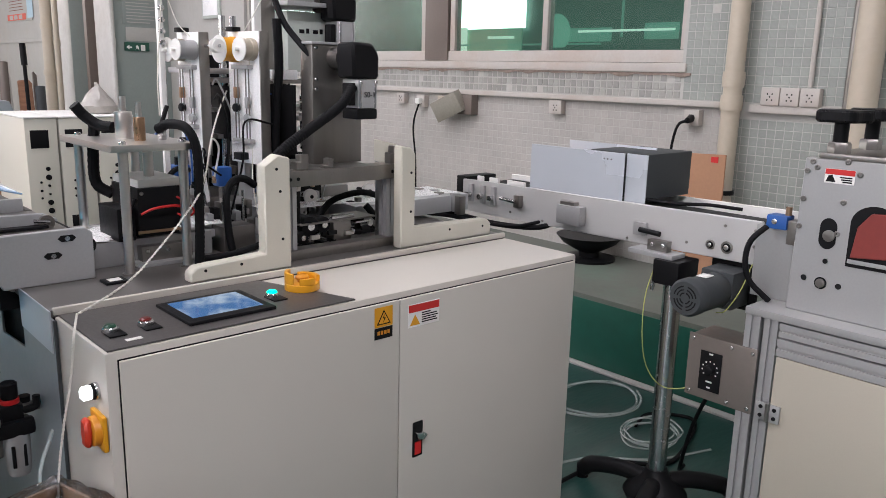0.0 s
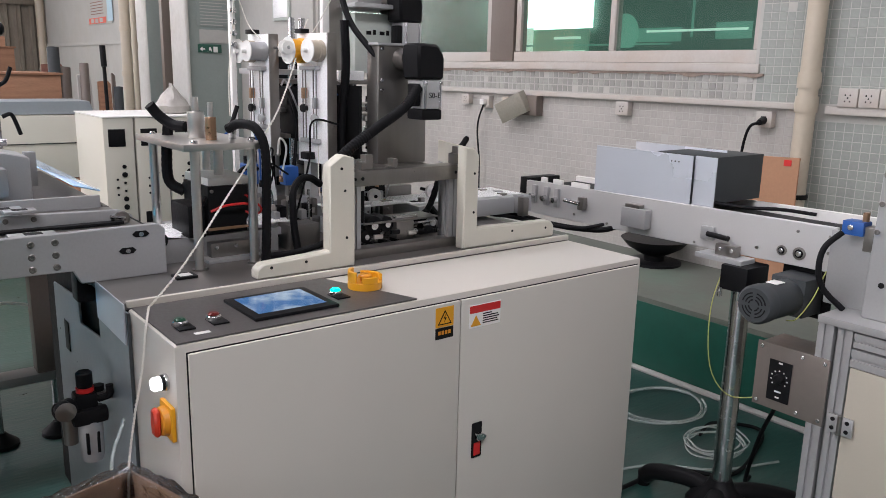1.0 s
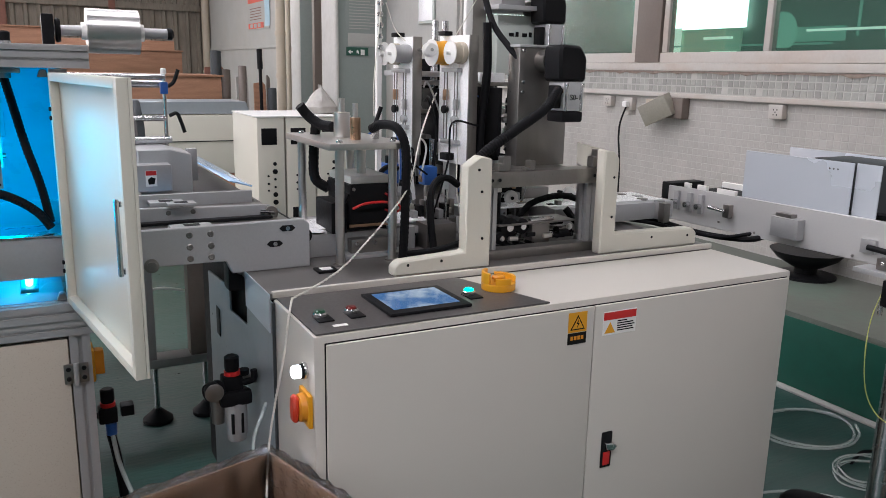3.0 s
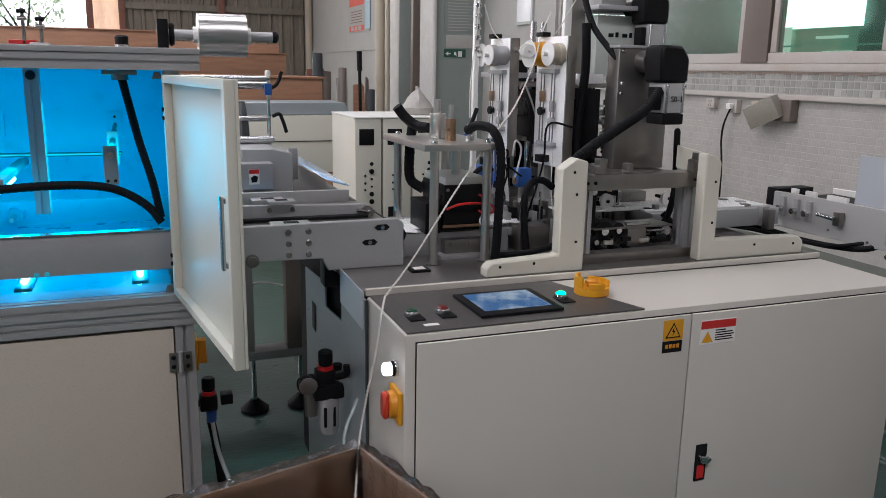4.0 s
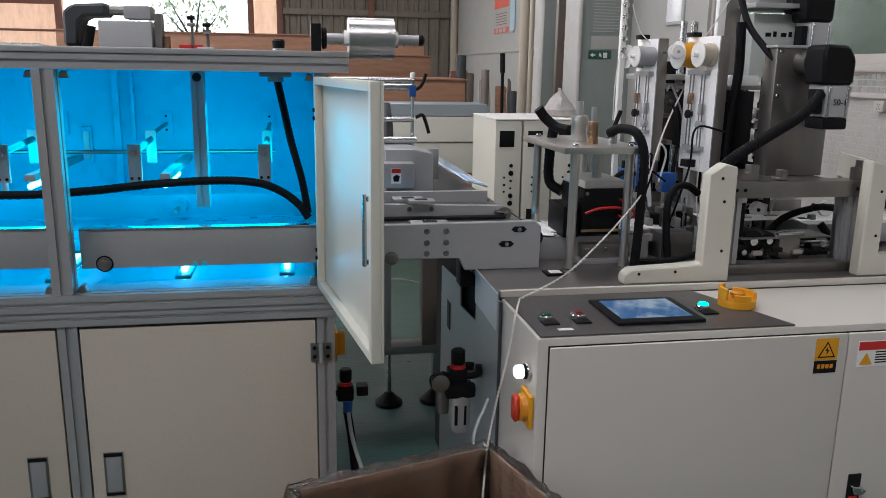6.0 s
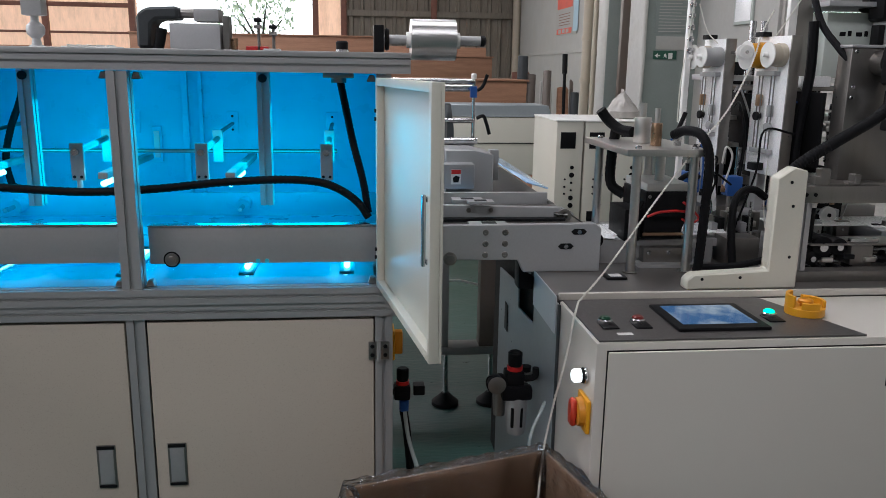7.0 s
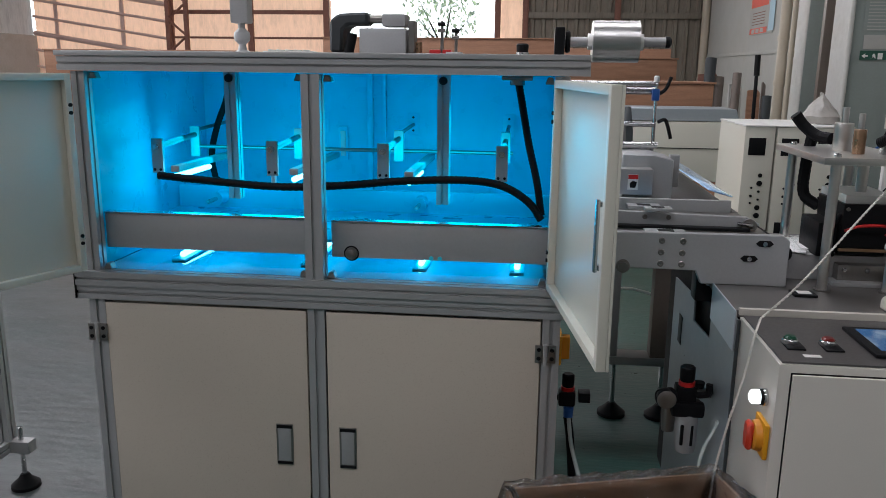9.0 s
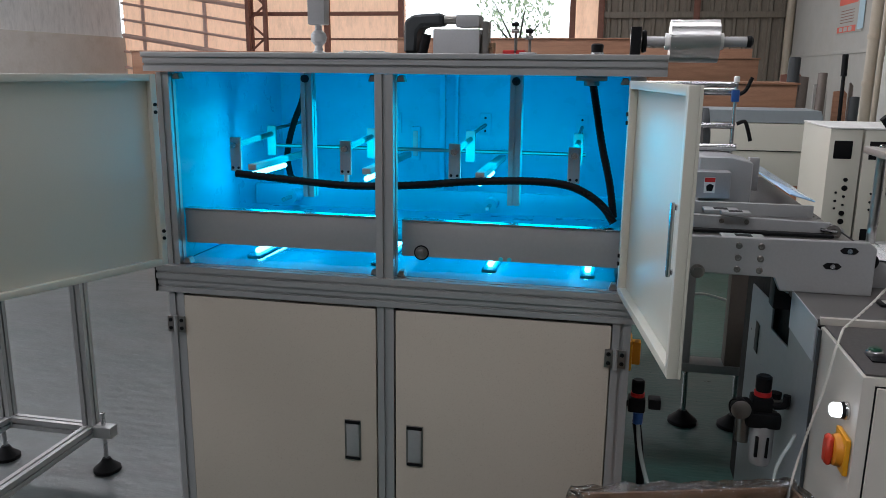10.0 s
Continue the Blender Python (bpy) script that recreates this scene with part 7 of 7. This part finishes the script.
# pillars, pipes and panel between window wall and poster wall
structure("wall_pillar", box(3.466, 3.70, 11.0, 11.5, 0, 7, 0.01), BRIGHT_PLASTER, "pale plastered pillar on the hall wall")
# Separate darker grey-green slab over the pillar's front face.
structure("wall_pillar_front", box(3.47, 3.70, 10.98, 10.997, 0, 7, 0.004), GREENPANEL, "darker grey-green slab on the pillar front")
structure("wall_return", box(3.37, 4.0, 9.304, 9.80, 0, 7, 0.006), BRIGHT_PLASTER, "pale plastered wall return")
# Dark brown strip added to fill the dark gap in the wall.
structure("trim_post", box(3.41, 3.52, 10.2, 10.3, 0, 7, 0.006), WOODY, "dark brown strip added in the wall gap")
structure("wall_panel", box(3.37, 4.0, 9.2, 9.3, 0, 7, 0.004), GREENPANEL, "grey-green painted wall panel")
sgn = thing("exit_sign", (3.55, 9.19, 1.66), "dark green emergency exit sign with white arrow", "exit sign")
part("plate", box(3.47, 3.75, 9.18, 9.198, 1.605, 1.70, 0.002), SIGNGREEN := material("sign_green", (0.02, 0.09, 0.06), 0.4), sgn)
part("arrow", slab([(3.485, 1.645), (3.52, 1.67), (3.52, 1.652), (3.55, 1.652), (3.55, 1.638), (3.52, 1.638), (3.52, 1.62)], "y", 9.176, 9.1795, 0), WHITE, sgn)
part("mark", slab([(3.58, 1.615), (3.60, 1.63), (3.595, 1.655), (3.61, 1.672), (3.625, 1.655), (3.63, 1.615), (3.61, 1.635)], "y", 9.176, 9.1795, 0), WHITE, sgn)
part("door_mark", box(3.65, 3.70, 9.176, 9.1795, 1.61, 1.675, 0), WHITE, sgn)
nt = thing("paper_notice", (3.6, 9.19, 1.8), "pale paper notices with faint writing", "notice")
part("sheet", box(3.495, 3.895, 9.192, 9.198, 1.715, 1.865, 0.001), PLASTER, nt)
sh = part("sheet", box(3.47, 3.95, 9.192, 9.198, 1.90, 2.5, 0.001), GREENPANEL, nt)
for k in range(12):
    part("writing_bar", box(3.51, 3.88 - 0.05 * (k % 3), 9.189, 9.1915, 2.3 - 0.035 * k, 2.31 - 0.035 * k, 0), PLASTER, sh)
po = thing("wall_poster", (3.99, 15.0, 2.4), "white and red safety poster on the wall", "poster")
part("sheet", box(3.985, 3.995, 14.45, 15.95, 2.13, 3.2, 0.002), PLASTER, po)
POSTERRED = material("faded_poster_red", (0.72, 0.13, 0.085), 0.6, vary=0.1, grain=12)
part("red_foot", box(3.98, 3.9845, 14.8, 15.9, 2.15, 2.25, 0), POSTERRED, po)
part("red_head", box(3.98, 3.9845, 14.8, 15.9, 2.62, 2.82, 0), POSTERRED, po)
part("blue_head", box(3.98, 3.9845, 14.8, 15.9, 2.83, 3.1, 0), material("faded_poster_blue", (0.12, 0.16, 0.42), 0.6, vary=0.1), po)
for k in range(3):
    part("pale_patch", box(3.979, 3.9798, 15.0 + 0.28 * k, 15.2 + 0.28 * k, 2.165, 2.235, 0), PLASTER, po)
part("blue_edge", box(3.98, 3.9845, 14.38, 14.7, 2.17, 3.2, 0), material("faded_pale_blue", (0.42, 0.58, 0.66), 0.6, vary=0.1), po)
for k in range(5):
    part("writing_bar", box(3.98, 3.9845, 14.95, 15.75, 2.31 + 0.05 * k, 2.322 + 0.05 * k, 0), RUST, po)


def wall_pipe(name, x, y, r, z0, z1, mat, label, rings):
    p = thing(name, (x, y, z0), label, "pipe", group="wall pipes")
    part("pipe", rod((x, y, z0), (x, y, z1), r, seg=24), mat, p)
    for z in rings:
        part("collar", turned([(r * 1.14, -0.04), (r * 1.2, 0), (r * 1.14, 0.04)], (x, y, z), "z", 24), mat, p)


wall_pipe("drain_pipe", 3.90, 13.45, 0.08, 0, 6.9, PIPE, "tan vertical drain pipe on the wall", (1.3, 2.0))
wall_pipe("drain_pipe", 3.9, 19.6, 0.09, 0, 6.9, PIPE, "tan vertical drain pipe in the corner", (1.3,))
wall_pipe("drain_pipe", 3.30, 11.0, 0.035, 0, 6.9, PIPE, "thin tan pipe beside the pillar", (1.7,))
wall_pipe("drain_pipe", 3.335, 9.16, 0.025, 0, 6.9, BRIGHT_PLASTER, "thin white pipe on the wall corner", (1.7,))
# Small bright window built as a framed sheet, its brightness put into white.
nb = thing("bright_wall_pane", (3.97, 8.08, 2.15), "white sheet in place of a small bright framed window", "notice board")
part("frame", box(3.975, 3.998, 7.88, 8.27, 1.95, 2.40, 0.003), PALEGREEN, nb)
part("sheet", box(3.970, 3.9745, 7.91, 8.24, 1.98, 2.37, 0.001), PANELWHITE, nb)
structure("trim_wall", box(3.97, 4.0, 11.1, 19.9, 1.78, 1.84, 0.004), PLASTER, "white conduit strip along the poster wall")
wall_pipe("drain_pipe", 3.93, 2.090, 0.048, 0.72, 6.9, PIPE, "cream vertical drain pipe by the window", (1.33, 1.45))
wall_pipe("drain_pipe", 3.92, 1.44, 0.065, 0.37, 6.9, PIPE, "cream vertical drain pipe", ())
wall_pipe("drain_pipe", 3.98, 1.52, 0.03, 0.37, 6.9, STEEL, "dark steel vertical pipe beside the drain pipe", ())
lp = thing("pipe_joint", (3.93, 2.08, 0.37), "grey cement patch round the pipe foot", "pipe joint")
part("lower_pipe", rod((3.93, 2.093, 0.37), (3.93, 2.093, 0.72), 0.053), PIPE, lp)
part("strap", turned([(0.06, -0.012), (0.062, 0), (0.06, 0.012)], (3.93, 2.092, 0.86), "z", 24), BLACK, lp)

# ---- windows ----
PANE = glass("green_tinted_pane", (0.46, 0.63, 0.55), 0.01)
MILKPANE = glass("frosted_green_pane", (0.27, 0.38, 0.32), 0.22)
win = structure("window_1", box(4.0, 4.1, WR, WL, WB, WB + 0.002, 0), FRAMEPAINT, "off-white framed sliding windows with green glass")
part("window_sill", box(3.985, 4.1, WR - 0.03, WL, WB - 0.05, WB - 0.001, 0.004), FRAMEPAINT, win, "off-white sill with rusty stains")
rnd = random.Random(17)
edge_top = [(WR - 0.06 + 0.06 * k, WB - 0.052) for k in range(84)]
edge_low = [(y, z - 0.010 - 0.016 * rnd.random() ** 3) for y, z in reversed(edge_top)]
part("stained_joint", slab(edge_top + edge_low, "x", 3.990, 3.9985, 0), material("rusty_mortar", (0.25, 0.195, 0.16), 0.9, vary=0.3, grain=30, bump=0.3), win, "ragged brown mortar joint under the sill")
for x, y0, y1, z0, z1 in ((4.03, WR, WL, WB + 0.004, WB + 0.075), (4.03, WR, WL, WT - 0.06, WT)):
    part("window_frame", box(x, x + 0.06, y0, y1, z0, z1, 0.004), FRAMEPAINT, win)
for y, w in ((WR + 0.02, 0.04), (3.48, 0.045), (4.36, 0.05), (4.68, 0.05), (5.9, 0.05), (WL - 0.03, 0.05)):
    part("window_frame", box(4.028, 4.095, y - w / 2, y + w / 2, WB + 0.076, WT - 0.062, 0.004), FRAMEPAINT, win)
part("window_pillar", box(4.015, 4.11, 4.40, 4.65, WB + 0.01, WT - 0.005, 0.003), WOODY, win, "dark brown window pillar")
for y0, y1, g in ((WR + 0.04, 3.46, PANE), (3.50, 4.335, PANE), (4.705, 5.875, MILKPANE), (5.925, WL - 0.055, PANE)):
    p = part("pane", box(4.05, 4.056, y0, y1, WB + 0.076, WT - 0.062, 0), g, win)
    p.visible_shadow = False

# ---- fittings on the tiled wall ----
structure("trim_conduit", box(3.965, 4.0, 2.14, 7.4, 1.30, 1.33, 0.003), FRAMEPAINT, "white cable duct along the tiled wall")
structure("trim_conduit_right", box(3.965, 4.0, -2, 2.01, 1.285, 1.325, 0.003), FRAMEPAINT, "white cable duct along the tiled wall")


def outlet(y, z, w, h, label, holes=True):
    o = thing("wall_socket", (3.99, y, z), label, "wall socket", group="wall sockets")
    part("body", box(3.955, 3.998, y - w / 2, y + w / 2, z - h / 2, z + h / 2, 0.004), FRAMEPAINT, o)
    for dy, dz in ((-0.012, 0.012), (0.012, 0.012), (0, -0.002), (-0.012, -0.018), (0.012, -0.018)) if holes else ():
        part("socket_hole", box(3.9535, 3.9548, y + dy - 0.003, y + dy + 0.003, z + dz - 0.004, z + dz + 0.004, 0), BLACK, o)
    return o


outlet(3.30, 1.25, 0.10, 0.085, "old yellowed wall socket")
outlet(2.33, 1.24, 0.09, 0.085, "white wall socket with a black plug")
outlet(4.86, 1.25, 0.09, 0.075, "old yellowed wall socket")
outlet(4.62, 1.235, 0.09, 0.09, "white wall socket with a plug")
for y in (1.90, 1.80, 1.70):
    outlet(y, 1.37, 0.095, 0.09, "white wall socket in a row above the duct")
wall_pipe("conduit", 3.985, 1.715, 0.012, 1.42, 6.9, FRAMEPAINT, "white conduit down to the sockets", ())
pl = thing("power_plug", (3.93, 2.33, 1.22), "black plug with hanging cable", "plug")
part("plug", rod((3.955, 2.33, 1.235), (3.90, 2.32, 1.225), 0.022, 0.016), BLACK, pl)
part("cable", hose([(3.90, 2.32, 1.225), (3.88, 2.36, 1.2), (3.9, 2.40, 1.1), (3.92, 2.43, 0.9), (3.9, 2.45, 0.7)], 0.008, 8), RUBBER, pl)
pl = thing("power_plug", (3.95, 4.62, 1.22), "white plug with hanging grey cable", "plug")
part("plug", box(3.92, 3.955, 4.60, 4.645, 1.215, 1.255, 0.006), WHITE, pl)
part("cable", hose([(3.94, 4.62, 1.215), (3.93, 4.66, 1.1), (3.94, 4.68, 0.98), (3.93, 4.64, 0.8), (3.93, 4.63, 0.5)], 0.007, 8), SLOT, pl)
tb = thing("junction_box", (3.93, 4.25, 1.22), "open grey metal junction box hanging askew", "junction box")
bm = box(-0.04, 0.03, -0.125, 0.125, -0.075, 0.075, 0.004)
bm.transform(Matrix.Translation((3.90, 4.24, 1.215)) @ pose(0, 0, 0, -24, -14, 12))
part("lid", bm, material("dull_box_paint", (0.33, 0.31, 0.26), 0.5, 0.2, stain=(0.2, 0.17, 0.12), stain_amount=0.5), tb)
part("box", box(3.93, 3.998, 4.04, 4.20, 1.16, 1.30, 0.004), WOODY, tb)
part("yellow_tag", box(3.95, 3.9985, 4.36, 4.42, 1.16, 1.28, 0.002), PIPE, tb)
cb = thing("cardboard_sheet", (3.95, 2.29, 0.37), "brown cardboard sheet leaning on the tiled wall", "cardboard")
part("sheet", slab([(2.02, 0.37), (2.30, 0.37), (2.29, 1.06), (2.02, 1.07)], "x", 3.80, 3.81, 0.002), material("orange_cardboard", (0.40, 0.215, 0.125), 0.8, vary=0.08), cb)
for y, z in ((2.24, 0.98), (2.24, 0.86), (2.08, 1.04)):
    part("print_mark", box(3.7975, 3.7995, y - 0.02, y + 0.02, z - 0.015, z + 0.015, 0), RED, cb)


# ---- tree outside the gate ----
def tree(x, y):
    t = thing("tree", (x, y, -0.12), "tree outside the gate with haze in its pale leaf colour", "tree")
    tr = rod((x, y, -0.12), (x + 0.15, y, 2.4), 0.14, 0.08, 12)
    for k in range(5):
        a = k * 1.3
        rod((x + 0.15, y, 2.2), (x + 1.1 * math.cos(a), y + 1.1 * math.sin(a), 3.4 + 0.4 * (k % 3)), 0.06, 0.015, 8, 0, tr)
    part("trunk", tr, WOODY, t)
    rnd = random.Random(12)
    bm = bmesh.new()
    for k in range(520):
        a, h, d = rnd.random() * math.tau, rnd.gauss(3.9, 0.75), rnd.random() ** 0.5 * 1.6
        c = Vector((x + d * math.cos(a), y + d * math.sin(a), h + 0.3 * math.sin(3 * a)))
        s = 0.07 + 0.08 * rnd.random()
        q = Euler((rnd.random() * 3, rnd.random() * 3, rnd.random() * 3)).to_matrix()
        bm.faces.new([bm.verts.new(c + q @ Vector(p) * s) for p in ((-1, 0, 0), (0, -0.5, 0.15), (1, 0, 0), (0, 0.5, 0.15))])
    # Bright haze beyond the gate is put into the pale leaf colour.
    part("crown", bm, sheet("washed_out_leaves", (0.82, 0.93, 0.66)), t)


tree(-3.9, 33.0)


# ---- mosaic tiles on the window wall ----
def tile_material(name, colour, spread=0.16):
    m = material(name, colour, 0.4, vary=0.1, grain=60, bump=0.08, stain=tuple(c * 0.72 for c in colour), stain_amount=0.4)
    nt = m.node_tree
    b = nt.nodes["Principled BSDF"]
    src = b.inputs["Base Color"].links[0].from_socket
    geo, inf = nt.nodes.new("ShaderNodeNewGeometry"), nt.nodes.new("ShaderNodeObjectInfo")
    add = nt.nodes.new("ShaderNodeMath")
    add.operation = "ADD"
    nt.links.new(geo.outputs["Random Per Island"], add.inputs[0])
    nt.links.new(inf.outputs["Random"], add.inputs[1])
    fr = nt.nodes.new("ShaderNodeMath")
    fr.operation = "FRACT"
    nt.links.new(add.outputs[0], fr.inputs[0])
    rng = nt.nodes.new("ShaderNodeMapRange")
    rng.inputs["To Min"].default_value, rng.inputs["To Max"].default_value = 1 - spread, 1 + spread
    nt.links.new(fr.outputs[0], rng.inputs["Value"])
    mul = nt.nodes.new("ShaderNodeVectorMath")
    mul.operation = "SCALE"
    nt.links.new(src, mul.inputs[0])
    nt.links.new(rng.outputs[0], mul.inputs["Scale"])
    nt.links.new(mul.outputs[0], b.inputs["Base Color"])
    return m


TILE = 0.046
TILE_BAND = tile_material("grey_mosaic", (0.31, 0.31, 0.285), 0.16)
TILE_LOW = tile_material("beige_painted_mosaic", (0.40, 0.38, 0.35), 0.04)
TILE_RIGHT = tile_material("grey_green_mosaic", (0.285, 0.305, 0.278), 0.07)
rnd = random.Random(21)


def tile_verts(y, z, w, proud):
    e = 0.004
    return [(4.0, y, z), (4.0, y + w, z), (4.0, y + w, z + w), (4.0, y, z + w),
            (4.0 - proud, y + e * 0.4, z + e * 0.4), (4.0 - proud, y + w - e * 0.4, z + e * 0.4), (4.0 - proud, y + w - e * 0.4, z + w - e * 0.4), (4.0 - proud, y + e * 0.4, z + w - e * 0.4)]


TILE_FACES = [(4, 7, 6, 5), (0, 4, 5, 1), (1, 5, 6, 2), (2, 6, 7, 3), (3, 7, 4, 0)]
EASTWALL = bpy.data.objects["wall_east"]
one = bpy.data.meshes.new("tile")
one.from_pydata([(x - 4.0, y, z) for x, y, z in tile_verts(0, 0, TILE - 0.0032, 0.0011)], [], TILE_FACES)
one.materials.append(TILE_RIGHT)
single_tiles = 0


def tiles(name, y0, y1, z0, z1, mat, proud, gap, label, skip=0.01, parts=None):
    """A field of mosaic tiles; those inside the stretch given by parts are pieces of their own."""
    global single_tiles
    verts, faces = [], []
    y = y0
    while y < y1 - TILE:
        z = z0
        while z < z1 - TILE * 0.9:
            if rnd.random() > skip:
                if parts and parts[0] < y < parts[1] and parts[2] < z < parts[3] and single_tiles < 300:
                    t = new("tile", one)
                    t.parent = EASTWALL
                    t.location = (4.0, y, z)
                    single_tiles += 1
                else:
                    n = len(verts)
                    verts += tile_verts(y, z, TILE - gap, proud * (0.7 + 0.6 * rnd.random()))
                    faces += [tuple(n + k for k in f) for f in TILE_FACES]
            z += TILE
        y += TILE
    me = bpy.data.meshes.new(name)
    me.from_pydata(verts, [], faces)
    me.materials.append(mat)
    ob = new(name, me)
    return tagged(ob, label, "wall tiles", kind="stuff")


tiles("wall_tiles", 2.44, 7.4, 1.338, 1.48, TILE_BAND, 0.003, 0.007, "grey mosaic tiles under the window sill", 0.02)
tiles("wall_tiles", 2.14, 7.4, 0.375, 1.30, TILE_LOW, 0.0009, 0.0026, "beige painted mosaic tiles below the cable duct", 0.003)
tiles("wall_tiles", 0.4, 2.44, 1.335, 2.8, TILE_RIGHT, 0.0011, 0.0032, "grey-green mosaic tiles beside the window", 0.012, (1.55, 2.40, 1.3, 2.0))
tiles("wall_tiles", 0.4, 2.14, 0.375, 1.285, TILE_RIGHT, 0.0011, 0.0032, "grey-green mosaic tiles beside the drain pipe", 0.012)


# ---- what moves: the feed hose with its carriage, and the yarn ----
def even(pts, n, length):
    """n + 1 joints, one length apart, along a soft curve through pts."""
    line = smooth_line(pts, 24)
    out, walked, want = [line[0]], 0.0, length
    for a, b in zip(line, line[1:]):
        d = (b - a).length
        while d and walked + d >= want and len(out) <= n:
            out.append(a.lerp(b, (want - walked) / d))
            want += length
        walked += d
    while len(out) <= n:
        out.append(out[-1] + (line[-1] - line[-2]).normalized() * length)
    return out


def link_mesh(name, length, r, mat, twisted):
    bm = bmesh.new()
    if twisted:
        for s in (0, math.pi):
            pts = [Vector((math.cos(a + s) * r * 0.6, math.sin(a + s) * r * 0.6, length * (i - 0.3) / 13.4)) for i, a in ((i, i * 2 * math.pi * 2 / 14) for i in range(15))]
            hose(pts, r * 0.7, 5, 1, 0, bm)
    else:
        turned([(0.0, -r), (r * 0.7, -r * 0.7), (r, 0), (r, length), (r * 0.7, length + r * 0.7), (0.0, length + r)], (0, 0, 0), "z", 10, bm)
    return mesh_of(name, bm, mat, Vector((0, 0, 0)))


def links(owner, name, n, length, r, mat, twisted=False):
    me = link_mesh(name, length, r, mat, twisted)
    out = []
    for _ in range(n):
        ob = new(name, me)
        ob.parent = owner
        out.append(tagged(ob))
    return out


def link_poses(owner, joints):
    o = ORG[owner]
    out = []
    for a, b in zip(joints, joints[1:]):
        q = Vector((0, 0, 1)).rotation_difference((b - a).normalized())
        out.append(Matrix.Translation(a - o) @ q.to_matrix().to_4x4())
    return out


HOSE_N, HOSE_L = 11, 0.033
HOSE_ARCH = even([(1.386, 2.12, 0.980), (1.431, 2.12, 1.028), (1.503, 2.12, 1.048), (1.580, 2.12, 1.049), (1.668, 2.12, 1.016), (1.724, 2.12, 0.971)], HOSE_N, HOSE_L)
HOSE_SWING = even([(1.475, 2.12, 0.975), (1.53, 2.12, 0.998), (1.585, 2.12, 1.054), (1.64, 2.12, 1.10), (1.715, 2.12, 1.127), (1.78, 2.12, 1.146)], HOSE_N, HOSE_L)
HOSE_UP = even([(1.530, 2.12, 0.954), (1.567, 2.12, 0.962), (1.591, 2.12, 0.985), (1.607, 2.12, 1.031), (1.615, 2.12, 1.09), (1.62, 2.13, 1.17), (1.63, 2.15, 1.27)], HOSE_N, HOSE_L)
feed_hose = thing("feed_hose", (1.386, 2.12, 0.98), "black air hose swinging behind the station with the feed carriage", "air hose")
hose_links = links(feed_hose, "hose_piece", HOSE_N, HOSE_L, 0.0105, RUBBER)

feed_carriage = thing("feed_carriage", (1.38, 2.12, 0.965), "small black feed carriage with steel plate on its rail", "feed carriage")
part("block", box(1.35, 1.41, 2.095, 2.145, 0.9455, 0.967, 0.004), BLACK, feed_carriage)
part("plate", box(1.34, 1.40, 2.085, 2.155, 0.967, 0.972, 0.001), ALU, feed_carriage, "bright steel plate")
part("clamp", rod((1.386, 2.12, 0.972), (1.386, 2.12, 0.985), 0.010, seg=14), STEEL, feed_carriage)
carriage_rail = thing("carriage_rail", (1.42, 2.12, 0.917), "steel rail on which the feed carriage slides", "machine rail")
part("rail", box(1.20, 1.66, 2.10, 2.14, 0.932, 0.9452, 0.002), STEEL, carriage_rail)
for x in (1.22, 1.64):
    part("rail_foot", box(x - 0.015, x + 0.015, 2.10, 2.14, 0.9172, 0.932, 0.002), SLOT, carriage_rail)

YARN_N, YARN_L = 24, 0.053
YARN_SLACK = even([(0.505, 1.70, 0.93), (0.575, 1.74, 0.942), (0.659, 1.78, 0.97), (0.743, 1.84, 1.012), (0.832, 1.90, 1.065), (0.933, 1.98, 1.138), (1.045, 2.15, 1.245), (1.147, 2.30, 1.317), (1.255, 2.43, 1.405), (1.32, 2.45, 1.56), (1.40, 2.46, 1.76)], YARN_N, YARN_L)
YARN_TAUT = even([(0.505, 1.70, 0.93), (0.579, 1.76, 0.981), (0.658, 1.82, 1.052), (0.751, 1.90, 1.132), (0.839, 1.98, 1.198), (0.932, 2.05, 1.277), (1.027, 2.12, 1.351), (1.145, 2.24, 1.48), (1.25, 2.38, 1.60), (1.36, 2.42, 1.76)], YARN_N, YARN_L)
feed_yarn = thing("yarn", (0.505, 1.70, 0.93), "twisted white yarn pulled tight and slack by the machine", "yarn")
yarn_links = links(feed_yarn, "yarn_piece", YARN_N, YARN_L, 0.0024, ROPE, True)

# moments at which the carriage stands back
BACK = (0.05, 0.8, 1.5, 2.22, 2.95, 3.7, 4.45, 5.1, 5.87, 6.6, 7.32, 8.05, 8.78, 9.5)


def cycle(back, swing, forward):
    """Rows of the working stroke: back, through the swing, forward and again."""
    rows = [(0.0, back)]
    for c in BACK:
        if c > 0.2:
            rows += [(c - 0.25, forward), (c - 0.18, swing), (c - 0.11, back)]
        rows += [(c + 0.11, back), (c + 0.18, swing), (c + 0.25, forward)]
    rows = [r for r in rows if r[0] <= 10.0]
    return rows + [(10.0, forward)]


def motions():
    for ob, a, s, u in zip(hose_links, link_poses(feed_hose, HOSE_ARCH), link_poses(feed_hose, HOSE_SWING), link_poses(feed_hose, HOSE_UP)):
        walk(ob, cycle(a, s, u))
    for ob, a, u in zip(yarn_links, link_poses(feed_yarn, YARN_SLACK), link_poses(feed_yarn, YARN_TAUT)):
        walk(ob, cycle(a, a.lerp(u, 0.5), u))
    walk(feed_carriage, cycle(pose(1.38, 2.12, 0.965), pose(1.47, 2.12, 0.965), pose(1.53, 2.12, 0.965)))


motions()
